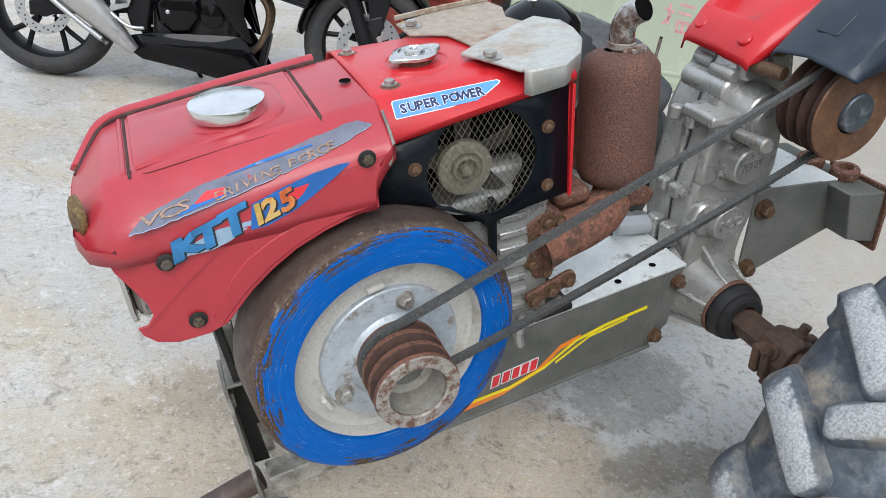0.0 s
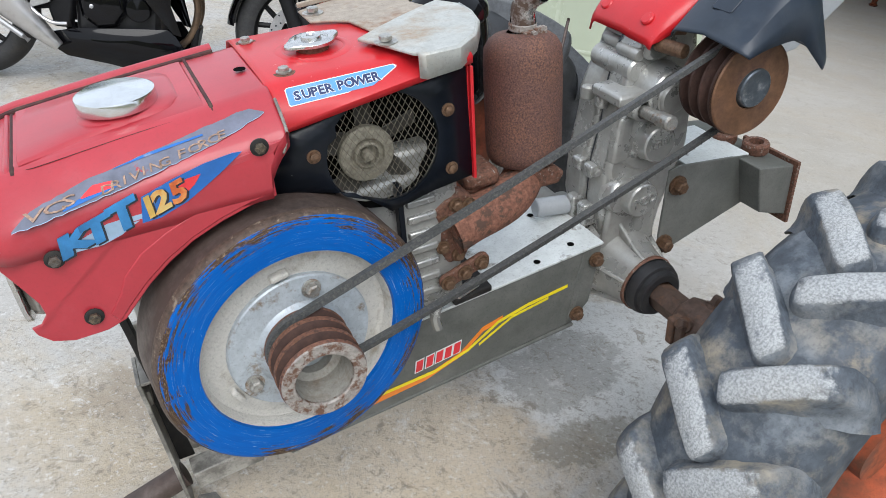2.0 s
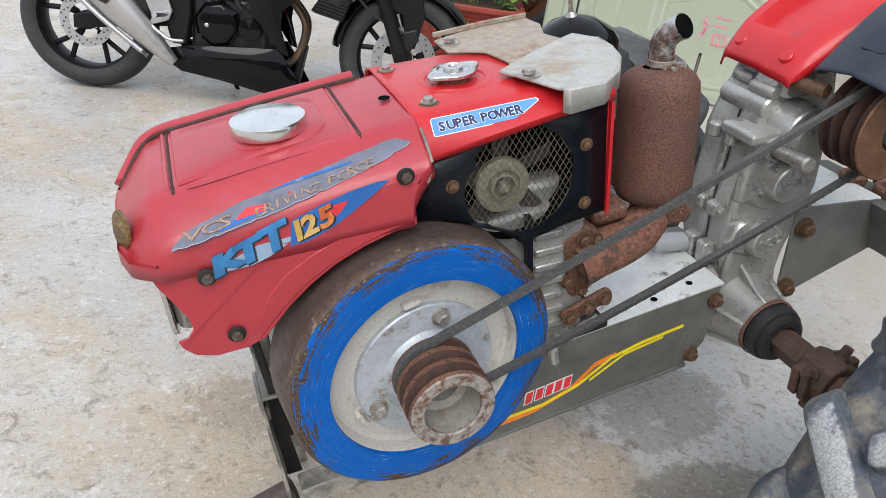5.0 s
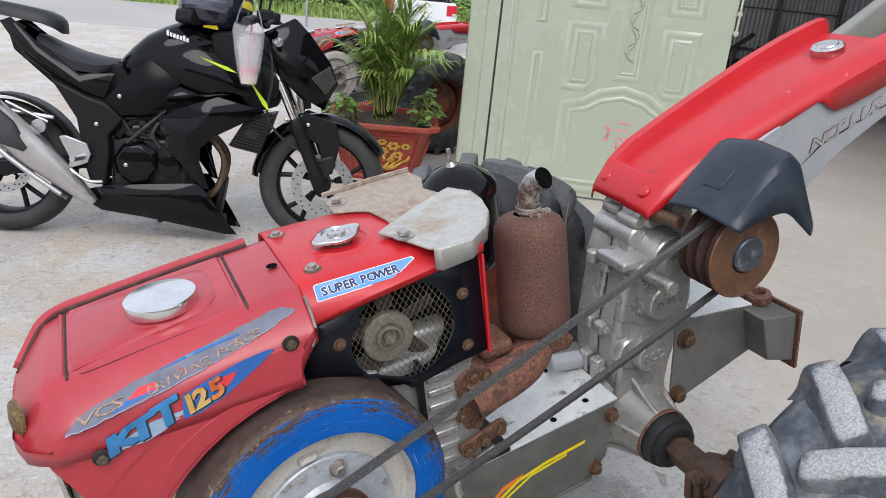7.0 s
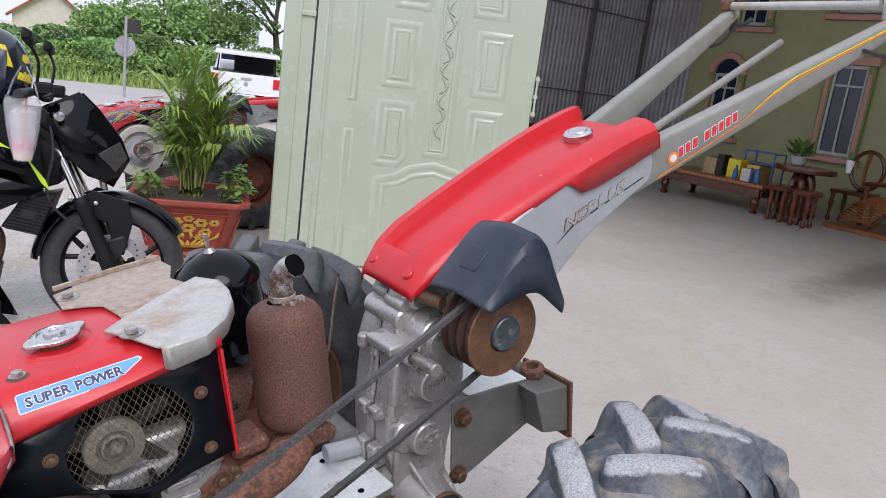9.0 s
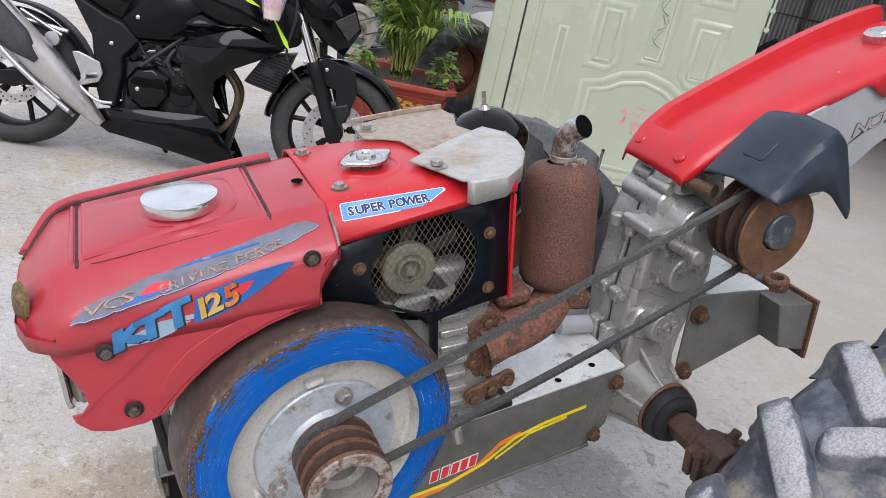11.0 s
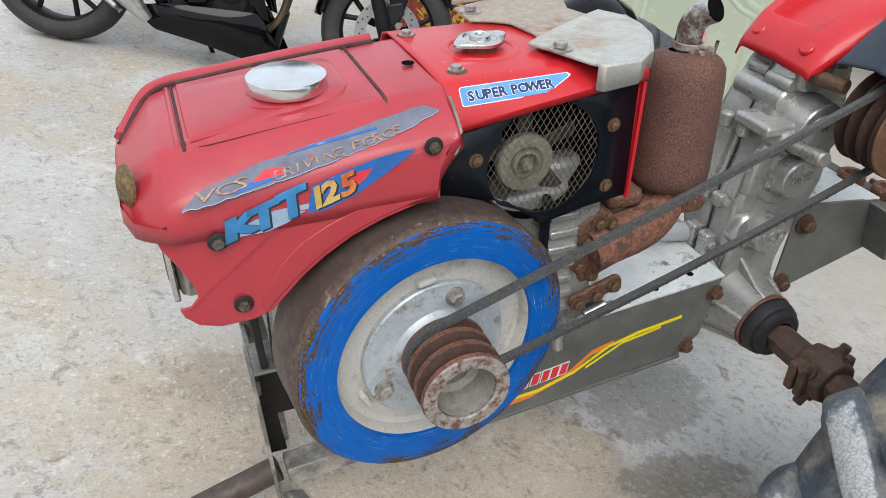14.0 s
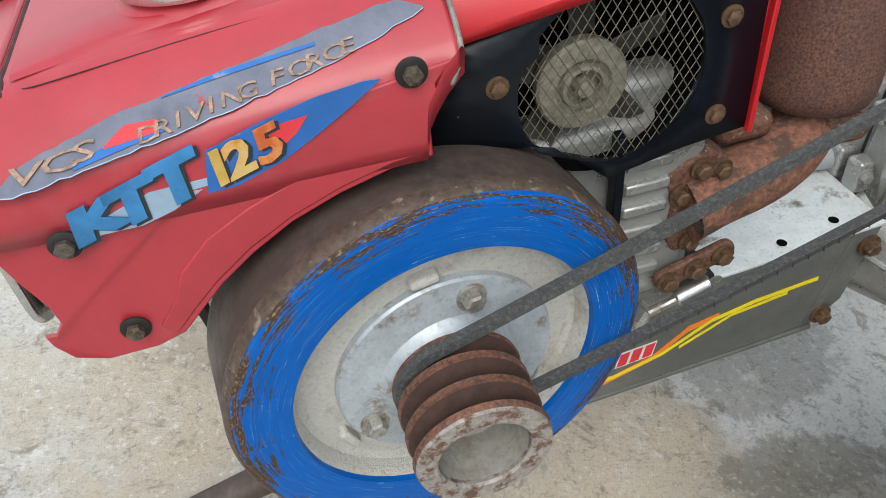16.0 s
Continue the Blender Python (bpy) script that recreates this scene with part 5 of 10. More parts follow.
                cyl(bm, (a.x, yy, a.y), (b.x, yy, b.y), 0.00048, n=4)
    part("wire_grille", bm, M["wire"], panel, "rusty diamond wire grille", smooth=0)
    # bowl behind the grille, its shade painted as flat black
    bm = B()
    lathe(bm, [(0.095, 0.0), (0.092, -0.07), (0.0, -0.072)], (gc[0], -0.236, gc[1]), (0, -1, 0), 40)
    part("fan_housing", bm, M["recess_shade"], cowl, "fan housing, its inner shade put into the black colour", smooth=50)
    for i in range(5):
        bm = B()
        a = 72 * i + 20
        mm = pose(gc[0] - 0.012, -0.205, gc[1] - 0.004, 0, -a, 0) @ pose(0.056, 0, 0, 28, 0, 0)
        box(bm, -0.026, 0.026, -0.0012, 0.0012, -0.017, 0.017, mm)
        part("fan_blade", bm, M["fan"], cowl, "dusty grey fan blade", bevel=0.0008)
    bm = B()
    lathe(bm, [(0.041, -0.012), (0.042, 0.000), (0.040, 0.003), (0.026, 0.0045), (0.024, 0.000), (0.021, -0.001), (0.0195, 0.005), (0.0165, 0.006), (0.015, -0.004), (0.009, -0.004), (0.0075, 0.009), (0.0, 0.0095)], (gc[0] - 0.022, -0.230, gc[1] - 0.006), (0, -1, 0), 36)
    part("fan_pulley", bm, M["fan_hub"], cowl, "dusty fan hub disc", smooth=30)
    for x, z in ((0.011, 0.784), (0.216, 0.804), (0.217, 0.710)):
        bm = B()
        hexbolt(bm, (x, -0.245, z), (0, -1, 0), 0.0070, 0.006)
        part("panel_bolt", bm, M["bolt"], panel, "rusty panel bolt")
    # top fittings
    # flat dark disc paints the shade of a recess inside the pressed ring
    bm = B()
    lathe(bm, [(0.043, 0.0), (0.043, 0.0009), (0.0, 0.0009)], (0.068, -0.118, 0.8868), (0, 0, 1), 40)
    part("radiator_collar", bm, M["seam"], cowl, "dark disc painting the shaded gap round the radiator neck")
    bm = B()
    lathe(bm, [(0.0425, 0.0005), (0.0440, 0.0030), (0.0475, 0.0036), (0.056, 0.0015), (0.062, -0.001)], (0.068, -0.118, 0.8866), (0, 0, 1), 48)
    part("pressed_ring", bm, M["red"], cowl, smooth=60)
    bm = B()
    n = 40
    ring = []
    for lvl, (k, h) in enumerate(((0.93, 0.9045), (1.0, 0.9055), (1.0, 0.9095), (0.96, 0.9110), (0.74, 0.9125), (0.68, 0.9100), (0.46, 0.9100), (0.42, 0.9150), (0.20, 0.9158), (0.16, 0.9140), (0.02, 0.9140))):
        h -= 0.0075
        pts = []
        for i in range(n):
            a = 6.2832 * i / n
            ear = 0.0135 * max(0, math.cos(2 * (a - 0.35))) ** 4 if k > 0.8 else 0
            r = 0.0330 * k + ear
            pts.append((0.066 + r * math.cos(a), -0.12 + r * math.sin(a), h))
        ring.append(pts)
    loft(bm, ring)
    cap = part("radiator_cap", bm, M["chrome_stained"], cowl, "pressed metal radiator cap with two ears", smooth=40)
    bm = B()
    cyl(bm, (0.066, -0.12, 0.882), (0.066, -0.12, 0.8975), 0.024, n=24)
    part("radiator_neck", bm, M["rust"], cowl)
    bm = B()
    lathe(bm, [(0.0085, 0.0), (0.0085, 0.0006), (0.0, 0.0006)], (-0.045, -0.139, 0.8868), (0, 0, 1), 20)
    part("vent_hole", bm, M["recess_shade"], cowl)
    for p in ((-0.01, -0.030), (0.004, -0.188)):
        bm = B()
        lathe(bm, [(0.0165, 0.0), (0.0150, 0.0008), (0.0, 0.0008)], (p[0], p[1], 0.8862), (0, 0, 1), 20)
        part("bolt_boss", bm, M["rust"], cowl, "rust-stained bolt seat")
        bm = B()
        hexbolt(bm, (p[0], p[1], 0.8875), (0, 0, 1), 0.0075, 0.007)
        part("cowl_bolt", bm, M["bolt_steel"], cowl)
    # bolted steel plate over the rear of the cowl
    bm = B()
    edge = [(0.099, 0.06), (0.098, -0.008), (0.128, -0.022), (0.150, -0.040), (0.160, -0.10), (0.150, -0.16), (0.20, -0.20), (0.29, -0.12), (0.286, -0.05), (0.270, 0.0), (0.290, 0.055), (0.284, 0.105), (0.25, 0.112), (0.18, 0.095)]
    prism(bm, edge, 0.8895, 0.8935, "z")
    lid = part("cover_plate", bm, M["plate_rusty"], cowl, "tan rust-stained steel cover plate", bevel=0.0012)
    bm = B()
    edge = [(0.124, -0.150), (0.140, -0.180), (0.166, -0.250), (0.178, -0.262), (0.230, -0.260), (0.272, -0.226), (0.305, -0.175), (0.318, -0.130), (0.322, -0.080), (0.300, -0.040), (0.280, -0.050), (0.22, -0.085), (0.165, -0.120)]
    prism(bm, edge, 0.8945, 0.900, "z")
    part("upper_plate", bm, M["plate"], lid, "pale grey worn steel plate with a turned-down lip", bevel=0.0018)
    bm = B()
    rings = []
    for x, y, h in ((0.170, -0.256, 0.034), (0.178, -0.262, 0.036), (0.230, -0.260, 0.032), (0.272, -0.226, 0.026), (0.305, -0.175, 0.022), (0.318, -0.130, 0.018), (0.322, -0.080, 0.012)):
        rings.append([(x, y, 0.900), (x + 0.001, y - 0.003, 0.897), (x + 0.001, y - 0.003, 0.900 - h)])
    loft(bm, rings, closed=False)
    part("plate_lip", bm, M["plate"], lid, thick=0.003)
    for p in ((0.152, -0.191), (0.115, 0.03)):
        bm = B()
        lathe(bm, [(0.017, 0), (0.017, 0.002)], (p[0], p[1], 0.8935 if p[1] > 0 else 0.900), (0, 0, 1), 20, cap=True)
        hexbolt(bm, (p[0], p[1], 0.895 if p[1] > 0 else 0.9015), (0, 0, 1), 0.0095, 0.008, False)
        part("plate_bolt", bm, M["bolt_steel"], lid)
    bm = B()
    prism(bm, [(0.103, 0.072), (0.20, 0.092), (0.285, 0.100), (0.285, 0.106), (0.20, 0.098), (0.102, 0.078)], 0.8935, 0.902, "z")
    part("plate_ridge", bm, M["plate_rusty"], lid, bevel=0.0015)
    return cowl


def engine_block(root):
    bm = B()
    box(bm, -0.27, 0.24, -0.215, 0.06, 0.43, 0.70)
    box(bm, 0.10, 0.25, -0.20, 0.05, 0.42, 0.735)
    block = part("engine_block", bm, M["gear"], root, "grimy grey engine block", bevel=0.012)
    for i in range(7):
        bm = B()
        z = 0.47 + i * 0.029
        box(bm, 0.148, 0.198, -0.222, -0.15, z, z + 0.013)
        part("cooling_fin", bm, M["gear"], block, bevel=0.003)
    bm = B()
    box(bm, 0.128, 0.137, -0.238, -0.222, 0.46, 0.70)
    part("upright_strap", bm, M["black_panel"], block, bevel=0.001)
    # exhaust manifold, rusty and bent
    bm = B()
    tube(bm, [(0.222, -0.205, 0.572), (0.262, -0.203, 0.580), (0.315, -0.198, 0.586), (0.355, -0.186, 0.594), (0.386, -0.170, 0.612), (0.397, -0.158, 0.652)], 0.036, 18, 6, radii=[0.044, 0.040, 0.038, 0.038, 0.036, 0.034])
    man = part("exhaust_manifold", bm, M["manifold"], root, "rust-flaked exhaust elbow")
    bm = B()
    prism(bm, [(0.192, 0.625), (0.205, 0.59), (0.200, 0.545), (0.215, 0.515), (0.248, 0.520), (0.262, 0.545), (0.258, 0.60), (0.268, 0.630), (0.245, 0.648), (0.215, 0.640)], -0.218, -0.185)
    part("manifold_flange", bm, M["rust"], man, bevel=0.007, segs=3)
    bm = B()
    prism(bm, [(0.385, 0.64), (0.43, 0.635), (0.452, 0.618), (0.440, 0.598), (0.40, 0.600)], -0.205, -0.175)
    part("manifold_bracket", bm, M["rust"], man, bevel=0.007, segs=3)
    bm = B()
    box(bm, 0.265, 0.330, -0.195, -0.12, 0.625, 0.655)
    part("head_cover", bm, M["rust"], block, bevel=0.01)
    for p in ((0.232, 0.532), (0.232, 0.628), (0.212, 0.60), (0.255, 0.622), (0.205, 0.555)):
        bm = B()
        hexbolt(bm, (p[0], -0.219, p[1]), (0, -1, 0), 0.0085, 0.010)
        part("manifold_bolt", bm, M["bolt"], man)
    # governor linkage with its spring canister
    bm = B()
    prism(bm, rounded(0, 0.098, -0.014, 0.014, 0.013), -0.236, -0.226, "y", lambda v: Vector((0.190 + v.x * 0.94 - v.z * 0.3, v.y, 0.490 + v.z * 0.94 + v.x * 0.3)))
    link = part("governor_link", bm, M["rust"], root, bevel=0.003)
    bm = B()
    cyl(bm, (0.212, -0.244, 0.470), (0.252, -0.244, 0.484), 0.0095, n=18)
    part("spring_canister", bm, M["alu"], link, "small bright canister", bevel=0.002)
    bm = B()
    tube(bm, [(0.252, -0.244, 0.484), (0.262, -0.240, 0.483), (0.270, -0.238, 0.478), (0.264, -0.238, 0.474)], 0.0025, 6)
    part("link_hook", bm, M["bolt_steel"], link)
    bm = B()
    cyl(bm, (0.180, -0.244, 0.459), (0.213, -0.244, 0.470), 0.005, n=10)
    part("link_rod", bm, M["bolt_steel"], link)
    for p in ((0.203, 0.494), (0.235, 0.504), (0.266, 0.514)):
        bm = B()
        hexbolt(bm, (p[0], -0.236, p[1]), (0, -1, 0), 0.0095, 0.010)
        part("link_bolt", bm, M["bolt"], link)
    bm = B()
    tube(bm, [(0.185, -0.235, 0.462), (0.176, -0.232, 0.43), (0.182, -0.228, 0.40)], 0.009, 8)
    part("link_arm", bm, M["gear"], link)
    # muffler
    c = Vector((0.361, -0.234, 0.0))
    bm = B()
    lathe(bm, [(0.030, 0.640), (0.050, 0.641), (0.058, 0.646), (0.0635, 0.657), (0.0650, 0.672), (0.0650, 0.815), (0.063, 0.836), (0.055, 0.849), (0.045, 0.856), (0.026, 0.859)], c, (0.055, 0.12, 1), 48)
    muf = part("muffler", bm, M["muffler"], root, "brown rusted can muffler", smooth=50)
    top = Vector((0.408, -0.132, 0.846))
    bm = B()
    bend = [top, top + Vector((0.000, 0.000, 0.022)), top + Vector((0.001, 0.000, 0.038)), top + Vector((0.004, -0.002, 0.050)), top + Vector((0.009, -0.007, 0.060)), top + Vector((0.014, -0.015, 0.067)), top + Vector((0.018, -0.025, 0.073))]
    tube(bm, bend, 0.0200, 28, 6)
    part("exhaust_elbow", bm, M["elbow"], muf, "heat-stained chrome exhaust elbow", smooth=60)
    # black disc that paints the dark inside of the pipe
    bm = B()
    lathe(bm, [(0.0187, 0.0), (0.0187, 0.0012), (0, 0.0012)], bend[-1] + Vector((0.0005, -0.0008, 0.0003)), (bend[-1] - bend[-2]), 24)
    part("exhaust_mouth", bm, M["recess_shade"], muf)
    bm = B()
    lathe(bm, [(0.0212, 0.0), (0.0230, 0.001), (0.0226, 0.006), (0.0232, 0.011), (0.0212, 0.012)], top + Vector((0, 0, 0.008)), (0.05, 0.0, 1), 28)
    box(bm, 0.414, 0.436, -0.162, -0.150, 0.848, 0.862)
    box(bm, 0.396, 0.412, -0.160, -0.150, 0.846, 0.858)
    cyl(bm, (0.410, -0.168, 0.856), (0.412, -0.148, 0.856), 0.0045, n=8)
    part("pipe_clamp", bm, M["rust_rim"], muf, "burnt and crumpled pipe clamp", bevel=0.001)
    # air cleaner behind the engine
    bm = B()
    lathe(bm, [(0.06, 0.66), (0.075, 0.68), (0.078, 0.70), (0.078, 0.815), (0.083, 0.82), (0.083, 0.835), (0.074, 0.85), (0.045, 0.872), (0.012, 0.884), (0.0, 0.884)], (0.470, 0.115, 0), (-0.10, 0, 1), 44)
    air = part("air_cleaner", bm, M["bike_black"], root, "glossy black domed air cleaner", smooth=40)
    bm = B()
    cyl(bm, (0.382, 0.115, 0.876), (0.378, 0.115, 0.915), 0.0042, n=10)
    lathe(bm, [(0.013, 0.0), (0.006, 0.01)], (0.382, 0.115, 0.878), (-0.1, 0, 1), 14)
    part("cleaner_stud", bm, M["bolt_steel"], air)
    bm = B()
    tube(bm, [(0.405, 0.115, 0.66), (0.39, 0.10, 0.61), (0.34, 0.05, 0.58), (0.22, 0.0, 0.60)], 0.035, 14)
    part("intake_pipe", bm, M["rust"], air)
    bm = B()
    tube(bm, [(0.30, -0.15, 0.70), (0.24, -0.1, 0.68), (0.34, 0.0, 0.62), (0.36, 0.06, 0.55)], 0.005, 8)
    part("fuel_hose", bm, M["black_rubber"], block)


def chassis(root):
    """Folded steel beam from the stand to the gearbox, its deck scuffed."""
    def tilt(v):
        return Vector((v.x, v.y, v.z + (v.x - 0.36) * 0.085))
    z0, z1 = 0.205, 0.372
    bm = B()
    prism(bm, [(-0.10, z0 - 0.01), (0.520, z0), (0.560, z0 + 0.035), (0.585, z1), (-0.10, z1)], -0.148, -0.143, "y", tilt)
    ch = part("chassis_beam", bm, M["chassis"], root, "grey-green folded steel chassis beam", bevel=0.0015)
    bm = B()
    prism(bm, [(-0.10, z0 - 0.01), (0.520, z0), (0.560, z0 + 0.035), (0.585, z1), (-0.10, z1)], 0.045, 0.050, "y", tilt)
    part("far_beam_side", bm, M["chassis"], ch)
    bm = B()
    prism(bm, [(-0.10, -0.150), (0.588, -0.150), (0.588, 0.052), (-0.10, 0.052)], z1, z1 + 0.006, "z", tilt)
    deck = part("deck", bm, M["chassis_top"], ch, "scuffed deck plate, skylight put into its pale grey", bevel=0.002)
    bm = B()
    prism(bm, [(-0.10, -0.150), (0.523, -0.150), (0.523, -0.120), (-0.10, -0.120)], z0 - 0.012, z0 - 0.004, "z", tilt)
    part("bottom_flange", bm, M["chassis"], ch, bevel=0.002)
    for x, y in ((0.445, -0.128), (0.53, -0.118), (0.52, 0.02)):
        bm = B()
        z = z1 + 0.0064 + (x - 0.36) * 0.085
        # black discs and slot paint the shade of openings in the deck
        lathe(bm, [(0.007, 0), (0.007, 0.0005), (0, 0.0005)], (x, y, z), (0, 0, 1), 18)
        part("deck_hole", bm, M["recess_shade"], deck)
    bm = B()
    z = z1 + 0.0062 + (0.2 - 0.36) * 0.085
    prism(bm, rounded(0.13, 0.27, -0.135, -0.118, 0.008), 0, 0.0006, "z", lambda v: tilt(Vector((v.x, v.y, v.z + z1 + 0.0062))))
    part("deck_slot", bm, M["recess_shade"], deck)
    bm = B()
    for x in (0.12, 0.30):
        prism(bm, [(x - 0.05, -0.155), (x + 0.03, -0.155), (x + 0.03, 0.05), (x - 0.05, 0.05)], z1 + 0.006, z1 + 0.05 if x < 0.2 else z1 + 0.02, "z", tilt)
    part("engine_foot", bm, M["dark"], ch, bevel=0.004)
    bm = B()
    prism(bm, [(0.505, z0 + 0.005), (0.519, z0 + 0.006), (0.553, z1), (0.540, z1)], -0.1505, -0.147, "y", tilt)
    part("weld_seam", bm, M["chassis"], ch, bevel=0.001)
    for p in ((0.528, 0.240), (0.570, 0.362)):
        bm = B()
        hexbolt(bm, (p[0], -0.150, p[1]), (0, -1, 0), 0.0115, 0.014)
        part("chassis_bolt", bm, M["bolt"], ch)
    # stripe decals on the beam
    def strip(pts, w, m, y):
        bm = B()
        for (a, b), (c, d) in zip(pts, pts[1:]):
            prism(bm, [(a, b - w / 2), (c, d - w / 2), (c, d + w / 2), (a, b + w / 2)], y, y + 0.0008)
        part("stripe", bm, M[m], ch, smooth=0)
    strip([(-0.05, 0.206), (0.20, 0.224), (0.275, 0.247), (0.345, 0.290), (0.41, 0.306), (0.505, 0.318)], 0.0072, "decal_yellow", -0.1495)
    strip([(0.30, 0.250), (0.375, 0.290), (0.46, 0.3045)], 0.0055, "decal_yellow", -0.1493)
    strip([(-0.05, 0.190), (0.18, 0.215), (0.26, 0.243), (0.31, 0.285), (0.355, 0.296)], 0.011, "decal_orange", -0.1491)
    for i, x in enumerate((0.168, 0.190, 0.211, 0.230, 0.249)):
        z = 0.252 + (x - 0.168) * 0.13
        for w, m, y in ((0.0185, "decal_white", -0.1490), (0.0140, "decal_red", -0.1496)):
            bm = B()
            h = 0.030 if m == "decal_white" else 0.025
            prism(bm, [(x - w / 2, z - h / 2 - 0.001), (x + w / 2, z - h / 2 + 0.001), (x + w / 2 + 0.005, z + h / 2 + 0.001), (x - w / 2 + 0.005, z + h / 2 - 0.001)], y, y + 0.0008)
            if m == "decal_red":
                prism(bm, [(x - 0.0015, z - h / 2), (x + 0.0015, z - h / 2), (x + 0.0025, z - 0.003), (x - 0.0005, z - 0.003)], y - 0.0004, y + 0.0002)
            part("name_mark", bm, M[m], ch, smooth=0)
    # front stand
    bm = B()
    def bar(a, b, w, h):
        a, b = Vector(a), Vector(b)
        u, v, d = frame_of(b - a)
        loft(bm, [[p + u * w * i + v * h * j for i, j in ((-.5, -.5), (.5, -.5), (.5, .5), (-.5, .5))] for p in (a, b)])
    SY = -0.075
    prism(bm, [(-0.311, 0.405), (-0.304, 0.405), (-0.290, 0.055), (-0.297, 0.055)], SY - 0.048, SY + 0.030)
    st = part("front_stand", bm, M["stand"], root, "dark steel channel front stand", bevel=0.0012)
    bm = B()
    prism(bm, [(-0.304, 0.405), (-0.215, 0.405), (-0.215, 0.399), (-0.304, 0.399)], SY - 0.048, SY + 0.030)
    part("stand_shelf", bm, M["stand"], st, "bare steel shelf of the stand", bevel=0.0012)
    # recessed web, coloured black to stand for its deep shade
    bm = B()
    prism(bm, [(-0.3035, 0.398), (-0.215, 0.398), (-0.215, 0.245), (-0.297, 0.245)], SY + 0.018, SY + 0.024)
    prism(bm, [(-0.297, 0.2448), (-0.272, 0.2448), (-0.264, 0.150), (-0.293, 0.150)], SY + 0.018, SY + 0.024)
    part("stand_web", bm, M["dark"], st, "web of the stand, deep shade put into its black colour", bevel=0.001)
    bm = B()
    bar((-0.284, 0.06, 0.40), (-0.270, 0.06, 0.055), 0.010, 0.045)
    part("far_leg", bm, M["stand"], st, bevel=0.001)
    bm = B()
    bar((-0.275, SY - 0.028, 0.150), (-0.150, SY - 0.024, 0.156), 0.046, 0.040)
    part("stand_brace", bm, M["stand"], st, "scuffed flat stand brace", bevel=0.003)
    bm = B()
    bar((-0.30, SY - 0.03, 0.355), (-0.30, 0.06, 0.355), 0.008, 0.030)
    part("stand_crossbar", bm, M["stand"], st, bevel=0.002)
    bm = B()
    bar((-0.276, SY - 0.045, 0.080), (-0.245, SY - 0.035, 0.060), 0.05, 0.012)
    part("stand_foot", bm, M["stand"], st, bevel=0.002)
    bm = B()
    cyl(bm, (-0.288, SY - 0.02, 0.150), (-0.60, SY - 0.03, 0.062), 0.0235, n=28)
    part("front_pipe", bm, M["iron"], st, "bare steel pipe stub", smooth=40)
    bm = B()
    tube(bm, [(-0.452, SY - 0.03, 0.085), (-0.449, SY - 0.035, 0.066), (-0.452, SY - 0.04, 0.052)], 0.004, 8)
    part("pipe_hook", bm, M["rust"], st)
    # engine bearers up to the nose
    bm = B()
    bar((-0.300, -0.15, 0.66), (-0.285, -0.10, 0.40), 0.03, 0.012)
    bar((-0.262, -0.16, 0.66), (-0.262, -0.12, 0.42), 0.012, 0.02)
    part("bearer", bm, M["dark"], st, bevel=0.002)


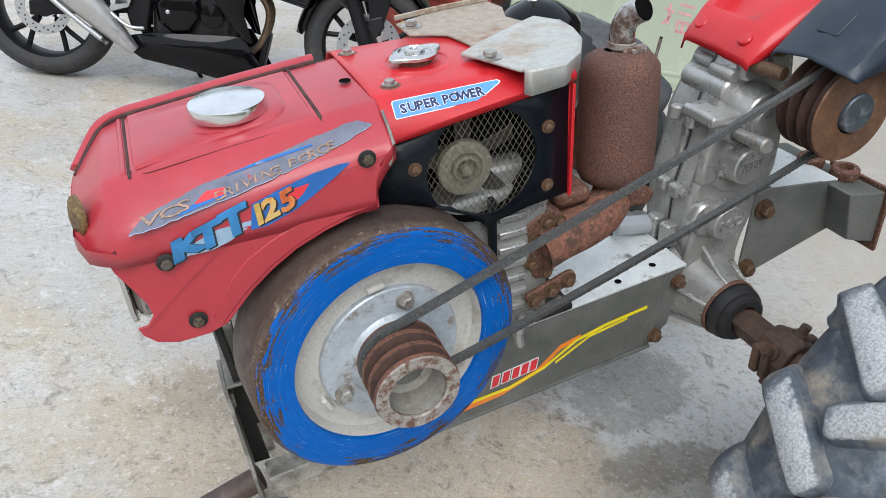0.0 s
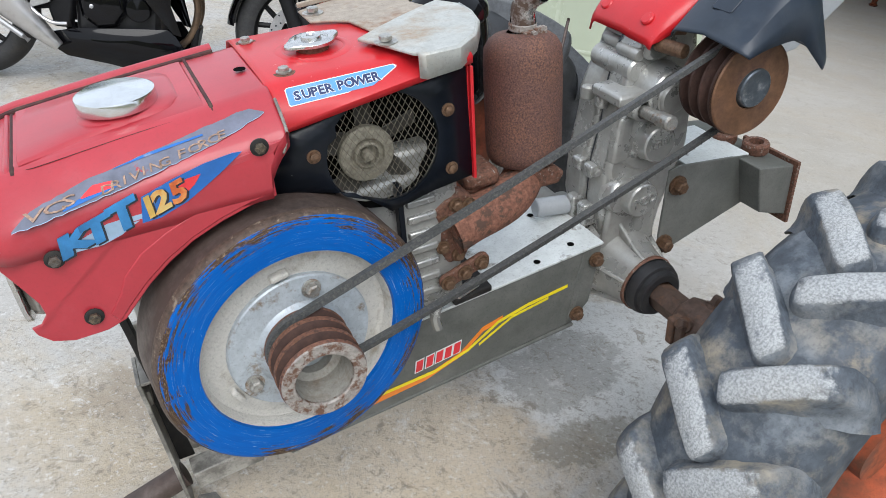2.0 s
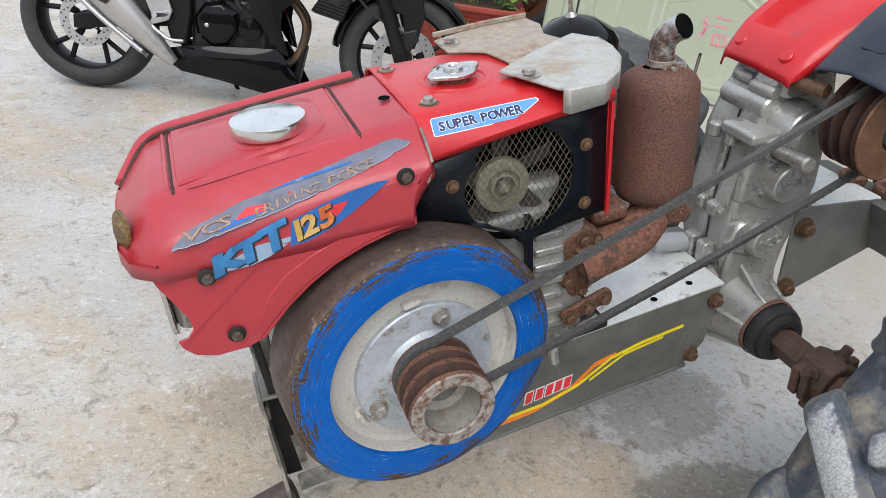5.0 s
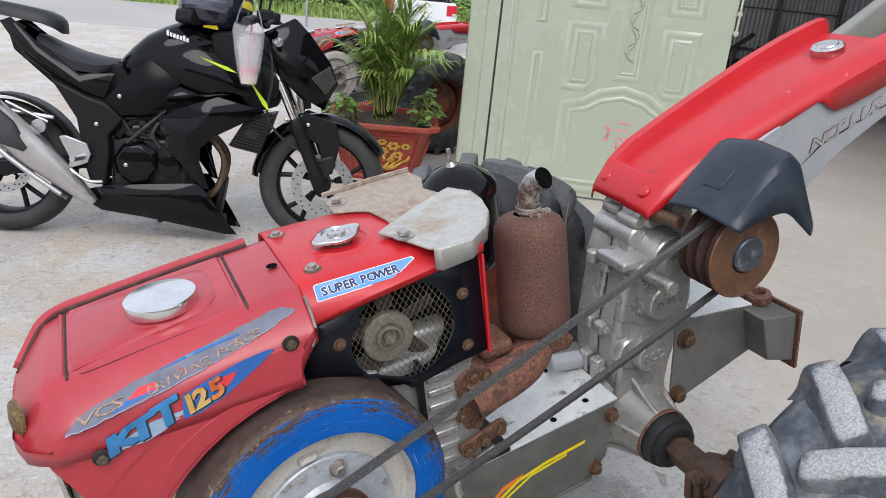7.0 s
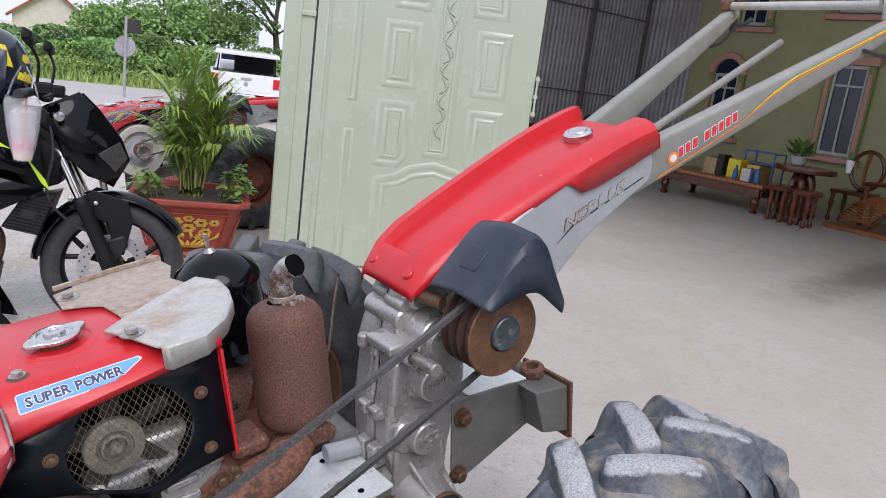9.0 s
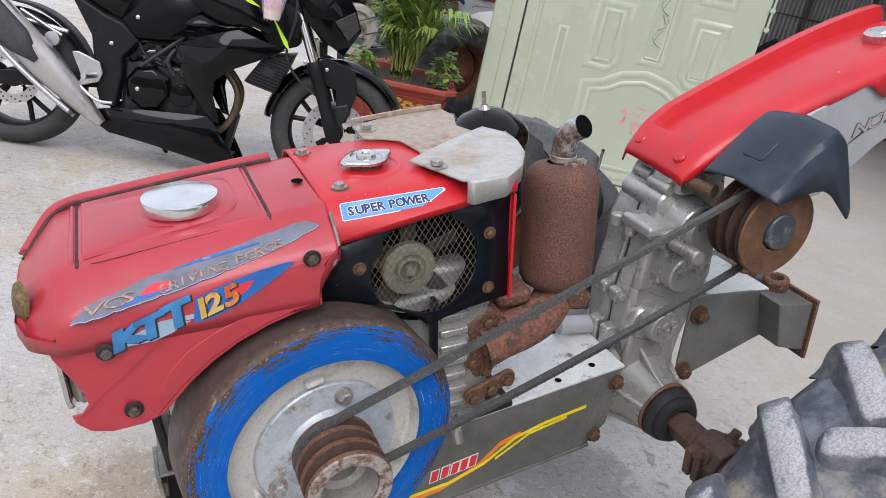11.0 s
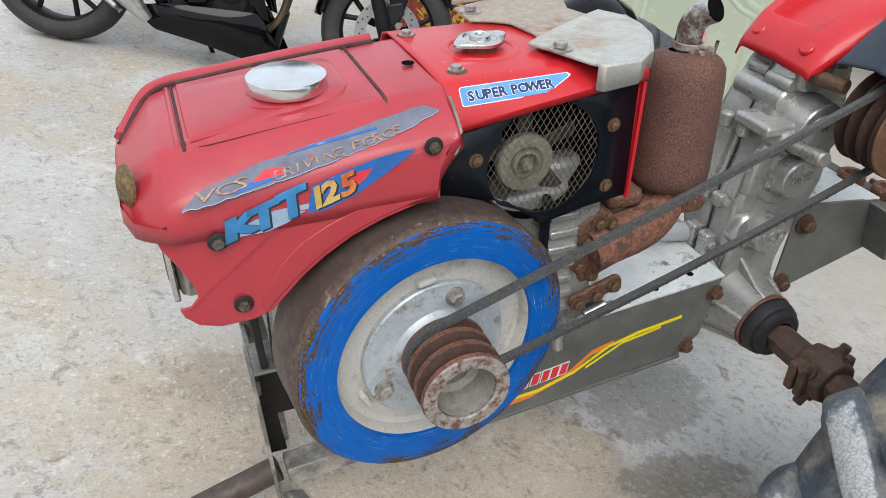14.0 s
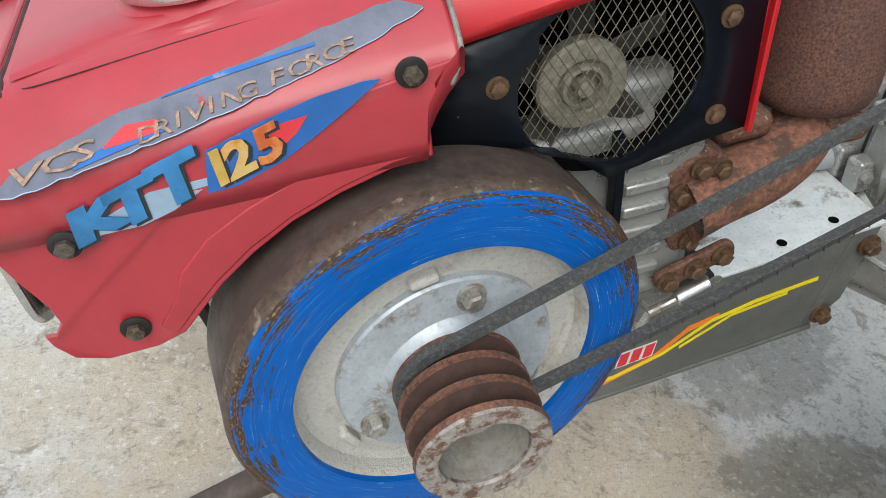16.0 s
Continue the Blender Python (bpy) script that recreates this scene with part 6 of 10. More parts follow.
def gearbox(root):
    """Two cast halves bolted together along a joint, with bosses, covers and lugs."""
    nose = [(0.682, 0.800), (0.668, 0.785), (0.655, 0.760), (0.650, 0.735), (0.640, 0.712), (0.634, 0.690), (0.628, 0.660), (0.626, 0.620), (0.616, 0.575), (0.606, 0.535), (0.602, 0.480), (0.600, 0.440), (0.608, 0.400), (0.612, 0.340)]
    back = [(0.750, 0.330), (0.764, 0.400), (0.790, 0.470), (0.815, 0.540), (0.815, 0.630), (0.815, 0.710), (0.805, 0.780), (0.790, 0.800)]
    bm = B()
    prism(bm, [(x + 0.006 + 0.030 * max(0, z - 0.66) / 0.14, z) for x, z in nose] + back, -0.044, 0.030)
    gb = part("gearbox", bm, M["gear"], root, "silver-grey cast gearbox in two halves", bevel=0.016, segs=3)
    bm = B()
    prism(bm, [(x + 0.008, z) for x, z in nose] + back, -0.108, -0.048)
    part("front_casing", bm, M["gear"], gb, bevel=0.013, segs=3)
    bm = B()
    prism(bm, [(x + 0.016, z) for x, z in nose] + [(x - 0.008, z) for x, z in back], -0.050, -0.043)
    part("casing_joint", bm, M["decal_black"], gb)
    # stepped top housing, cross boss and ledge
    bm = B()
    loft(bm, [[(x, y, z) for x, z in rounded(0.674 - g, 0.780, 0.742, 0.802, 0.012, 3)] for y, g in ((-0.122, -0.008), (-0.116, 0.0), (-0.050, 0.0))])
    part("shift_housing", bm, M["gear"], gb, bevel=0.004)
    for z, x, r, y0, y1 in ((0.722, 0.668, 0.0225, -0.110, 0.012), (0.752, 0.668, 0.0125, -0.112, -0.052), (0.754, 0.680, 0.0115, -0.040, 0.010)):
        bm = B()
        lathe(bm, [(r * 0.8, 0.0), (r, 0.004), (r, y1 - y0 - 0.004), (r * 0.8, y1 - y0)], (x, y0, z), (0, 1, 0), 22, cap=True)
        part("shift_boss", bm, M["gear"], gb, smooth=40)
    bm = B()
    loft(bm, [[(x, y, z) for x, y, z in ((0.606 + e, -0.142 + e, z), (0.690, -0.142 + e, z), (0.690, -0.054 - e, z), (0.606 + e, -0.054 - e, z))] for z, e in ((0.672, 0.006), (0.676, 0.0), (0.692, 0.0), (0.696, 0.006))])
    part("ledge", bm, M["gear"], gb, bevel=0.003)
    for y in (-0.072, -0.024):
        bm = B()
        lathe(bm, [(0.010, 0.0), (0.0135, 0.004), (0.0135, 0.024), (0.010, 0.028)], (0.618, y, 0.650), (0.15, 0, 1), 18, cap=True)
        part("joint_boss", bm, M["gear"], gb, smooth=40)
    # big stepped ring of the final drive and the round covers
    for c, r, y0, d, nm in (((0.712, 0.600), 0.086, -0.104, 0.016, "drive_casing"), ((0.716, 0.676), 0.052, -0.106, 0.050, "bearing_cover"), ((0.716, 0.676), 0.030, -0.154, 0.010, "bearing_boss"), ((0.705, 0.580), 0.037, -0.114, 0.036, "side_cover"),
                            ((0.679, 0.463), 0.036, -0.104, 0.046, "side_cover"), ((0.646, 0.470), 0.036, -0.100, 0.026, "idler_boss"), ((0.670, 0.530), 0.050, -0.102, 0.012, "web_boss")):
        bm = B()
        lathe(bm, [(r + 0.006, 0.0), (r + 0.003, d * 0.55), (r, d - 0.003), (r - 0.003, d), (0.0, d + 0.0005)], (c[0], y0, c[1]), (0, -1, 0), 44)
        part(nm, bm, M["gear"], gb, "round cast cover" if nm == "side_cover" else "", smooth=32)
    bm = B()
    loft(bm, [[(x, y, z) for x, z in ((0.622 + g, 0.640), (0.664, 0.645), (0.655, 0.545), (0.612 + g, 0.545))] for y, g in ((-0.100, 0.0), (-0.122, 0.010))])
    part("casing_step", bm, M["gear"], gb, bevel=0.008, segs=3)
    bm = lettering("FCD", 0.021, pose(0.656, -0.1512, 0.451, 90, 0, 0) @ pose(0, 0, 0, 0, 0, 8), 0.0018)
    part("cast_letters", bm, M["gear"], gb, smooth=0)
    bm = B()
    for k in range(8):
        x = 0.680 + k * 0.0064
        h = 0.010 + 0.004 * (k % 3 == 1)
        box(bm, x, x + 0.0034, -0.1530, -0.1500, 0.574 + 0.0009 * k, 0.574 + h + 0.0009 * k)
    box(bm, 0.690, 0.728, -0.1530, -0.1500, 0.591, 0.594)
    part("cast_mark", bm, M["gear"], gb)
    for c in ((0.668, 0.560), (0.744, 0.640), (0.672, 0.640), (0.752, 0.560)):
        bm = B()
        hexbolt(bm, (c[0], -0.119, c[1]), (0, -1, 0), 0.0075, 0.007)
        part("cover_bolt", bm, M["gear"], gb)
    bm = B()
    lathe(bm, [(0.024, 0.0), (0.022, 0.040), (0.0165, 0.044), (0.0165, 0.048)], (0.656, -0.106, 0.661), (0.0, -1, 0.05), 24)
    part("shaft_boss", bm, M["gear"], gb)
    bm = B()
    lathe(bm, [(0.0118, 0.0), (0.0118, 0.052), (0.0140, 0.054), (0.0140, 0.086), (0.011, 0.090), (0.0, 0.090)], (0.655, -0.150, 0.661), (-0.10, -0.97, 0.12), 20)
    part("pinion_shaft", bm, M["bolt_steel"], gb, "worn steel shaft stub", smooth=30)
    # paired lugs on both sides of the joint, each with its bolt
    for x, z, h in ((0.603, 0.516, 0.014), (0.592, 0.418, 0.026)):
        for y in (-0.066, -0.026):
            bm = B()
            box(bm, x - 0.006, x + 0.030, y - 0.0145, y + 0.0145, z - h, z + h)
            part("bolt_ear", bm, M["gear"], gb, bevel=0.006, segs=3)
        bm = B()
        hexbolt(bm, (x + 0.004, -0.081, z + h * 0.25), (0, -1, 0), 0.0085, 0.010)
        part("casing_bolt", bm, M["gear"], gb)
    bm = B()
    cyl(bm, (0.515, -0.005, 0.425), (0.60, -0.015, 0.415), 0.020, n=18)
    part("drain_elbow", bm, M["side"], gb, bevel=0.003)
    # axle housing
    ax, az = AXLE
    bm = B()
    lathe(bm, [(0.102, -0.03), (0.090, 0.0), (0.074, 0.03), (0.064, 0.07), (0.060, 0.100)], (ax - 0.008, -0.098, az + 0.010), (0.0, -1, 0.0), 40)
    axh = part("axle_housing", bm, M["gear"], gb, "ribbed cast axle housing", smooth=40)
    for a, r0 in ((28, 0.120), (98, 0.150), (160, 0.125), (222, 0.120), (300, 0.115)):
        t = radians(a)
        d = Vector((math.cos(t), 0, math.sin(t)))
        c = Vector((ax - 0.008, -0.094, az + 0.010))
        s = Vector((-d.z, 0, d.x)) * 0.0045
        web = [c + d * 0.05 + Vector((0, 0.03, 0)), c + d * r0 + Vector((0, 0.03, 0)), c + d * (r0 * 0.74) + Vector((0, -0.02, 0)), c + d * 0.071 + Vector((0, -0.072, 0)), c + d * 0.061 + Vector((0, -0.100, 0)), c + d * 0.05 + Vector((0, -0.100, 0))]
        bm = B()
        loft(bm, [[p + s for p in web], [p - s for p in web]])
        part("axle_web", bm, M["gear"], gb, bevel=0.0025)
    bm = B()
    loft(bm, [[(x, y, z) for x, z in ((0.625, 0.46), (0.735, 0.46), (0.745, 0.34), (0.605, 0.34))] for y in (-0.10, -0.118)])
    part("leg_casing", bm, M["gear"], gb, bevel=0.012, segs=3)
    bm = B()
    lathe(bm, [(0.0625, 0.0), (0.0635, 0.008), (0.0605, 0.011)], (ax - 0.006, -0.190, az + 0.008), (0, -1, 0), 36)
    part("rust_ring", bm, M["rust"], gb)
    bm = B()
    lathe(bm, [(0.059, 0.0), (0.060, 0.014), (0.056, 0.026), (0.050, 0.028), (0.049, 0.038), (0.044, 0.041), (0.030, 0.041)], (ax - 0.004, -0.199, az + 0.006), (0, -1, 0), 40)
    part("axle_seal", bm, M["black_rubber"], gb, "black rubber axle seal", smooth=30)
    bm = B()
    lathe(bm, [(0.030, 0.0), (0.030, 0.34)], (ax, -0.22, az), (0, -1, 0), 6, start=15, cap=True)
    part("hex_axle", bm, M["axle"], gb, "rusty hexagonal axle", bevel=0.002, smooth=20)
    bm = B()
    lathe(bm, [(0.046, 0.0), (0.049, 0.010), (0.049, 0.05), (0.045, 0.07)], (ax, -0.312, az), (0, -1, 0), 8, start=10, cap=True)
    box(bm, ax - 0.060, ax + 0.060, -0.340, -0.322, az - 0.030, az + 0.030)
    box(bm, ax - 0.060, ax + 0.060, -0.362, -0.345, az - 0.030, az + 0.030)
    clamp = part("axle_clamp", bm, M["axle"], gb, "rusty bolted axle clamp", bevel=0.004, smooth=20)
    bm = B()
    lathe(bm, [(0.09, 0.0), (0.07, 0.06), (0.055, 0.15), (0.033, 0.16), (0.033, 0.44)], (ax, 0.0, az), (0, 1, 0), 24)
    part("far_axle", bm, M["gear"], gb, smooth=30)
    for a in (60, 150, 230):
        t = radians(a)
        bm = B()
        hexbolt(bm, (ax + 0.045 * math.cos(t), -0.352, az + 0.045 * math.sin(t)), (math.cos(t), 0, math.sin(t)), 0.011, 0.022)
        part("clamp_bolt", bm, M["axle"], clamp)
    # hitch bracket behind
    bm = B()
    prism(bm, [(0.772, 0.488), (0.80, 0.492), (0.985, 0.468), (1.000, 0.440), (1.008, 0.352), (0.80, 0.292), (0.765, 0.292), (0.762, 0.33)], -0.113, -0.107)
    hit_ = part("hitch_bracket", bm, M["chassis"], root, "grey-green welded hitch bracket", bevel=0.0015)
    bm = B()
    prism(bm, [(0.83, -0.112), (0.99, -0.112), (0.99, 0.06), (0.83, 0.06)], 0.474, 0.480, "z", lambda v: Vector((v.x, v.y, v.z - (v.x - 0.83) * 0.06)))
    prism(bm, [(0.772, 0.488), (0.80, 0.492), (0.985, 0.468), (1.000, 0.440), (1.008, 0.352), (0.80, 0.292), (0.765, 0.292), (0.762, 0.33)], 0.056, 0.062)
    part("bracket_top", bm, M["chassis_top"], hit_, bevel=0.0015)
    bm = B()
    prism(bm, [(0.962, 0.466), (1.064, 0.447), (1.068, 0.322), (0.985, 0.352)], -0.172, 0.110)
    part("hitch_block", bm, M["chassis"], hit_, bevel=0.003)
    for x, y in ((1.005, -0.02), (1.025, -0.095)):
        bm = B()
        lathe(bm, [(0.027, 0.0), (0.029, 0.004), (0.029, 0.020), (0.026, 0.024), (0.016, 0.024), (0.015, 0.004)], (x, y, 0.458), (0, 0, 1), 26)
        part("bush", bm, M["rust"], hit_, "rusty welded bush", smooth=30)
    for p in ((0.795, 0.449), (0.775, 0.31)):
        bm = B()
        hexbolt(bm, (p[0], -0.113, p[1]), (0, -1, 0), 0.015, 0.020)
        part("bracket_bolt", bm, M["bolt"], hit_)
    bm = B()
    for z in (0.345, 0.43):
        hexbolt(bm, (1.076, -0.14, z), (1, 0, 0), 0.012, 0.014)
    box(bm, 1.0655, 1.0735, -0.180, -0.02, 0.305, 0.455)
    part("hitch_bolt", bm, M["rust"], hit_)


GP = (0.765, 0.726)


def drive(root):
    # gearbox pulley, four flanges
    bm = B()
    prof = [(0.07, -0.085)]
    for g in range(3):
        o = -0.080 + g * 0.024
        prof += [(0.083, o), (0.083, o + 0.003), (0.066, o + 0.010), (0.066, o + 0.014), (0.083, o + 0.022)]
    prof += [(0.0845, -0.006), (0.0845, 0.0)]
    lathe(bm, prof, (GP[0], -0.285, GP[1]), (0, -1, 0), 64)
    gp = part("gearbox_pulley", bm, M["pulley_dark"], root, "rust-brown three-groove clutch pulley", smooth=25)
    bm = B()
    lathe(bm, [(0.0845, -0.004), (0.0845, 0.001), (0.082, 0.003), (0.070, 0.0022), (0.045, 0.004), (0.036, 0.006), (0.0335, 0.003)], (GP[0], -0.285, GP[1]), (0, -1, 0), 64)
    part("pulley_face", bm, M["pulley"], gp, "smooth rust-brown pulley face", smooth=40)
    bm = B()
    lathe(bm, [(0.036, 0.0), (0.034, 0.006), (0.0335, 0.009), (0.031, 0.011), (0.028, 0.0105), (0.0, 0.0115)], (GP[0] + 0.003, -0.285, GP[1] + 0.002), (0, -1, 0), 40)
    part("hub_cap", bm, M["hub_cap"], gp, "dusty steel hub cap", smooth=30)
    # belt: one closed loop over both pulleys
    e = Vector((-0.064, 0.548))
    g = Vector(GP)
    r0, r1 = 0.054, 0.075
    ye, yg = -0.338, -0.244
    d = g - e
    L = d.length
    base = math.atan2(d.y, d.x)
    off = math.asin((r1 - r0) / L)
    path = []
    a0 = base + math.pi / 2 + off
    a1 = base - math.pi / 2 - off + 2 * math.pi
    for i in range(25):
        a = a0 + (a1 - a0) * i / 24
        path.append((e.x + r0 * math.cos(a), ye, e.y + r0 * math.sin(a)))
    b0 = base - math.pi / 2 - off
    b1 = base + math.pi / 2 + off
    low = path[-1]
    start = (g.x + r1 * math.cos(b0), yg, g.y + r1 * math.sin(b0))
    for i in range(1, 30):
        f = i / 30
        sag = -0.012 * 4 * f * (1 - f)
        path.append((low[0] + (start[0] - low[0]) * f, ye + (yg - ye) * f, low[2] + (start[2] - low[2]) * f + sag))
    for i in range(25):
        a = b0 + (b1 - b0) * i / 24
        path.append((g.x + r1 * math.cos(a), yg, g.y + r1 * math.sin(a)))
    up, end = path[-1], path[0]
    for i in range(1, 30):
        f = i / 30
        path.append((up[0] + (end[0] - up[0]) * f, yg + (ye - yg) * f, up[2] + (end[2] - up[2]) * f - 0.004 * 4 * f * (1 - f)))
    n = len(path)
    rings = []
    for i, p in enumerate(path):
        t = (Vector(path[(i + 1) % n]) - Vector(path[i - 1])).normalized()
        side = Vector((0, 1, 0))
        nrm = side.cross(t).normalized()
        mid = Vector(p)
        rings.append([mid + side * 0.0062 - nrm * 0.003, mid - side * 0.0062 - nrm * 0.003, mid - side * 0.0046 + nrm * 0.0062, mid + side * 0.0046 + nrm * 0.0062])
    bm = B()
    loft(bm, rings + [rings[0]], caps=False)
    belt = part("drive_belt", bm, M["belt"], root, "worn grey rubber drive belt", smooth=30)
    bm = B()
    for i in range(44):
        f = 0.03 + 0.94 * i / 43
        p = Vector((low[0] + (start[0] - low[0]) * f, ye + (yg - ye) * f, low[2] + (start[2] - low[2]) * f - 0.012 * 4 * f * (1 - f)))
        ang = -math.degrees(math.atan2(start[2] - low[2], start[0] - low[0]))
        mm = pose(p.x, p.y, p.z, 0, ang, 0)
        box(bm, -0.0003, 0.0003, -0.0064, 0.0010, -0.0064, 0.0010, mm)
    part("belt_crack", bm, M["belt_dark"], belt)
    # arched plastic guard: a broad band over the pulley and a face that hangs in front of it
    outer = smooth_path([(0.686, 0.812, 0), (0.729, 0.848, 0), (0.775, 0.886, 0), (0.816, 0.908, 0), (0.849, 0.890, 0), (0.870, 0.838, 0), (0.895, 0.764, 0)], 5)
    inner = smooth_path([(0.699, 0.804, 0), (0.722, 0.811, 0), (0.752, 0.816, 0), (0.790, 0.817, 0), (0.815, 0.806, 0), (0.842, 0.780, 0), (0.870, 0.752, 0)], 5)
    rings = []
    for o, q in zip(outer, inner):
        o, q = Vector((o.x, 0, o.y)), Vector((q.x, 0, q.y))
        row = [o + Vector((0.0, -0.165, -0.014)), o + Vector((0, -0.168, -0.004)), o + Vector((0, -0.176, 0.0)), o + Vector((0, -0.240, 0.010)), o + Vector((0, -0.300, 0.004))]
        for f, y in ((0.06, -0.312), (0.2, -0.320), (0.6, -0.328), (1.0, -0.334)):
            row.append(o.lerp(q, f) + Vector((0, y, 0.003 * (1 - f))))
        rings.append(row)
    bm = B()
    loft(bm, rings, closed=False)
    gd = part("belt_guard", bm, M["guard"], root, "arched dark blue-grey plastic belt guard", smooth=26, thick=0.003)
    bm = B()
    prism(bm, rounded(-0.024, 0.024, -0.022, 0.022, 0.005, 3), -0.002, 0.0022, "z", lambda v: pose(0.741, -0.236, 0.868, 0, -40, 0) @ v)
    part("embossed_pad", bm, M["guard"], gd, bevel=0.0015)


def rear_tank(root):
    """The long red cover over the gearbox, the side panel below it and the two handles."""
    xs = [0.664, 0.668, 0.680, 0.705, 0.713, 0.730, 0.737, 0.76, 0.86, 0.98, 1.045, 1.06, 1.09, 1.13, 1.20, 1.28, 1.325, 1.337]
    rings = []
    for i, x in enumerate(xs):
        zt = float(np.interp(x, (0.664, 0.668, 0.68, 0.705, 0.76, 0.86, 0.98, 1.1, 1.2, 1.28, 1.325, 1.337), (0.782, 0.796, 0.812, 0.836, 0.868, 0.904, 0.944, 0.982, 1.008, 1.024, 1.030, 1.016)))
        zr = float(np.interp(x, (0.66, 0.70, 0.72, 0.827, 0.887, 1.045, 1.06, 1.09, 1.152, 1.345), (0.778, 0.790, 0.813, 0.850, 0.874, 0.934, 0.928, 0.908, 0.914, 0.966)))
        yl = float(np.interp(x, (0.66, 0.72, 1.1, 1.33), (0.034, 0.050, 0.070, 0.080)))
        yr = float(np.interp(x, (0.66, 0.72, 0.86, 1.1, 1.33), (-0.136, -0.148, -0.160, -0.178, -0.182)))
        dip = float(np.interp(x, (0.66, 0.705, 0.713, 0.730, 0.737, 1.15, 1.30, 1.337), (0.0, 0.001, 0.003, 0.021, 0.023, 0.026, 0.034, 0.030)))
        drop = float(np.interp(x, (0.66, 0.68, 0.72), (0.35, 0.7, 1.0)))
        ym = (yl + yr) / 2
        rings.append([(x, yl + 0.004, zt - 0.045 * drop), (x, yl, zt - 0.012 * drop), (x, yl - 0.008, zt), (x, yl - 0.026, zt), (x, yl - 0.034, zt - dip), (x, ym, zt - dip), (x, yr + 0.080, zt - dip), (x, yr + 0.058, zt - 0.004),
                      (x, yr + 0.030, zt - 0.005), (x, yr + 0.010, zt - 0.012 * drop), (x, yr, zt - 0.024 * drop), (x, yr - 0.003, min(zr, zt - 0.026 * drop))])
    bm = B()
    loft(bm, rings, closed=False)
    cover = part("rear_cover", bm, M["red"], root, "long red plastic rear cover, scuffed", smooth=33, thick=0.004)
    for y in (0.014, -0.104):
        bm = B()
        lathe(bm, [(0.013, -0.004), (0.0128, 0.003), (0.0105, 0.0055), (0, 0.006)], (0.684, y, 0.814), (-0.66, 0, 0.75), 20)
        part("cover_rivet", bm, M["red"], cover)
    bm = B()
    lathe(bm, [(0.033, 0.0), (0.034, 0.004), (0.034, 0.016), (0.030, 0.019), (0.022, 0.0195), (0.020, 0.022), (0.0, 0.022)], (1.215, -0.050, 0.984), (-0.20, 0, 1), 32)
    part("gear_oil_cap", bm, M["chrome_stained"], cover, "ribbed metal filler cap", smooth=25)
    # silver side panel
    bm = B()
    prism(bm, [(0.78, 0.838), (0.887, 0.880), (1.043, 0.940), (1.066, 0.934), (1.095, 0.914), (1.152, 0.920), (1.345, 0.970), (1.326, 0.887), (1.20, 0.838), (1.126, 0.806), (1.035, 0.742), (0.995, 0.716), (0.955, 0.712), (0.90, 0.735), (0.84, 0.78)], -0.172, -0.158)
    side = part("side_panel", bm, M["side"], root, "scuffed silver-grey side panel", bevel=0.004)
    bm = B()
    prism(bm, [(0.80, 0.845), (0.86, 0.872), (1.33, 0.955), (1.322, 0.868), (1.20, 0.812), (1.00, 0.716), (0.955, 0.706)], 0.045, 0.06)
    part("far_side_panel", bm, M["side"], side)
    bm = B()
    box(bm, 0.86, 1.30, -0.140, 0.040, 0.80, 0.84, pose(0, 0, 0.0, 0, -9, 0) @ pose(0.03, 0, -0.15))
    part("under_frame", bm, M["handle"], side)
    x = 1.040
    for ch, h, w, m in (("N", 0.026, 0.036, "decal_bronze"), ("C", 0.026, 0.034, "decal_bronze"), ("P", 0.027, 0.036, "decal_silver"), ("L", 0.027, 0.030, "decal_silver"), ("U", 0.027, 0.036, "decal_silver"), ("S", 0.027, 0.034, "decal_silver")):
        z = 0.832 + (x - 1.052) * 0.27
        for grow, mm, y in ((0.0014, "shield", -0.1726), (0.0008, m, -0.1731), (-0.0004, "side", -0.1736)):
            bm = lettering(ch, h, pose(x, y, z, 90, 0, 0) @ pose(0, 0, 0, 0, 0, 15), 0.0004, w / h * 1.15, 0.32, grow)
            part("letter", bm, M[mm], side, smooth=0)
        x += w
    bm = B()
    prism(bm, [(1.020, 0.806), (1.075, 0.838), (1.30, 0.898), (1.300, 0.9005), (1.072, 0.8415)], -0.1732, -0.1722)
    part("underline", bm, M["decal_black"], side, smooth=0)
    # handles
    def rail(p, q, h0, h1, w, name, label):
        p, q = Vector(p), Vector(q)
        bm = B()
        rings = []
        for f in (0.14, 0.20, 0.5, 0.93, 1.0):
            c = p.lerp(q, f)
            h = h0 + (h1 - h0) * min(f / 0.93, 1)
            if f == 1.0:
                h *= 0.7
            d = (q - p).normalized()
            u = Vector((-d.z, 0, d.x)).normalized()
            s = d.cross(u)
            ring = []
            for a, b in rounded(-w / 2, w / 2, -h / 2, h / 2, 0.012, 3):
                ring.append(c + s * a + u * b)
            rings.append(ring)
        loft(bm, rings)
        return part(name, bm, M["handle"], root, label, smooth=40)
    hr = rail((1.12, -0.112, 0.858), (2.235, -0.335, 1.206), 0.120, 0.050, 0.034, "handle_rail", "grey steel handle rail with a stripe decal")
    hl = rail((1.12, 0.012, 0.868), (2.235, 0.222, 1.192), 0.110, 0.050, 0.034, "handle_rail", "plain grey steel handle rail")
    d = (Vector((2.235, -0.335, 1.206)) - Vector((1.12, -0.112, 0.858)))

    def on_rail(f, off, half=0.019):
        c = Vector((1.12, -0.112, 0.858)) + d * f
        n = d.normalized()
        u = Vector((-n.z, 0, n.x)).normalized()
        s = n.cross(u)
        return c + u * off - s * (-half if s.y < 0 else half)

    def rail_strip(pts, w, m):
        bm = B()
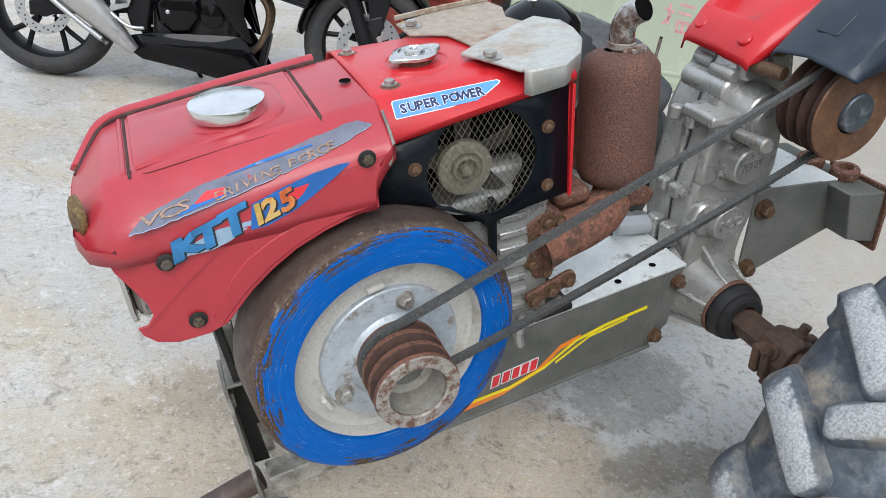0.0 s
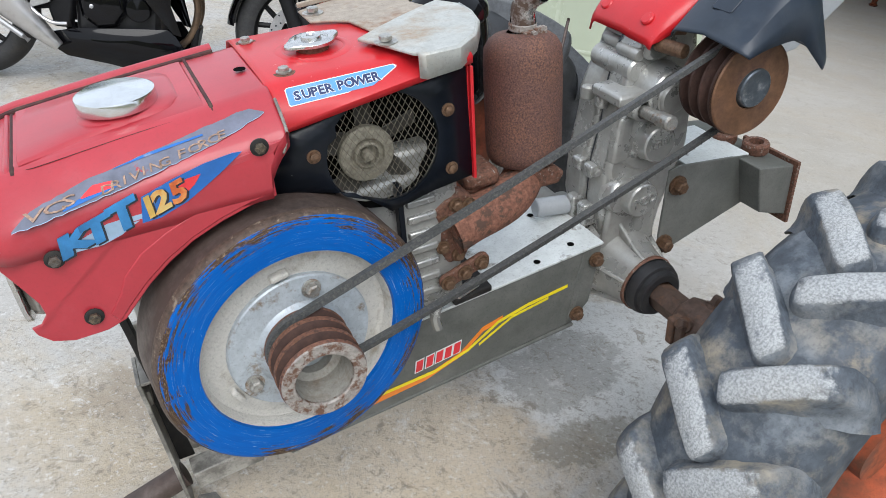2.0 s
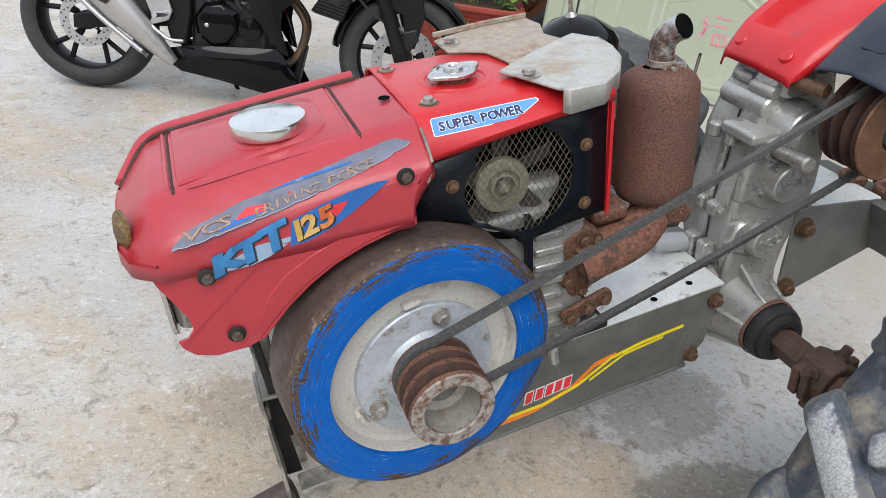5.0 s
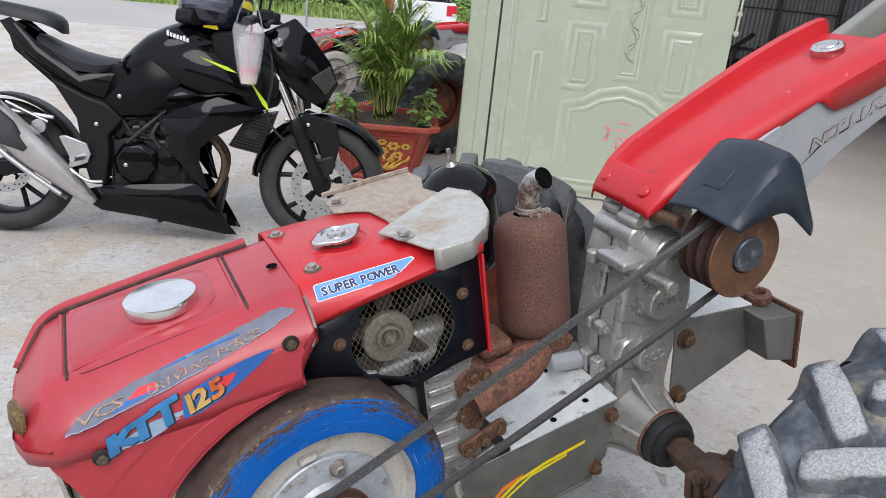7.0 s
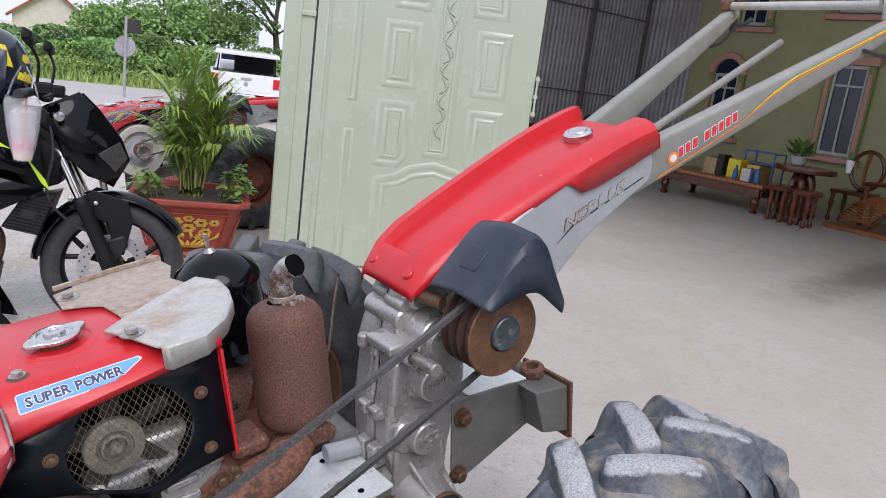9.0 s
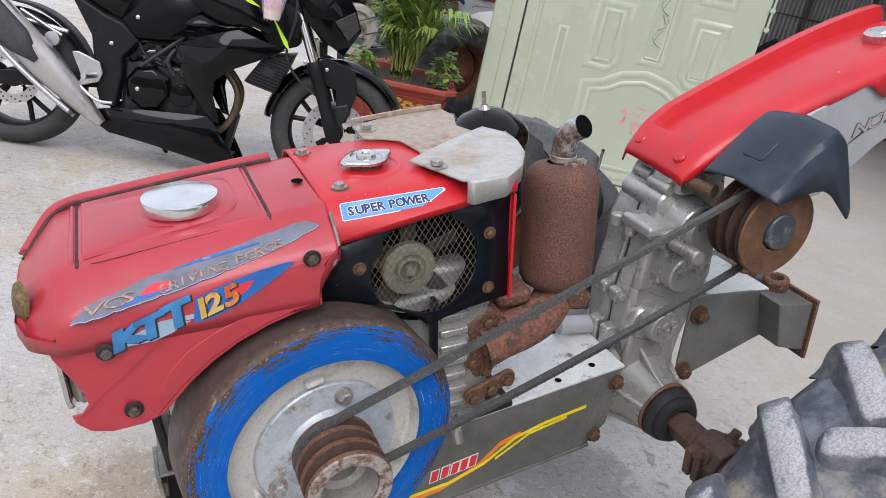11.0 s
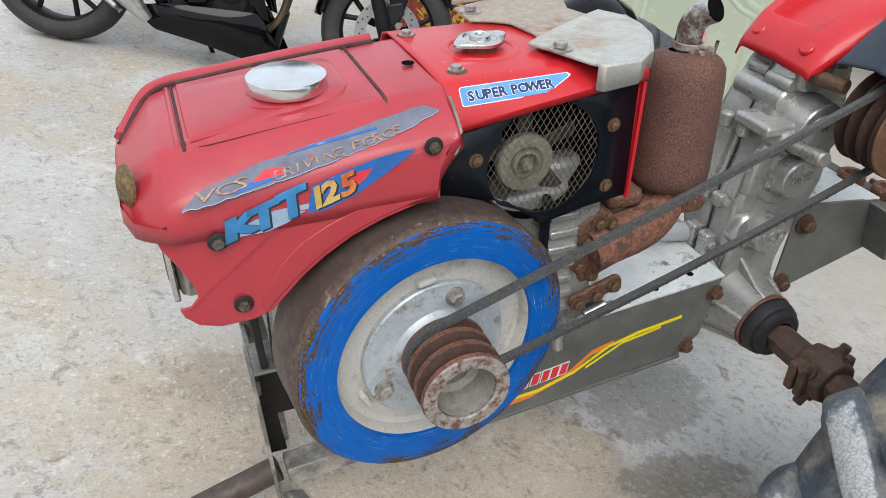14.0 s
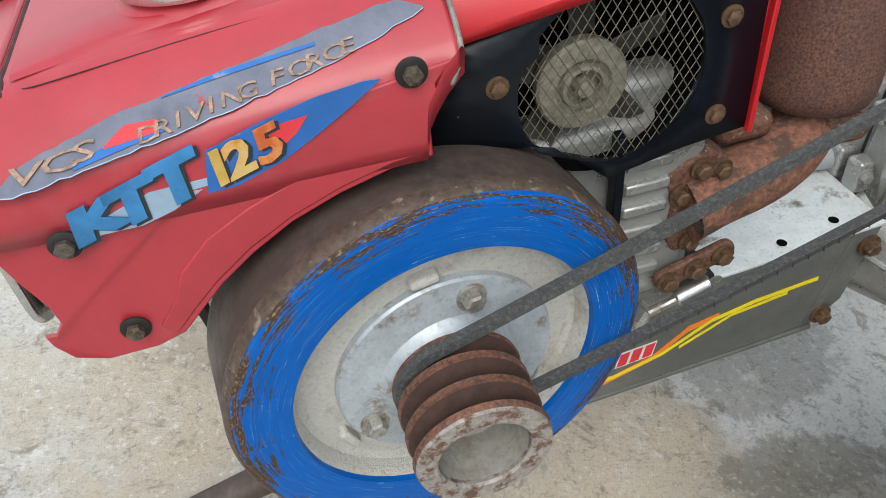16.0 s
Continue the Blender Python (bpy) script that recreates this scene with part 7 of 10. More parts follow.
        for (a, b), (c, e) in zip(pts, pts[1:]):
            q = [on_rail(a, b - w / 2), on_rail(c, e - w / 2), on_rail(c, e + w / 2), on_rail(a, b + w / 2)]
            vs = [bm.verts.new(v) for v in q]
            bm.faces.new(vs)
        part("stripe", bm, M[m], hr, smooth=0)
    rail_strip([(0.20, -0.040), (0.42, -0.020), (0.50, 0.004), (0.56, 0.014), (0.86, 0.010)], 0.0038, "decal_orange")
    rail_strip([(0.46, -0.006), (0.52, 0.012), (0.58, 0.021), (0.86, 0.014)], 0.0036, "decal_yellow")
    for i, f in enumerate((0.262, 0.281, 0.300, 0.332, 0.351, 0.370, 0.389, 0.408)):
        off = -0.008 + 0.012 * (f - 0.26) / 0.15
        for half, w, h, m in ((0.0183, 0.0165, 0.027, "decal_white"), (0.0193, 0.0130, 0.0225, "decal_red")):
            bm = B()
            a, b = f - w / 2.2, f + w / 2.2
            vs = [bm.verts.new(v) for v in (on_rail(a, off - h / 2, half), on_rail(b, off - h / 2, half), on_rail(b + 0.003, off + h / 2, half), on_rail(a + 0.003, off + h / 2, half))]
            bm.faces.new(vs)
            part("name_mark", bm, M[m], hr, smooth=0)
    for half, r, m in ((0.0183, 0.0155, "decal_orange"), (0.0193, 0.0095, "decal_white")):
        bm = B()
        vs = [bm.verts.new(on_rail(0.243 + r * 0.92 * math.cos(6.2832 * i / 20), -0.013 + r * math.sin(6.2832 * i / 20), half)) for i in range(20)]
        bm.faces.new(vs)
        part("round_mark", bm, M[m], hr, smooth=0)
    bm = B()
    cyl(bm, (2.195, -0.33, 1.224), (2.195, 0.225, 1.214), 0.0125, n=16)
    part("cross_tube", bm, M["plate"], root, "rust-specked pale cross tube", smooth=40)
    for y, s in ((-0.33, -1), (0.22, 1)):
        bm = B()
        cyl(bm, (2.215, y, 1.214), (2.375, y + s * 0.02, 1.229), 0.017, 0.018, n=18)
        lathe(bm, [(0.022, 0.0), (0.018, 0.008)], (2.225, y, 1.214), (1, 0, 0.1), 18)
        part("grip", bm, M["black_rubber"], root, "black rubber hand grip")
        bm = B()
        tube(bm, [(2.205, y - s * 0.01, 1.189), (2.245, y, 1.154), (2.315, y + s * 0.015, 1.149), (2.355, y + s * 0.01, 1.164)], 0.007, 8)
        tube(bm, [(2.215, y, 1.214), (2.235, y, 1.174), (2.225, y, 1.134)], 0.010, 8)
        part("clutch_lever", bm, M["black_rubber"], root)
        bm = B()
        tube(bm, [(2.235, y, 1.144), (2.175, y - s * 0.005, 1.109), (2.095, y - s * 0.01, 1.099), (1.99, y - s * 0.02, 1.124)], 0.005, 8)
        part("clutch_cable", bm, M["black_rubber"], root)
        bm = B()
        box(bm, 2.170, 2.210, y - 0.014, y + 0.014, 1.202, 1.234)
        part("handle_clamp", bm, M["rust"], root, bevel=0.006)
    bm = B()
    prism(bm, disc2(2.165, 1.224, 0.028, 20, -20, 200) + [(2.143, 1.189), (2.187, 1.189)], -0.29, -0.275)
    quad = part("throttle_quadrant", bm, M["plate"], root, "rusty throttle quadrant", bevel=0.002)
    bm = B()
    cyl(bm, (2.155, -0.265, 1.224), (2.150, -0.255, 1.299), 0.006, n=10)
    part("throttle_stick", bm, M["bolt_steel"], quad)
    bm = B()
    lathe(bm, [(0.008, 0), (0.013, 0.008), (0.014, 0.03), (0.009, 0.042), (0, 0.044)], (2.151, -0.256, 1.292), (-0.06, 0.1, 1), 16)
    part("throttle_knob", bm, M["black_rubber"], quad)
    bm = B()
    cyl(bm, (1.42, -0.01, 0.915), (2.22, 0.045, 1.108), 0.011, n=14)
    part("gear_lever", bm, M["handle"], root, "thin steel gear lever", smooth=40)
    bm = B()
    tube(bm, [(0.60, 0.02, 0.80), (0.57, 0.0, 0.74), (0.53, -0.03, 0.66), (0.48, -0.04, 0.60)], 0.0032, 8)
    part("control_cable", bm, M["iron"], root, "thin sheathed cable")
    bm = B()
    cyl(bm, (0.705, -0.125, 0.80), (0.735, -0.150, 0.80), 0.012, n=14)
    cyl(bm, (0.69, -0.13, 0.775), (0.70, -0.19, 0.775), 0.013, n=14)
    part("clutch_fork", bm, M["bolt"], root, bevel=0.002)


def decals(root, cover, cowl):
    # shield-shaped blue decal with the model number on the hood side
    y = YE - 0.1686
    def flat(pts, m, dy, parent, name="decal"):
        bm = B()
        prism(bm, pts, y - dy, y - dy + 0.0006)
        return part(name, bm, M[m], parent, smooth=0)
    flat([(-0.318, 0.760), (-0.300, 0.764), (-0.272, 0.764), (-0.248, 0.771), (-0.225, 0.783), (-0.205, 0.792), (-0.26, 0.790), (-0.30, 0.776)], "decal_pale", 0.0008, cover)
    flat([(-0.222, 0.779), (-0.200, 0.780), (-0.165, 0.792), (-0.140, 0.806), (-0.112, 0.823), (-0.088, 0.8395), (-0.100, 0.8405), (-0.135, 0.836), (-0.175, 0.826), (-0.215, 0.813)], "decal_blue", 0.0012, cover)
    flat([(-0.176, 0.816), (-0.160, 0.822), (-0.142, 0.824), (-0.152, 0.812), (-0.166, 0.802)], "decal_red", 0.0016, cover)
    for dx, dz, dy, m1, m2 in ((0.0026, -0.0020, 0.0020, "decal_black", "decal_black"), (0, 0, 0.0027, "decal_letter", "decal_gold")):
        for txt, x, z, h, m in (("K", -0.319, 0.760, 0.025, m1), ("T", -0.289, 0.766, 0.029, m1), ("T", -0.256, 0.7745, 0.0335, m1), ("1", -0.219, 0.782, 0.027, m2), ("2", -0.204, 0.7865, 0.027, "decal_amber" if m2 == "decal_gold" else m2), ("5", -0.182, 0.793, 0.027, "decal_vermilion" if m2 == "decal_gold" else m2)):
            bm = lettering(txt, h, pose(x + dx, y - dy - x * 0.002, z + dz, 90, 0, 0) @ pose(0, 0, 0, 0, 0, 18), 0.0004, {"K": 1.75, "T": 1.42 if h < 0.03 else 1.25}.get(txt, 1.16), 0.24, 0.0024 if txt in "KT" else 0.0014)
            part("letter", bm, M[m], cover, smooth=0)
    # worn foil strip on the shoulder
    def on_shoulder(x, f):
        w, zt = hood_half(x), hood_top(x)
        a, b = Vector((x, YE - w + 0.012, zt - 0.034)), Vector((x, YE - w + 0.052, zt - 0.009))
        n = Vector((0, -(b.z - a.z), b.y - a.y)).normalized()
        if n.z < 0:
            n = -n
        return a.lerp(b, f) + n * 0.0026

    def strip(lo, hi, m, lift, xs):
        bm = B()
        rows = []
        for x in xs:
            g = (x - xs[0]) / (xs[-1] - xs[0])
            rows.append([on_shoulder(x, float(np.interp(g, *lo))) + Vector((0, -lift, lift)), on_shoulder(x, float(np.interp(g, *hi))) + Vector((0, -lift, lift))])
        loft(bm, rows, closed=False)
        part("foil_decal", bm, M[m], cover, "half-peeled silver and blue foil strip", smooth=0)
    xs = list(np.linspace(-0.358, -0.045, 40))
    rag = random.Random(8)
    g = list(np.linspace(0, 1, 40))
    lo = [float(np.interp(v, (0, 0.06, 0.25, 0.5, 0.8, 1), (-0.40, -0.42, -0.32, -0.15, 0.20, 0.62))) + rag.uniform(-0.022, 0.022) for v in g]
    hi = [float(np.interp(v, (0, 0.08, 0.3, 0.5, 0.8, 0.94, 1), (-0.36, 0.05, 0.38, 0.52, 0.80, 0.92, 0.70))) + rag.uniform(-0.022, 0.022) for v in g]
    strip((g, lo), (g, hi), "decal_fade", 0.0, xs)
    strip((g, [v - 0.012 for v in lo]), (g, [v + 0.006 for v in lo]), "decal_pale", 0.0003, xs)
    strip(((0, 1), (0.40, 0.52)), ((0, 0.4, 1), (0.42, 0.54, 0.58)), "decal_blue", 0.0005, list(np.linspace(-0.235, -0.125, 12)))
    strip(((0, 1), (-0.30, -0.12)), ((0, 0.4, 1), (-0.24, -0.05, -0.06)), "decal_blue", 0.0005, list(np.linspace(-0.300, -0.235, 8)))
    strip(((0, 1), (-0.12, -0.10)), ((0, 0.4, 1), (-0.08, 0.16, 0.10)), "decal_red", 0.0006, list(np.linspace(-0.278, -0.240, 8)))
    for word, x0, x1, f0, f1, h, m in (("VCS", -0.345, -0.280, -0.30, -0.16, 0.0150, "decal_bronze"), ("DRIVING", -0.256, -0.174, -0.22, 0.02, 0.0125, "decal_bronze"), ("FORCE", -0.162, -0.098, 0.06, 0.28, 0.0125, "decal_bronze")):
        for k, ch in enumerate(word):
            g = (k + (0.25 if ch == "I" else 0.0)) / len(word)
            x = x0 + (x1 - x0) * g
            f = f0 + (f1 - f0) * g
            p, q, r = on_shoulder(x, f), on_shoulder(x + 0.01, f), on_shoulder(x, f + 0.2)
            u = (q - p).normalized()
            w = u.cross(r - p).normalized()
            v = w.cross(u)
            p = p + w * 0.0011
            mm = Matrix(((u.x, v.x, w.x, p.x), (u.y, v.y, w.y, p.y), (u.z, v.z, w.z, p.z), (0, 0, 0, 1)))
            bm = lettering(ch, h, mm, 0.0003, (x1 - x0) / len(word) / (h * 0.74), 0.12, 0.0001)
            part("letter", bm, M[m], cover, smooth=0)
    # name plate on the cowl shoulder
    y0, zt = -0.250, 0.885
    a, b = Vector((0, y0 + 0.007, 0.858)), Vector((0, y0 + 0.032, zt - 0.003))
    ang = math.degrees(math.atan2(b.z - a.z, b.y - a.y))
    m0 = pose(0, a.y, a.z, ang, 0, 0)

    def plate(pts, m, lift):
        bm = B()
        prism(bm, pts, lift, lift + 0.0005, "z", lambda v: m0 @ v)
        part("name_plate", bm, M[m], cowl, smooth=0)
    plate([(-0.009, 0.003), (-0.007, 0.001), (0.110, 0.0035), (0.150, 0.0240), (0.151, 0.0262), (0.147, 0.0295), (-0.005, 0.028), (-0.008, 0.0255)], "decal_white", 0.002)
    plate([(-0.0078, 0.0040), (-0.006, 0.0023), (0.1095, 0.0048), (0.1480, 0.0246), (0.1455, 0.0282), (-0.0045, 0.0267), (-0.0066, 0.0250)], "decal_plate", 0.0025)
    for grow, m, lift in ((0.0011, "decal_white", 0.0030), (0.0004, "decal_navy", 0.0034)):
        for k, (ch, x) in enumerate(zip("SUPERPOWER", (0.001, 0.0118, 0.0240, 0.0342, 0.0435, 0.0610, 0.0708, 0.0832, 0.1010, 0.1105))):
            bm = lettering(ch, 0.0128, m0 @ pose(x, 0.0080 + k * 0.0003, lift), 0.0002, 1.04, 0.0, 0.0002 + grow)
            part("letter", bm, M[m], cowl, smooth=0)


def walking_tractor(at, label, group="", droop=0.0):
    root = thing("walking_tractor", label, "walking tractor", group, at @ pose(0, 0, 0, 0, -NOSE_DOWN, 0))
    chassis(root)
    engine_block(root)
    flywheel(root, (-0.066, 0.5385))
    cowl = rear_cowl(root)
    cover = hood(root)
    gearbox(root)
    drive(root)
    before = set(root.children)
    rear_tank(root)
    if droop:
        for ob in set(root.children) - before:
            ob.matrix_basis = pose(0.68, 0, 0.79) @ pose(0, 0, 0, 0, droop, 0) @ pose(-0.68, 0, -0.79)
    decals(root, cover, cowl)
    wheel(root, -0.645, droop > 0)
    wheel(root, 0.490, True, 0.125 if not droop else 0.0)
    return root


main_tractor = walking_tractor(pose(0, 0, 0), "red two-wheel walking tractor with a rusty diesel engine, parked on concrete", "walking tractors in the yard")


# ---- the yard ----
def fall(x, y):
    """The yard drops towards the road."""
    t = min(max((y - 8.6) / 4.5, 0.0), 1.0)
    return -0.55 * t * t * (3 - 2 * t)


bm = B()
ex = [-500, -120, -40, -15] + list(np.linspace(-8, 16, 33)) + [25, 60, 160, 500]
ey = [-500, -120, -40, -15] + list(np.linspace(-8, 8, 22)) + list(np.linspace(8.6, 13.4, 12)) + [16, 20, 30, 60, 160, 500]
grid = [[bm.verts.new((x, y, fall(x, y))) for y in ey] for x in ex]
for i in range(len(ex) - 1):
    for j in range(len(ey) - 1):
        bm.faces.new((grid[i][j], grid[i + 1][j], grid[i + 1][j + 1], grid[i][j + 1]))
solid("ground", bm, M["concrete"], "pale poured concrete yard with tan and brown stains", "ground", kind="structure")
bm = B()
box(bm, -70, 70, 0, 9.5, -0.60, -0.545, pose(8, 17.5, 0, 0, 0, -14))
solid("road", bm, M["asphalt"], "sun-bleached two-lane road", "road", kind="structure")
bm = B()
box(bm, -70, 70, 9.5, 40, -0.60, -0.535, pose(8, 17.5, 0, 0, 0, -14))
solid("verge", bm, M["grass"], "overgrown green roadside verge", "verge", kind="structure")

# unseen wall added behind the camera to hold back low sky light
bm = B()
box(bm, -16, 12, -11.4, -11.2, 0.0, 2.6)
solid("wall_south", bm, M["house"], "plain olive wall added unseen behind the camera", "wall", kind="structure")

# ---- open steel door leaf ----
DOOR = pose(1.832, 3.2, 0, 0, 0, -34)
bm = B()
box(bm, 0.197, 1.60, -0.02, 0.02, 0.012, 2.45)
door = part("door_1", bm, M["door"], None, "", bevel=0.004)
door.matrix_basis = DOOR
tagged(door, "pale green pressed-steel door leaf standing open", "door", kind="structure")
bm = B()
prism(bm, [(0.0, -0.03), (0.012, -0.038), (0.104, -0.034), (0.108, -0.026), (0.186, -0.026), (0.186, 0.03), (0.0, 0.03)], 0.0, 2.5, "z")
post = part("door_post", bm, M["door"], door, "pale green folded steel post", bevel=0.003)
bm = B()
for z in (0.06, 1.56):
    box(bm, 0.104, 0.191, -0.040, -0.024, z, z + 0.03)
part("hinge", bm, M["door"], post, bevel=0.004)
bm = B()
box(bm, 0.1865, 0.1965, -0.019, 0.01, 0.012, 2.45)
part("gap_seal", bm, M["black_rubber"], door)


def bead(pts, r=0.012):
    """A pressed moulding that runs round an outline on the door's face."""
    bm = B()
    n = len(pts)
    rings = []
    for i, p in enumerate(pts):
        a, b, c = Vector(pts[i - 1]), Vector(p), Vector(pts[(i + 1) % n])
        d1, d2 = (b - a).normalized(), (c - b).normalized()
        nrm = Vector((-(d1 + d2).y, (d1 + d2).x)).normalized()
        k = 1 / max(0.5, nrm.dot(Vector((-d1.y, d1.x))))
        ring = []
        for o, h in ((-1.4, -0.0195), (-0.8, -0.0235), (0, -0.0260), (0.8, -0.0235), (1.4, -0.0195)):
            q = b + nrm * o * r * k
            ring.append((q.x, h, q.y))
        rings.append(ring)
    loft(bm, rings + [rings[0]], closed=False)
    return part("moulding", bm, M["door"], door, smooth=60)


def raised(pts, h=0.004):
    bm = B()
    prism(bm, pts, -0.0195 - h, -0.0185)
    return part("raised_panel", bm, M["door"], door, bevel=0.005, segs=3)


def rect(x0, x1, z0, z1):
    return [(x0, z0), (x1, z0), (x1, z1), (x0, z1)]


def shrink(pts, d):
    c = sum((Vector(p) for p in pts), Vector((0, 0))) / len(pts)
    return [tuple(Vector(p) - Vector((math.copysign(d, p[0] - c.x) if abs(p[0] - c.x) > d else 0, math.copysign(d, p[1] - c.y) if abs(p[1] - c.y) > d else 0))) for p in pts]


MID = 1.02
bead(rect(0.262, 0.290, 0.06, 2.42), 0.007)
for sgn in (-1, 1):
    def mx(s):
        return MID + sgn * (MID - s)
    up = [(mx(0.640), 1.215), (mx(0.825), 1.215), (mx(0.825), 1.590), (mx(0.640), 1.590)]
    low = [(mx(0.635), 0.715), (mx(0.775), 0.715), (mx(0.825), 0.775), (mx(0.825), 1.100), (mx(0.635), 1.100)]
    top = [(mx(0.68), 1.700), (mx(0.868), 1.700), (mx(0.880), 1.78), (mx(0.92), 1.86), (mx(0.975), 1.91), (mx(0.975), 2.02), (mx(0.90), 2.10), (mx(0.68), 2.10)]
    for outline in (up, low, top):
        if sgn > 0:
            outline = outline[::-1]
        bead(outline, 0.016)
        inner = shrink(outline, 0.045)
        bead(inner, 0.010)
        raised(shrink(outline, 0.058))
    if sgn < 0:
        bead(rect(mx(0.432), mx(0.470), 1.10, 2.20), 0.010)
        bead(rect(mx(0.432), mx(0.470), 0.085, 0.90), 0.010)
mid = rect(MID - 0.072, MID + 0.072, 0.80, 1.70)[:2] + [(MID + 0.072 * math.cos(radians(a)), 1.77 + 0.072 * math.sin(radians(a))) for a in range(0, 181, 20)]
bead(mid, 0.016)
bead([(MID + (x - MID) * 0.62, 1.30 + (z - 1.30) * 0.94) for x, z in mid], 0.007)
bm = B()
for i in range(9):
    z = 0.91 + i * 0.095
    s = 1 if i % 2 else -1
    tube(bm, [(MID - s * 0.02, -0.021, z), (MID + s * 0.018, -0.022, z + 0.03), (MID + s * 0.012, -0.022, z + 0.065), (MID - s * 0.012, -0.021, z + 0.10)], 0.006, 6, 4)
    tube(bm, [(MID + s * 0.01, -0.021, z + 0.04), (MID + s * 0.036, -0.021, z + 0.055), (MID + s * 0.03, -0.021, z + 0.075)], 0.005, 6, 4)
part("scroll_relief", bm, M["door"], door, "pressed leaf scroll", smooth=60)
arch = [(0.655, 0.06), (1.385, 0.06), (1.385, 0.605), (1.27, 0.635), (1.17, 0.70), (MID, 0.735), (0.87, 0.70), (0.77, 0.635), (0.655, 0.605)]
bead(arch, 0.018)
bead([(MID + (x - MID) * 0.86, 0.38 + (z - 0.38) * 0.84) for x, z in arch], 0.012)
bm = B()
for a, b, c, d in ((0.93, 0.49, 0.99, 0.475), (0.955, 0.525, 0.965, 0.40), (0.935, 0.40, 0.975, 0.455), (1.01, 0.53, 1.10, 0.52), (1.01, 0.48, 1.09, 0.475), (1.02, 0.43, 1.09, 0.425), (1.02, 0.37, 1.10, 0.365), (1.02, 0.43, 1.03, 0.36), (1.09, 0.43, 1.10, 0.36), (1.055, 0.43, 1.06, 0.365)):
    p, q = Vector((a, b)), Vector((c, d))
    u = (q - p).normalized()
    w = Vector((-u.y, u.x)) * 0.007
    vs = [bm.verts.new((v.x, -0.0225, v.y)) for v in (p - w, q - w, q + w, p + w)]
    bm.faces.new(vs)
part("faded_mark", bm, M["pink_paint"], door, "faded pink painted mark", smooth=0)
bm = B()
cyl(bm, (1.612, -0.035, 1.12), (1.612, -0.035, 1.38), 0.008, n=12)
for z in (1.14, 1.25, 1.36):
    box(bm, 1.595, 1.625, -0.045, -0.02, z - 0.012, z + 0.012)
part("slide_bolt", bm, M["door"], door, bevel=0.002)

# ---- house, shed and roof ----
bm = B()
box(bm, 11.5, 11.8, -9, 8.4, 0, 6.4)
house = solid("wall_house", bm, M["house"], "olive-green rendered house wall", "wall", kind="structure")


def window(y0, y1, z0, z1, arched=False):
    w = new("window", None)
    w.empty_display_size = 0.1
    w.parent = house
    tagged(w, "tall window with dark glass, salmon and green surround")
    bm = B()
    box(bm, 11.488, 11.496, y0, y1, z0, z1)
    part("pane", bm, M["pane"], w)
    bm = B()
    for a, b in ((y0, y0 + 0.04), (y1 - 0.04, y1), ((y0 + y1) / 2 - 0.015, (y0 + y1) / 2 + 0.015)):
        box(bm, 11.46, 11.487, a, b, z0, z1)
    for a, b in ((z0, z0 + 0.05), (z1 - 0.05, z1), (z0 + (z1 - z0) * 0.76, z0 + (z1 - z0) * 0.76 + 0.035)):
        box(bm, 11.462, 11.486, y0 + 0.041, y1 - 0.041, a, b)
    part("window_frame", bm, M["white_frame"], w, bevel=0.004)
    for s, yy in ((-1, y0), (1, y1)):
        bm = B()
        box(bm, 11.43, 11.499, *sorted((yy, yy + s * 0.11)), z0 - 0.02, z1)
        part("pilaster", bm, M["house_green"], w, bevel=0.008)
        bm = B()
        box(bm, 11.415, 11.43, *sorted((yy + s * 0.02, yy + s * 0.085)), z0 + 0.10, z1 - 0.12)
        part("pilaster_strip", bm, M["house_trim"], w, bevel=0.006)
    bm = B()
    box(bm, 11.38, 11.499, y0 - 0.17, y1 + 0.17, z0 - 0.11, z0 - 0.022)
    part("window_sill", bm, M["house_trim"], w, bevel=0.012)
    bm = B()
    if arched:
        yc, r = (y0 + y1) / 2, (y1 - y0) / 2
        prism(bm, disc2(yc, z1, r + 0.13, 20, 0, 180) + [(yc - r - 0.13, z1)] + [(yc + (r + 0.03) * math.cos(radians(a)), z1 + (r + 0.03) * math.sin(radians(a))) for a in range(180, -1, -12)], 11.42, 11.499, "x")
        part("arch_trim", bm, M["house_trim"], w, bevel=0.01)
        bm = B()
        prism(bm, disc2(yc, z1, r + 0.03, 20, 0, 181), 11.485, 11.495, "x")
        part("fanlight", bm, M["pane"], w)
    else:
        box(bm, 11.40, 11.499, y0 - 0.15, y1 + 0.15, z1 + 0.002, z1 + 0.12)
        part("lintel", bm, M["house_trim"], w, bevel=0.012)


window(3.86, 4.36, 0.86, 2.20)
window(5.90, 6.34, 0.90, 1.92, True)
window(1.85, 2.42, 0.86, 2.20)
window(3.88, 4.50, 2.95, 4.40)
window(5.62, 6.08, 2.72, 3.90)
window(1.90, 2.50, 2.95, 4.40)
bm = B()
for y in np.arange(-8.9, 6.8, 1.3):
    for z in (2.42, 2.49):
        if (y % 2.6) > 1.2:
            box(bm, 11.488, 11.499, y, y + 0.35, z, z + 0.03)
part("wall_band", bm, M["house_green"], house)


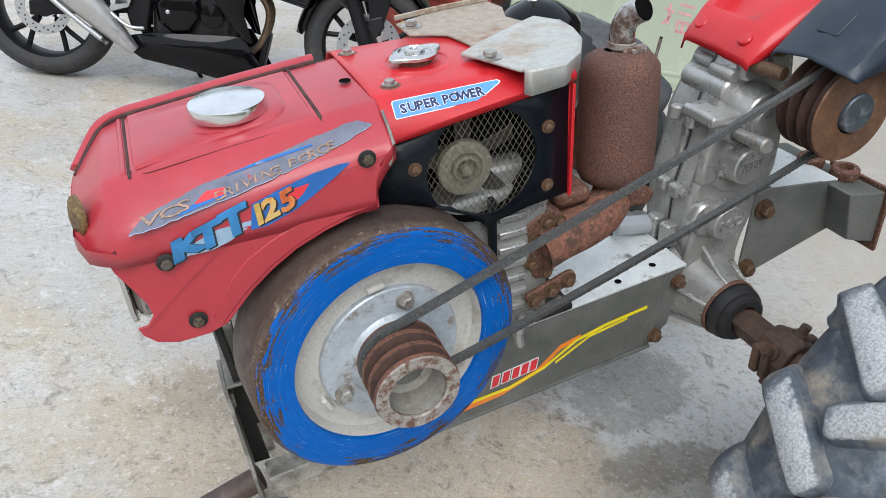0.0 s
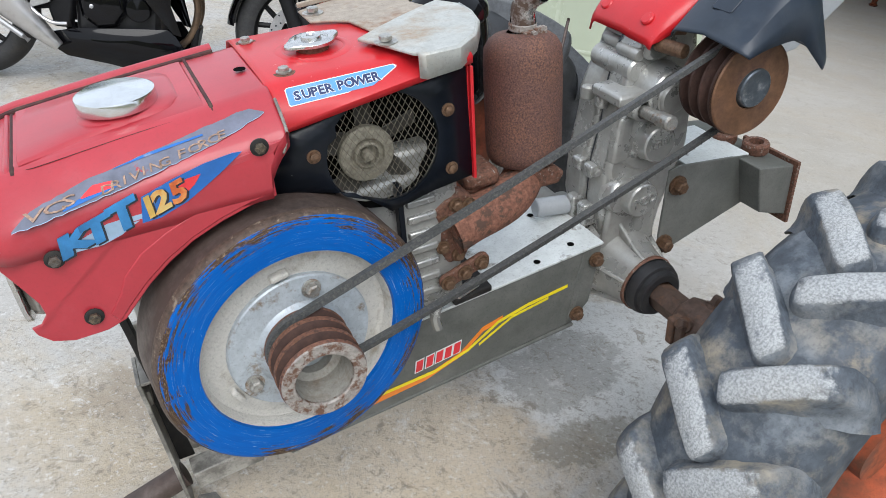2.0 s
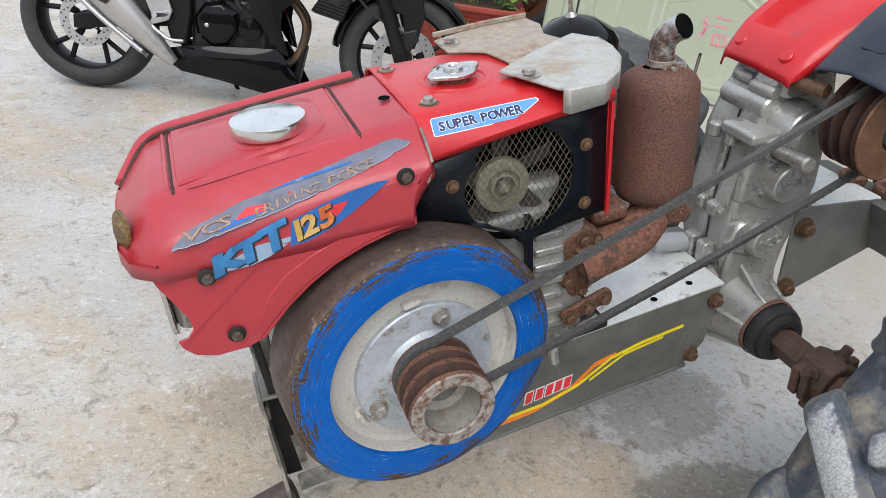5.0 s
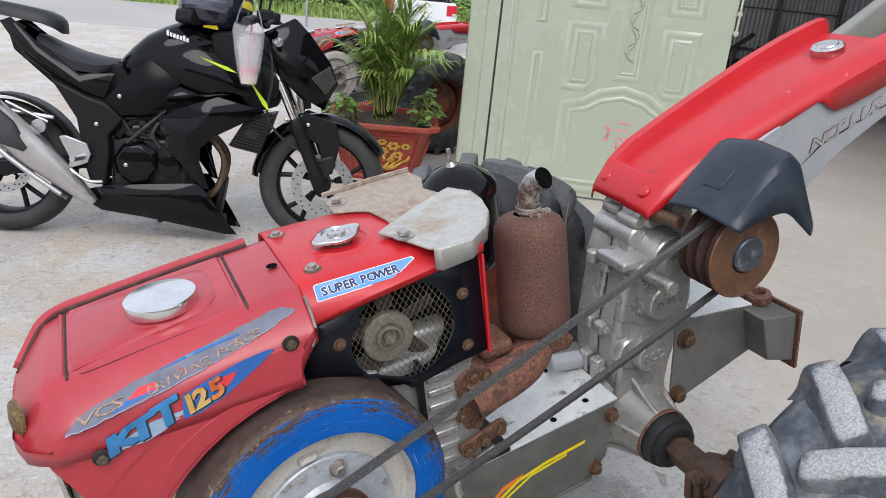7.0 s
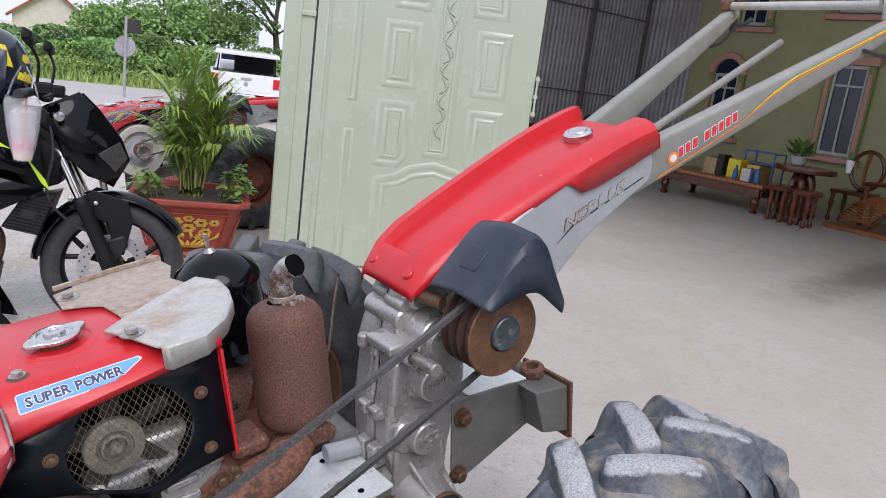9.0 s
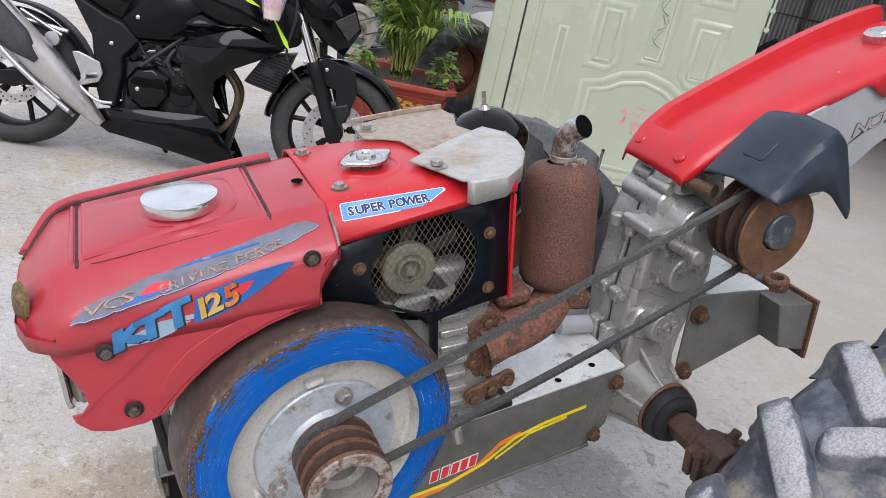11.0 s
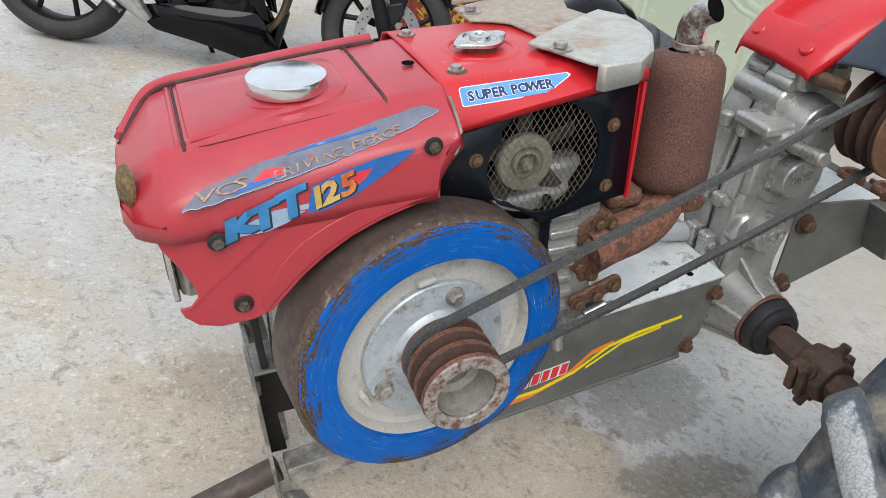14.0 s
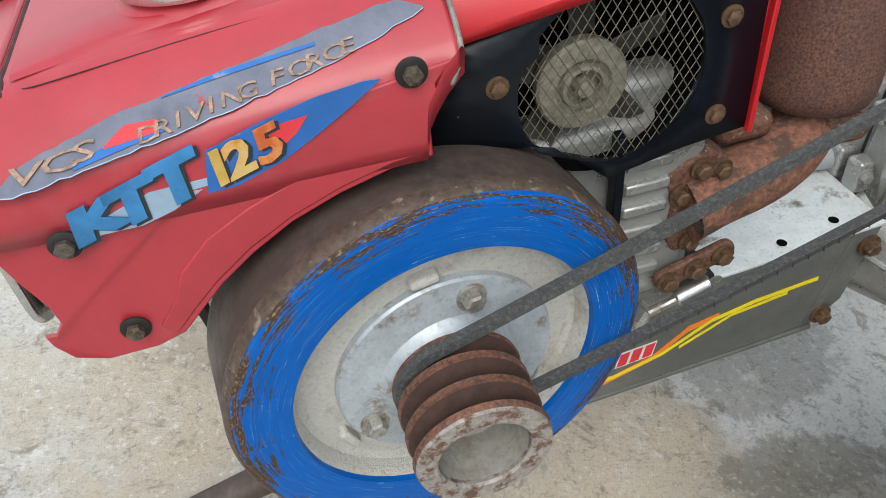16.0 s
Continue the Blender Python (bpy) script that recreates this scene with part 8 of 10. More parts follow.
def corrugated(name, length, height, m, label):
    """A tin sheet with upright ribs."""
    bm = B()
    n = int(length / 0.1)
    lo, hi = [], []
    for i in range(n * 4 + 1):
        x = i * 0.025
        d = (0, 0, 0.018, 0.018)[i % 4]
        lo.append(bm.verts.new((x, d, 0)))
        hi.append(bm.verts.new((x, d, height)))
    for i in range(n * 4):
        bm.faces.new((lo[i], lo[i + 1], hi[i + 1], hi[i]))
    ob = part(name, bm, M["tin"], None, "", smooth=0, thick=0.001)
    ob.matrix_basis = m
    return tagged(ob, label, "wall", kind="structure")


corrugated("wall_shed", 5.7, 4.6, pose(6.25, 7.95, 0), "weathered grey corrugated tin wall")
corrugated("wall_shed_side", 1.1, 4.6, pose(11.48, 6.88, 0, 0, 0, 90), "weathered grey corrugated tin side wall")
shed = thing("shed_frame", "dark steel frame of the open tin shed", "steel frame", kind="structure")
for x in (6.4, 8.2, 9.9, 11.35):
    bm = B()
    box(bm, x, x + 0.05, 7.88, 7.94, 0, 4.6)
    part("post", bm, M["steel"], shed, bevel=0.006)
for z in (1.3, 2.7, 4.1):
    bm = B()
    box(bm, 6.3, 11.4, 7.915, 7.945, z, z + 0.022)
    part("girt", bm, M["steel"], shed, bevel=0.004)
bm = B()
box(bm, 4.6, 12.2, 1.0, 8.4, 4.62, 4.66, pose(0, 0, 0, -2, 0, 0))
roof = solid("ceiling_shed", bm, M["tin"], "underside of the tin shed roof", "roof", kind="structure")
bm = B()
box(bm, 4.2, 11.6, -9, 1.0, 4.72, 4.76)
solid("ceiling_canopy", bm, M["tin"], "tin canopy over the house yard", "roof", kind="structure")
for y in (-4.0, 1.4, 5.0):
    bm = B()
    box(bm, 4.6, 11.5, y, y + 0.10, 4.44, 4.56)
    part("rafter", bm, M["steel"], shed, bevel=0.006)

# ---- motorcycle ----
bike = thing("motorcycle", "glossy black naked motorcycle with lime stripes on its side stand", "motorcycle",
             at=pose(-0.722, 2.635, 0, 0, 0, -18.5) @ pose(0, 0, 0, -5, 0, 0))


def bike_wheel(x, w, disc):
    bm = B()
    r = 0.300
    lathe(bm, [(0.215, -w * 0.40), (0.235, -w * 0.50), (0.262, -w * 0.5), (0.285, -w * 0.36), (r, 0), (0.285, w * 0.36), (0.262, w * 0.5), (0.235, w * 0.5), (0.215, w * 0.40)], (x, 0, r), (0, 1, 0), 56)
    t = part("wheel", bm, M["tyre"], bike, "black road tyre on a cast wheel", smooth=50)
    bm = B()
    lathe(bm, [(0.222, -w * 0.42), (0.205, -w * 0.30), (0.200, 0), (0.205, w * 0.30), (0.222, w * 0.42)], (x, 0, r), (0, 1, 0), 48)
    part("rim", bm, M["bike_matt"], t, smooth=50)
    for i in range(5):
        a = 6.2832 * (i + 0.2) / 5
        for da in (-0.22, 0.22):
            bm = B()
            tube(bm, [(x + 0.045 * math.cos(a), 0, r + 0.045 * math.sin(a)), (x + 0.12 * math.cos(a + da * 0.5), 0, r + 0.12 * math.sin(a + da * 0.5)), (x + 0.203 * math.cos(a + da), 0, r + 0.203 * math.sin(a + da))], 0.012, 8, 3)
            part("spoke", bm, M["bike_matt"], t)
    bm = B()
    cyl(bm, (x, -0.06, r), (x, 0.06, r), 0.042, n=20)
    part("hub", bm, M["bike_grey"], t, bevel=0.004)
    bm = B()
    ri, ro = disc
    y = -0.062
    n = 40
    lathe(bm, [(ri, 0), (ro, 0), (ro, 0.004), (ri, 0.004), (ri, 0)], (x, y, r), (0, 1, 0), n)
    dk = part("brake_disc", bm, M["alu"], t, "drilled steel brake disc", smooth=30)
    for i in range(36):
        bm = B()
        a = 6.2832 * i / 36
        q = ri + (ro - ri) * (0.3 + 0.25 * (i % 3))
        lathe(bm, [(0.0042, 0), (0.0042, 0.0006), (0, 0.0006)], (x + q * math.cos(a), y - 0.0002, r + q * math.sin(a)), (0, -1, 0), 8)
        part("disc_hole", bm, M["decal_black"], t, smooth=0)
    return t


bike_wheel(-0.03, 0.15, (0.075, 0.115))
bike_wheel(1.385, 0.12, (0.098, 0.148))


def shell(name, pts, y, t, m, label="", both=True, bevel=0.012, tuck=0.0, mid=None):
    """A moulded panel on the right, and its twin on the left."""
    cx = sum(p[0] for p in pts) / len(pts)
    cz = sum(p[1] for p in pts) / len(pts)
    for s in ((-1, 1) if both else (-1,)):
        bm = B()
        outer = [(cx + (p[0] - cx) * 0.90, s * y, cz + (p[1] - cz) * 0.88) for p in pts]
        edge = [(p[0], s * (y - t * 0.45), p[1]) for p in pts]
        inner = [(p[0], s * (y - t), p[1]) for p in pts]
        loft(bm, [inner, edge, outer], caps=True)
        part(name, bm, m, bike, label, bevel=0.006, smooth=25)


K = M["bike_black"]


def facet(name, rim, peaks, m, label="", thick=0.004):
    """An angular moulded panel: rim corners (x, z, out) fanned to raised ridge corners, with its twin on the other side."""
    for s in (-1, 1):
        bm = B()
        vr = [bm.verts.new((x, s * o, z)) for x, z, o in rim]
        vp = [bm.verts.new((x, s * o, z)) for x, z, o, _, _ in peaks]
        n = len(rim)
        for v, (_, _, _, a, b) in zip(vp, peaks):
            k = a
            while k != b:
                bm.faces.new((vr[k], vr[(k + 1) % n], v))
                k = (k + 1) % n
        for v, w, q in zip(vp, vp[1:], peaks[1:]):
            bm.faces.new((v, vr[q[3]], w))
        if len(vp) > 1:
            bm.faces.new((vp[0], vp[-1], vr[peaks[0][3]]))
        part(name, bm, m, bike, label, bevel=0.0022, smooth=42, thick=thick)


facet("tail_panel", [(0.00, 0.935, 0.08), (0.05, 0.955, 0.09), (0.16, 0.860, 0.12), (0.33, 0.742, 0.13), (0.48, 0.755, 0.145), (0.43, 0.645, 0.13), (0.366, 0.655, 0.13), (0.20, 0.735, 0.125), (0.113, 0.790, 0.115)],
      [(0.16, 0.822, 0.138, 7, 2), (0.34, 0.705, 0.150, 2, 7)], K, "gloss black tail panel")
bm = B()
loft(bm, [[(x, -w, zb), (x, -w * 1.04, (z + zb) / 2), (x, -w * 0.8, z - 0.012), (x, -w * 0.4, z), (x, w * 0.4, z), (x, w * 0.8, z - 0.012), (x, w * 1.04, (z + zb) / 2), (x, w, zb)]
          for x, w, z, zb in ((0.135, 0.05, 0.893, 0.86), (0.16, 0.09, 0.890, 0.835), (0.22, 0.118, 0.862, 0.800), (0.31, 0.132, 0.832, 0.755), (0.40, 0.130, 0.815, 0.748), (0.455, 0.105, 0.812, 0.765), (0.485, 0.06, 0.810, 0.785))])
part("seat", bm, M["seat"], bike, "black vinyl rider seat", smooth=60)
bm = B()
loft(bm, [[(x, -w, z - 0.055), (x, -w * 0.95, z - 0.02), (x, -w * 0.6, z), (x, w * 0.6, z), (x, w * 0.95, z - 0.02), (x, w, z - 0.055)] for x, w, z in ((-0.14, 0.05, 1.015), (-0.08, 0.075, 1.025), (0.06, 0.09, 1.008), (0.17, 0.088, 0.992), (0.215, 0.075, 0.975), (0.24, 0.045, 0.955))])
part("pillion_seat", bm, M["seat"], bike, smooth=60)
bm = B()
tk = []
for x, w, zb, zt in ((0.468, 0.07, 0.76, 0.800), (0.50, 0.10, 0.75, 0.835), (0.545, 0.135, 0.74, 0.880), (0.608, 0.158, 0.74, 0.937), (0.68, 0.168, 0.75, 0.974), (0.745, 0.166, 0.76, 0.998), (0.82, 0.15, 0.78, 0.990), (0.88, 0.11, 0.82, 0.950)):
    h = zt - zb
    tk.append([(x, -w * 0.85, zb), (x, -w, zb + h * 0.40), (x, -w * 0.97, zb + h * 0.62), (x, -w * 0.80, zb + h * 0.86), (x, -w * 0.45, zt - 0.004), (x, 0, zt), (x, w * 0.45, zt - 0.004), (x, w * 0.80, zb + h * 0.86), (x, w * 0.97, zb + h * 0.62), (x, w, zb + h * 0.40), (x, w * 0.85, zb)])
loft(bm, tk)
part("fuel_tank", bm, K, bike, "glossy black fuel tank", smooth=50)
for k in range(7):
    bm = B()
    x = 0.700 + k * 0.0135
    z = 0.944 - k * 0.0037
    prism(bm, [(x, z - 0.010), (x + 0.009, z - 0.012), (x + 0.010, z + (0.012 if k in (0, 5) else 0.006)), (x + 0.001, z + (0.012 if k in (0, 5) else 0.006))], -0.163 + 0.0006 * k, -0.148)
    part("tank_mark", bm, M["decal_white"], bike, "pale maker mark drawn as bars", smooth=0)
facet("side_cover", [(0.428, 0.638, 0.130), (0.545, 0.761, 0.150), (0.630, 0.830, 0.158), (0.762, 0.738, 0.180), (0.702, 0.655, 0.176), (0.620, 0.590, 0.165), (0.503, 0.575, 0.145)],
      [(0.530, 0.665, 0.168, 5, 1), (0.640, 0.712, 0.190, 1, 5)], M["bike_satin"], "satin black side cover")
facet("tank_cover", [(0.630, 0.830, 0.160), (0.700, 0.870, 0.166), (0.813, 0.896, 0.172), (0.900, 0.873, 0.178), (0.990, 0.800, 0.182), (1.078, 0.742, 0.165), (1.050, 0.696, 0.170), (0.975, 0.714, 0.186), (0.860, 0.690, 0.186), (0.764, 0.737, 0.182)],
      [(0.790, 0.815, 0.206, 8, 3), (0.930, 0.765, 0.214, 3, 8)], K, "gloss black tank cover")
facet("cover_blade", [(0.655, 0.664, 0.168), (0.760, 0.722, 0.186), (0.860, 0.684, 0.190), (0.975, 0.708, 0.190), (0.830, 0.660, 0.182)], [(0.790, 0.690, 0.204, 3, 2), (0.88, 0.690, 0.200, 2, 3)], K)
facet("shroud", [(0.661, 0.576, 0.165), (0.800, 0.646, 0.195), (0.922, 0.692, 0.205), (1.125, 0.640, 0.165), (1.020, 0.578, 0.185), (0.905, 0.515, 0.185), (0.842, 0.458, 0.180), (0.838, 0.390, 0.165), (0.876, 0.264, 0.135), (0.842, 0.272, 0.140), (0.720, 0.428, 0.175), (0.690, 0.505, 0.172)],
      [(0.880, 0.605, 0.232, 1, 6), (0.785, 0.500, 0.214, 6, 1)], K, "angular gloss black radiator shroud")
bm = B()
loft(bm, [[(0.665, -0.172, 0.582), (0.885, -0.2335, 0.604), (0.888, -0.2335, 0.614), (0.80, -0.206, 0.640)], [(0.665, -0.168, 0.582), (0.885, -0.2290, 0.604), (0.888, -0.229, 0.614), (0.80, -0.201, 0.640)]])
part("shroud_crease", bm, M["bike_satin"], bike)
for a, b, w in (((0.836, 0.858, 0.193), (1.000, 0.800, 0.199), 0.016), ((1.052, 0.775, 0.190), (1.143, 0.641, 0.190), 0.020)):
    bm = B()
    p, q = Vector((a[0], -a[2], a[1])), Vector((b[0], -b[2], b[1]))
    u = (q - p).normalized()
    s = Vector((-u.z, 0, u.x)) * w / 2
    n = Vector((0, 0.004, 0))
    k = p.lerp(q, 0.75)
    ring = [p, k - s, q, k + s]
    loft(bm, [[v for v in ring], [v + n for v in ring]])
    part("lime_stripe", bm, M["lime"], bike, "lime green stripe")
bm = B()
prism(bm, [(0.960, 0.475), (1.100, 0.442), (1.160, 0.620), (1.030, 0.590)], -0.150, 0.150)
rd = part("radiator", bm, M["bike_matt"], bike, "black radiator behind a slotted guard", bevel=0.006)
for k in range(11):
    bm = B()
    z = 0.458 + k * 0.0135
    x = 0.975 + k * 0.0058
    prism(bm, [(x, z + 0.012), (x + 0.118, z - 0.012), (x + 0.120, z - 0.007), (x + 0.002, z + 0.017)], -0.1545, -0.1495)
    part("radiator_rib", bm, M["bike_grey"], rd)
bm = B()
prism(bm, [(1.030, 0.520), (1.082, 0.508), (1.094, 0.545), (1.042, 0.556)], -0.1565, -0.150)
part("guard_mark", bm, M["bike_grey"], rd)
shell("frame_plate", [(0.20, 0.735), (0.307, 0.556), (0.342, 0.317), (0.36, 0.257), (0.43, 0.257), (0.452, 0.40), (0.446, 0.48), (0.515, 0.567), (0.44, 0.635), (0.36, 0.66)], 0.140, 0.05, M["bike_matt"])
bm = B()
box(bm, 0.44, 0.78, -0.105, 0.105, 0.24, 0.48)
prism(bm, [(0.56, 0.50), (0.80, 0.45), (0.88, 0.60), (0.70, 0.70), (0.58, 0.66)], -0.10, 0.10)
part("engine", bm, M["bike_grey"], bike, "dark grey engine", bevel=0.02)
bm = B()
lathe(bm, [(0.102, 0.0), (0.100, 0.035), (0.082, 0.056), (0.05, 0.061), (0.0, 0.062)], (0.559, -0.100, 0.367), (0, -1, 0), 8, start=12)
lathe(bm, [(0.05, 0.0), (0.05, 0.03), (0.0, 0.035)], (0.70, -0.115, 0.36), (0, -1, 0), 28)
part("clutch_cover", bm, K, bike, "faceted gloss black clutch cover", bevel=0.004, smooth=20)
for pts, r, mk in (([(0.70, -0.13, 0.62), (0.60, -0.14, 0.53), (0.52, -0.13, 0.455)], 0.009, "black_rubber"), ([(0.66, -0.12, 0.56), (0.63, -0.13, 0.50), (0.66, -0.12, 0.44)], 0.011, "black_rubber"), ([(0.50, -0.12, 0.56), (0.54, -0.12, 0.50), (0.62, -0.11, 0.47)], 0.007, "bike_grey"), ([(0.47, -0.10, 0.47), (0.55, -0.11, 0.55), (0.68, -0.10, 0.58)], 0.016, "bike_matt")):
    bm = B()
    tube(bm, pts, r, 8)
    part("hose", bm, M[mk], bike)
for x, z, r in ((0.62, 0.49, 0.020), (0.68, 0.53, 0.028), (0.585, 0.545, 0.018), (0.70, 0.455, 0.024)):
    bm = B()
    lathe(bm, [(r, 0.0), (r, 0.02), (r * 0.7, 0.026), (0, 0.027)], (x, -0.100, z), (0, -1, 0), 14)
    part("engine_cover", bm, M["bike_grey"], bike, smooth=30)
for i in range(5):
    bm = B()
    z = 0.50 + i * 0.03
    box(bm, 0.60, 0.84, -0.115, 0.115, z, z + 0.008, pose(0, 0, 0, 0, -6, 0) @ pose(-0.05, 0, -0.06))
    part("fin", bm, M["bike_grey"], bike)
bm = B()
for y in (-0.05, 0.05):
    tube(bm, [(0.86, y, 0.50), (0.93, y, 0.40), (0.90, y, 0.26), (0.80, y * 0.8, 0.18), (0.60, y * 0.6, 0.15)], 0.016, 12)
part("header_pipe", bm, M["bronze_pipe"], bike, "bronzed exhaust headers")
facet("belly_pan", [(0.323, 0.231, 0.120), (0.450, 0.262, 0.135), (0.743, 0.286, 0.142), (0.832, 0.290, 0.136), (0.900, 0.190, 0.122), (0.955, 0.105, 0.105), (0.995, 0.042, 0.075), (0.940, 0.045, 0.085), (0.570, 0.118, 0.115), (0.400, 0.140, 0.118), (0.359, 0.165, 0.118)],
      [(0.600, 0.205, 0.166, 8, 3), (0.850, 0.150, 0.148, 3, 8)], K, "gloss black belly pan")
bm = B()
loft(bm, [[(x, -w, z), (x, w, z), (x, w * 0.8, z + 0.05), (x, -w * 0.8, z + 0.05)] for x, w, z in ((0.40, 0.10, 0.15), (0.60, 0.105, 0.125), (0.93, 0.08, 0.06))])
part("pan_floor", bm, M["bike_matt"], bike)
for nm, pts, w in (("steering_head", [(0.98, 0.72), (1.06, 0.62), (1.17, 0.66), (1.20, 0.80), (1.14, 0.97), (1.02, 0.98), (0.88, 0.965), (0.84, 0.88), (0.90, 0.80)], 0.085), ("airbox", [(0.30, 0.72), (0.46, 0.60), (0.70, 0.60), (0.90, 0.66), (0.90, 0.80), (0.60, 0.84), (0.44, 0.78)], 0.10), ("mudguard_core", [(0.02, 0.90), (0.20, 0.80), (0.36, 0.70), (0.36, 0.60), (0.20, 0.68), (0.04, 0.82)], 0.06)):
    bm = B()
    prism(bm, pts, -w, w)
    part(nm, bm, M["bike_matt"], bike, bevel=0.01)
bm = B()
box(bm, 0.895, 0.925, -0.06, 0.06, 0.06, 0.30, pose(0.91, 0, 0.2, 0, 10, 0) @ pose(-0.91, 0, -0.2))
part("hugger_plate", bm, M["bike_matt"], bike, bevel=0.01)
# exhaust can
bm = B()
c0, c1 = Vector((0.380, -0.155, 0.180)), Vector((-0.170, -0.200, 0.690))
d = (c1 - c0).normalized()
u = Vector((-d.z, 0, d.x)).normalized()
s = d.cross(u)
rings = []
for f, a, b in ((0, 0.026, 0.022), (0.12, 0.040, 0.040), (0.30, 0.050, 0.060), (0.42, 0.054, 0.074), (0.80, 0.052, 0.074), (1.0, 0.042, 0.055)):
    rings.append([c0.lerp(c1, f) + s * a * math.cos(6.2832 * i / 20) + u * b * math.copysign(abs(math.sin(6.2832 * i / 20)) ** 0.75, math.sin(6.2832 * i / 20)) for i in range(20)])
loft(bm, rings)
can = part("silencer", bm, M["titan"], bike, "satin metal silencer with a black heat shield", smooth=45)
bm = B()
rings = []
for f, b in ((0.46, 0.015), (0.60, 0.060), (0.88, 0.064), (0.94, 0.058)):
    rings.append([c0.lerp(c1, f) - s * math.copysign(0.0565, s.y) * (1 if abs(k) < 0.9 else 0.8) + u * b * k for k in (-1, -0.6, 0, 0.6, 1)])
loft(bm, rings, closed=False)
part("heat_shield", bm, M["shield"], can, "dark grey heat shield", smooth=40, thick=0.004)
bm = B()
tube(bm, [c0.lerp(c1, 0.12) + u * 0.055 - Vector((0, 0.03, 0)), c0.lerp(c1, 0.5) + u * 0.078 - Vector((0, 0.04, 0)), c0.lerp(c1, 0.98) + u * 0.066 - Vector((0, 0.03, 0))], 0.012, 8)
part("can_strip", bm, M["alu"], can)
# forks, bars, lamp cowl
for y in (-0.105, 0.105):
    bm = B()
    cyl(bm, (1.145, y, 0.84), (1.270, y, 0.56), 0.0205, n=18)
    part("fork_tube", bm, M["chrome"], bike, "chromed fork tube", smooth=40)
    bm = B()
    lathe(bm, [(0.027, 0), (0.033, 0.015), (0.033, 0.05), (0.030, 0.07), (0.030, 0.24), (0.034, 0.27), (0.034, 0.36), (0.02, 0.38)], (1.247, y, 0.610), (1.392 - 1.247, 0, 0.265 - 0.610), 20)
    part("fork_slider", bm, M["bike_matt"], bike, smooth=40)
bm = B()
prism(bm, [(1.40, 0.33), (1.445, 0.40), (1.43, 0.45), (1.37, 0.43), (1.34, 0.36)], -0.09, -0.03)
part("brake_caliper", bm, M["bike_grey"], bike, bevel=0.008)
bm = B()
rings = []
for a in np.linspace(176, 30, 24):
    t = radians(float(a))
    r = 0.322
    w = 0.074 if 38 < a < 160 else 0.050
    rings.append([(1.385 + (r + 0.014 - 0.034 * k * k) * math.cos(t), k * w, 0.30 + (r + 0.014 - 0.034 * k * k) * math.sin(t)) for k in (-1, -0.8, -0.4, 0, 0.4, 0.8, 1)])
loft(bm, rings, closed=False)
part("front_fender", bm, K, bike, "gloss black front mudguard", smooth=60, thick=0.003)
for y in (-0.078, 0.078):
    bm = B()
    prism(bm, [(1.20, 0.56), (1.30, 0.64), (1.44, 0.60), (1.46, 0.50), (1.43, 0.36), (1.39, 0.36), (1.36, 0.50)], y - 0.006, y + 0.006)
    part("fender_stay", bm, M["bike_matt"], bike, bevel=0.004)
rings = []
for x, w, z0, z1 in ((1.03, 0.10, 0.86, 0.98), (1.12, 0.13, 0.80, 1.00), (1.20, 0.14, 0.76, 1.04), (1.28, 0.13, 0.68, 1.00), (1.35, 0.10, 0.66, 0.90), (1.385, 0.05, 0.70, 0.83)):
    rings.append([(x, -w * 0.7, z0), (x, -w, (z0 + z1) / 2), (x, -w * 0.55, z1), (x, w * 0.55, z1), (x, w, (z0 + z1) / 2), (x, w * 0.7, z0)])
bm = B()
loft(bm, rings)
bmesh.ops.scale(bm, vec=(0.9, 0.82, 0.9), space=pose(-1.2, 0, -0.86), verts=bm.verts)
cow = part("lamp_core", bm, M["bike_matt"], bike, "angular black headlamp body", bevel=0.01, smooth=25)
facet("lamp_cowl", [(1.050, 0.940, 0.115), (1.100, 0.978, 0.120), (1.235, 1.052, 0.085), (1.300, 0.990, 0.075), (1.400, 0.865, 0.045), (1.437, 0.774, 0.025), (1.375, 0.655, 0.040), (1.310, 0.690, 0.085), (1.200, 0.775, 0.120), (1.115, 0.840, 0.125)],
      [(1.160, 0.930, 0.150, 8, 3), (1.300, 0.815, 0.135, 3, 8)], K, "angular gloss black headlamp cowl")
bm = B()
loft(bm, [[(1.315, -0.146, 0.800), (1.385, -0.078, 0.725), (1.430, -0.040, 0.785), (1.398, -0.058, 0.855)], [(1.325, -0.118, 0.800), (1.375, -0.068, 0.725), (1.420, -0.030, 0.785), (1.390, -0.048, 0.855)]])
part("head_lamp", bm, M["glass_lamp"], cow, bevel=0.003)
facet("cowl_wing", [(1.085, 0.905, 0.125), (1.150, 0.935, 0.150), (1.260, 0.880, 0.150), (1.330, 0.800, 0.128), (1.215, 0.800, 0.140)], [(1.20, 0.865, 0.168, 4, 2), (1.27, 0.83, 0.160, 2, 4)], M["bike_satin"])
facet("fork_cover", [(1.085, 0.830, 0.100), (1.135, 0.850, 0.118), (1.190, 0.780, 0.120), (1.165, 0.700, 0.115), (1.110, 0.690, 0.105)], [(1.135, 0.775, 0.132, 4, 2), (1.15, 0.74, 0.130, 2, 4)], M["bike_matt"])
bm = B()
tube(bm, [(1.06, -0.36, 1.02), (1.09, -0.24, 1.03), (1.10, -0.10, 1.01), (1.10, 0.10, 1.01), (1.09, 0.24, 1.03), (1.06, 0.36, 1.02)], 0.012, 10)
bar_ = part("handlebar", bm, M["bike_matt"], bike)
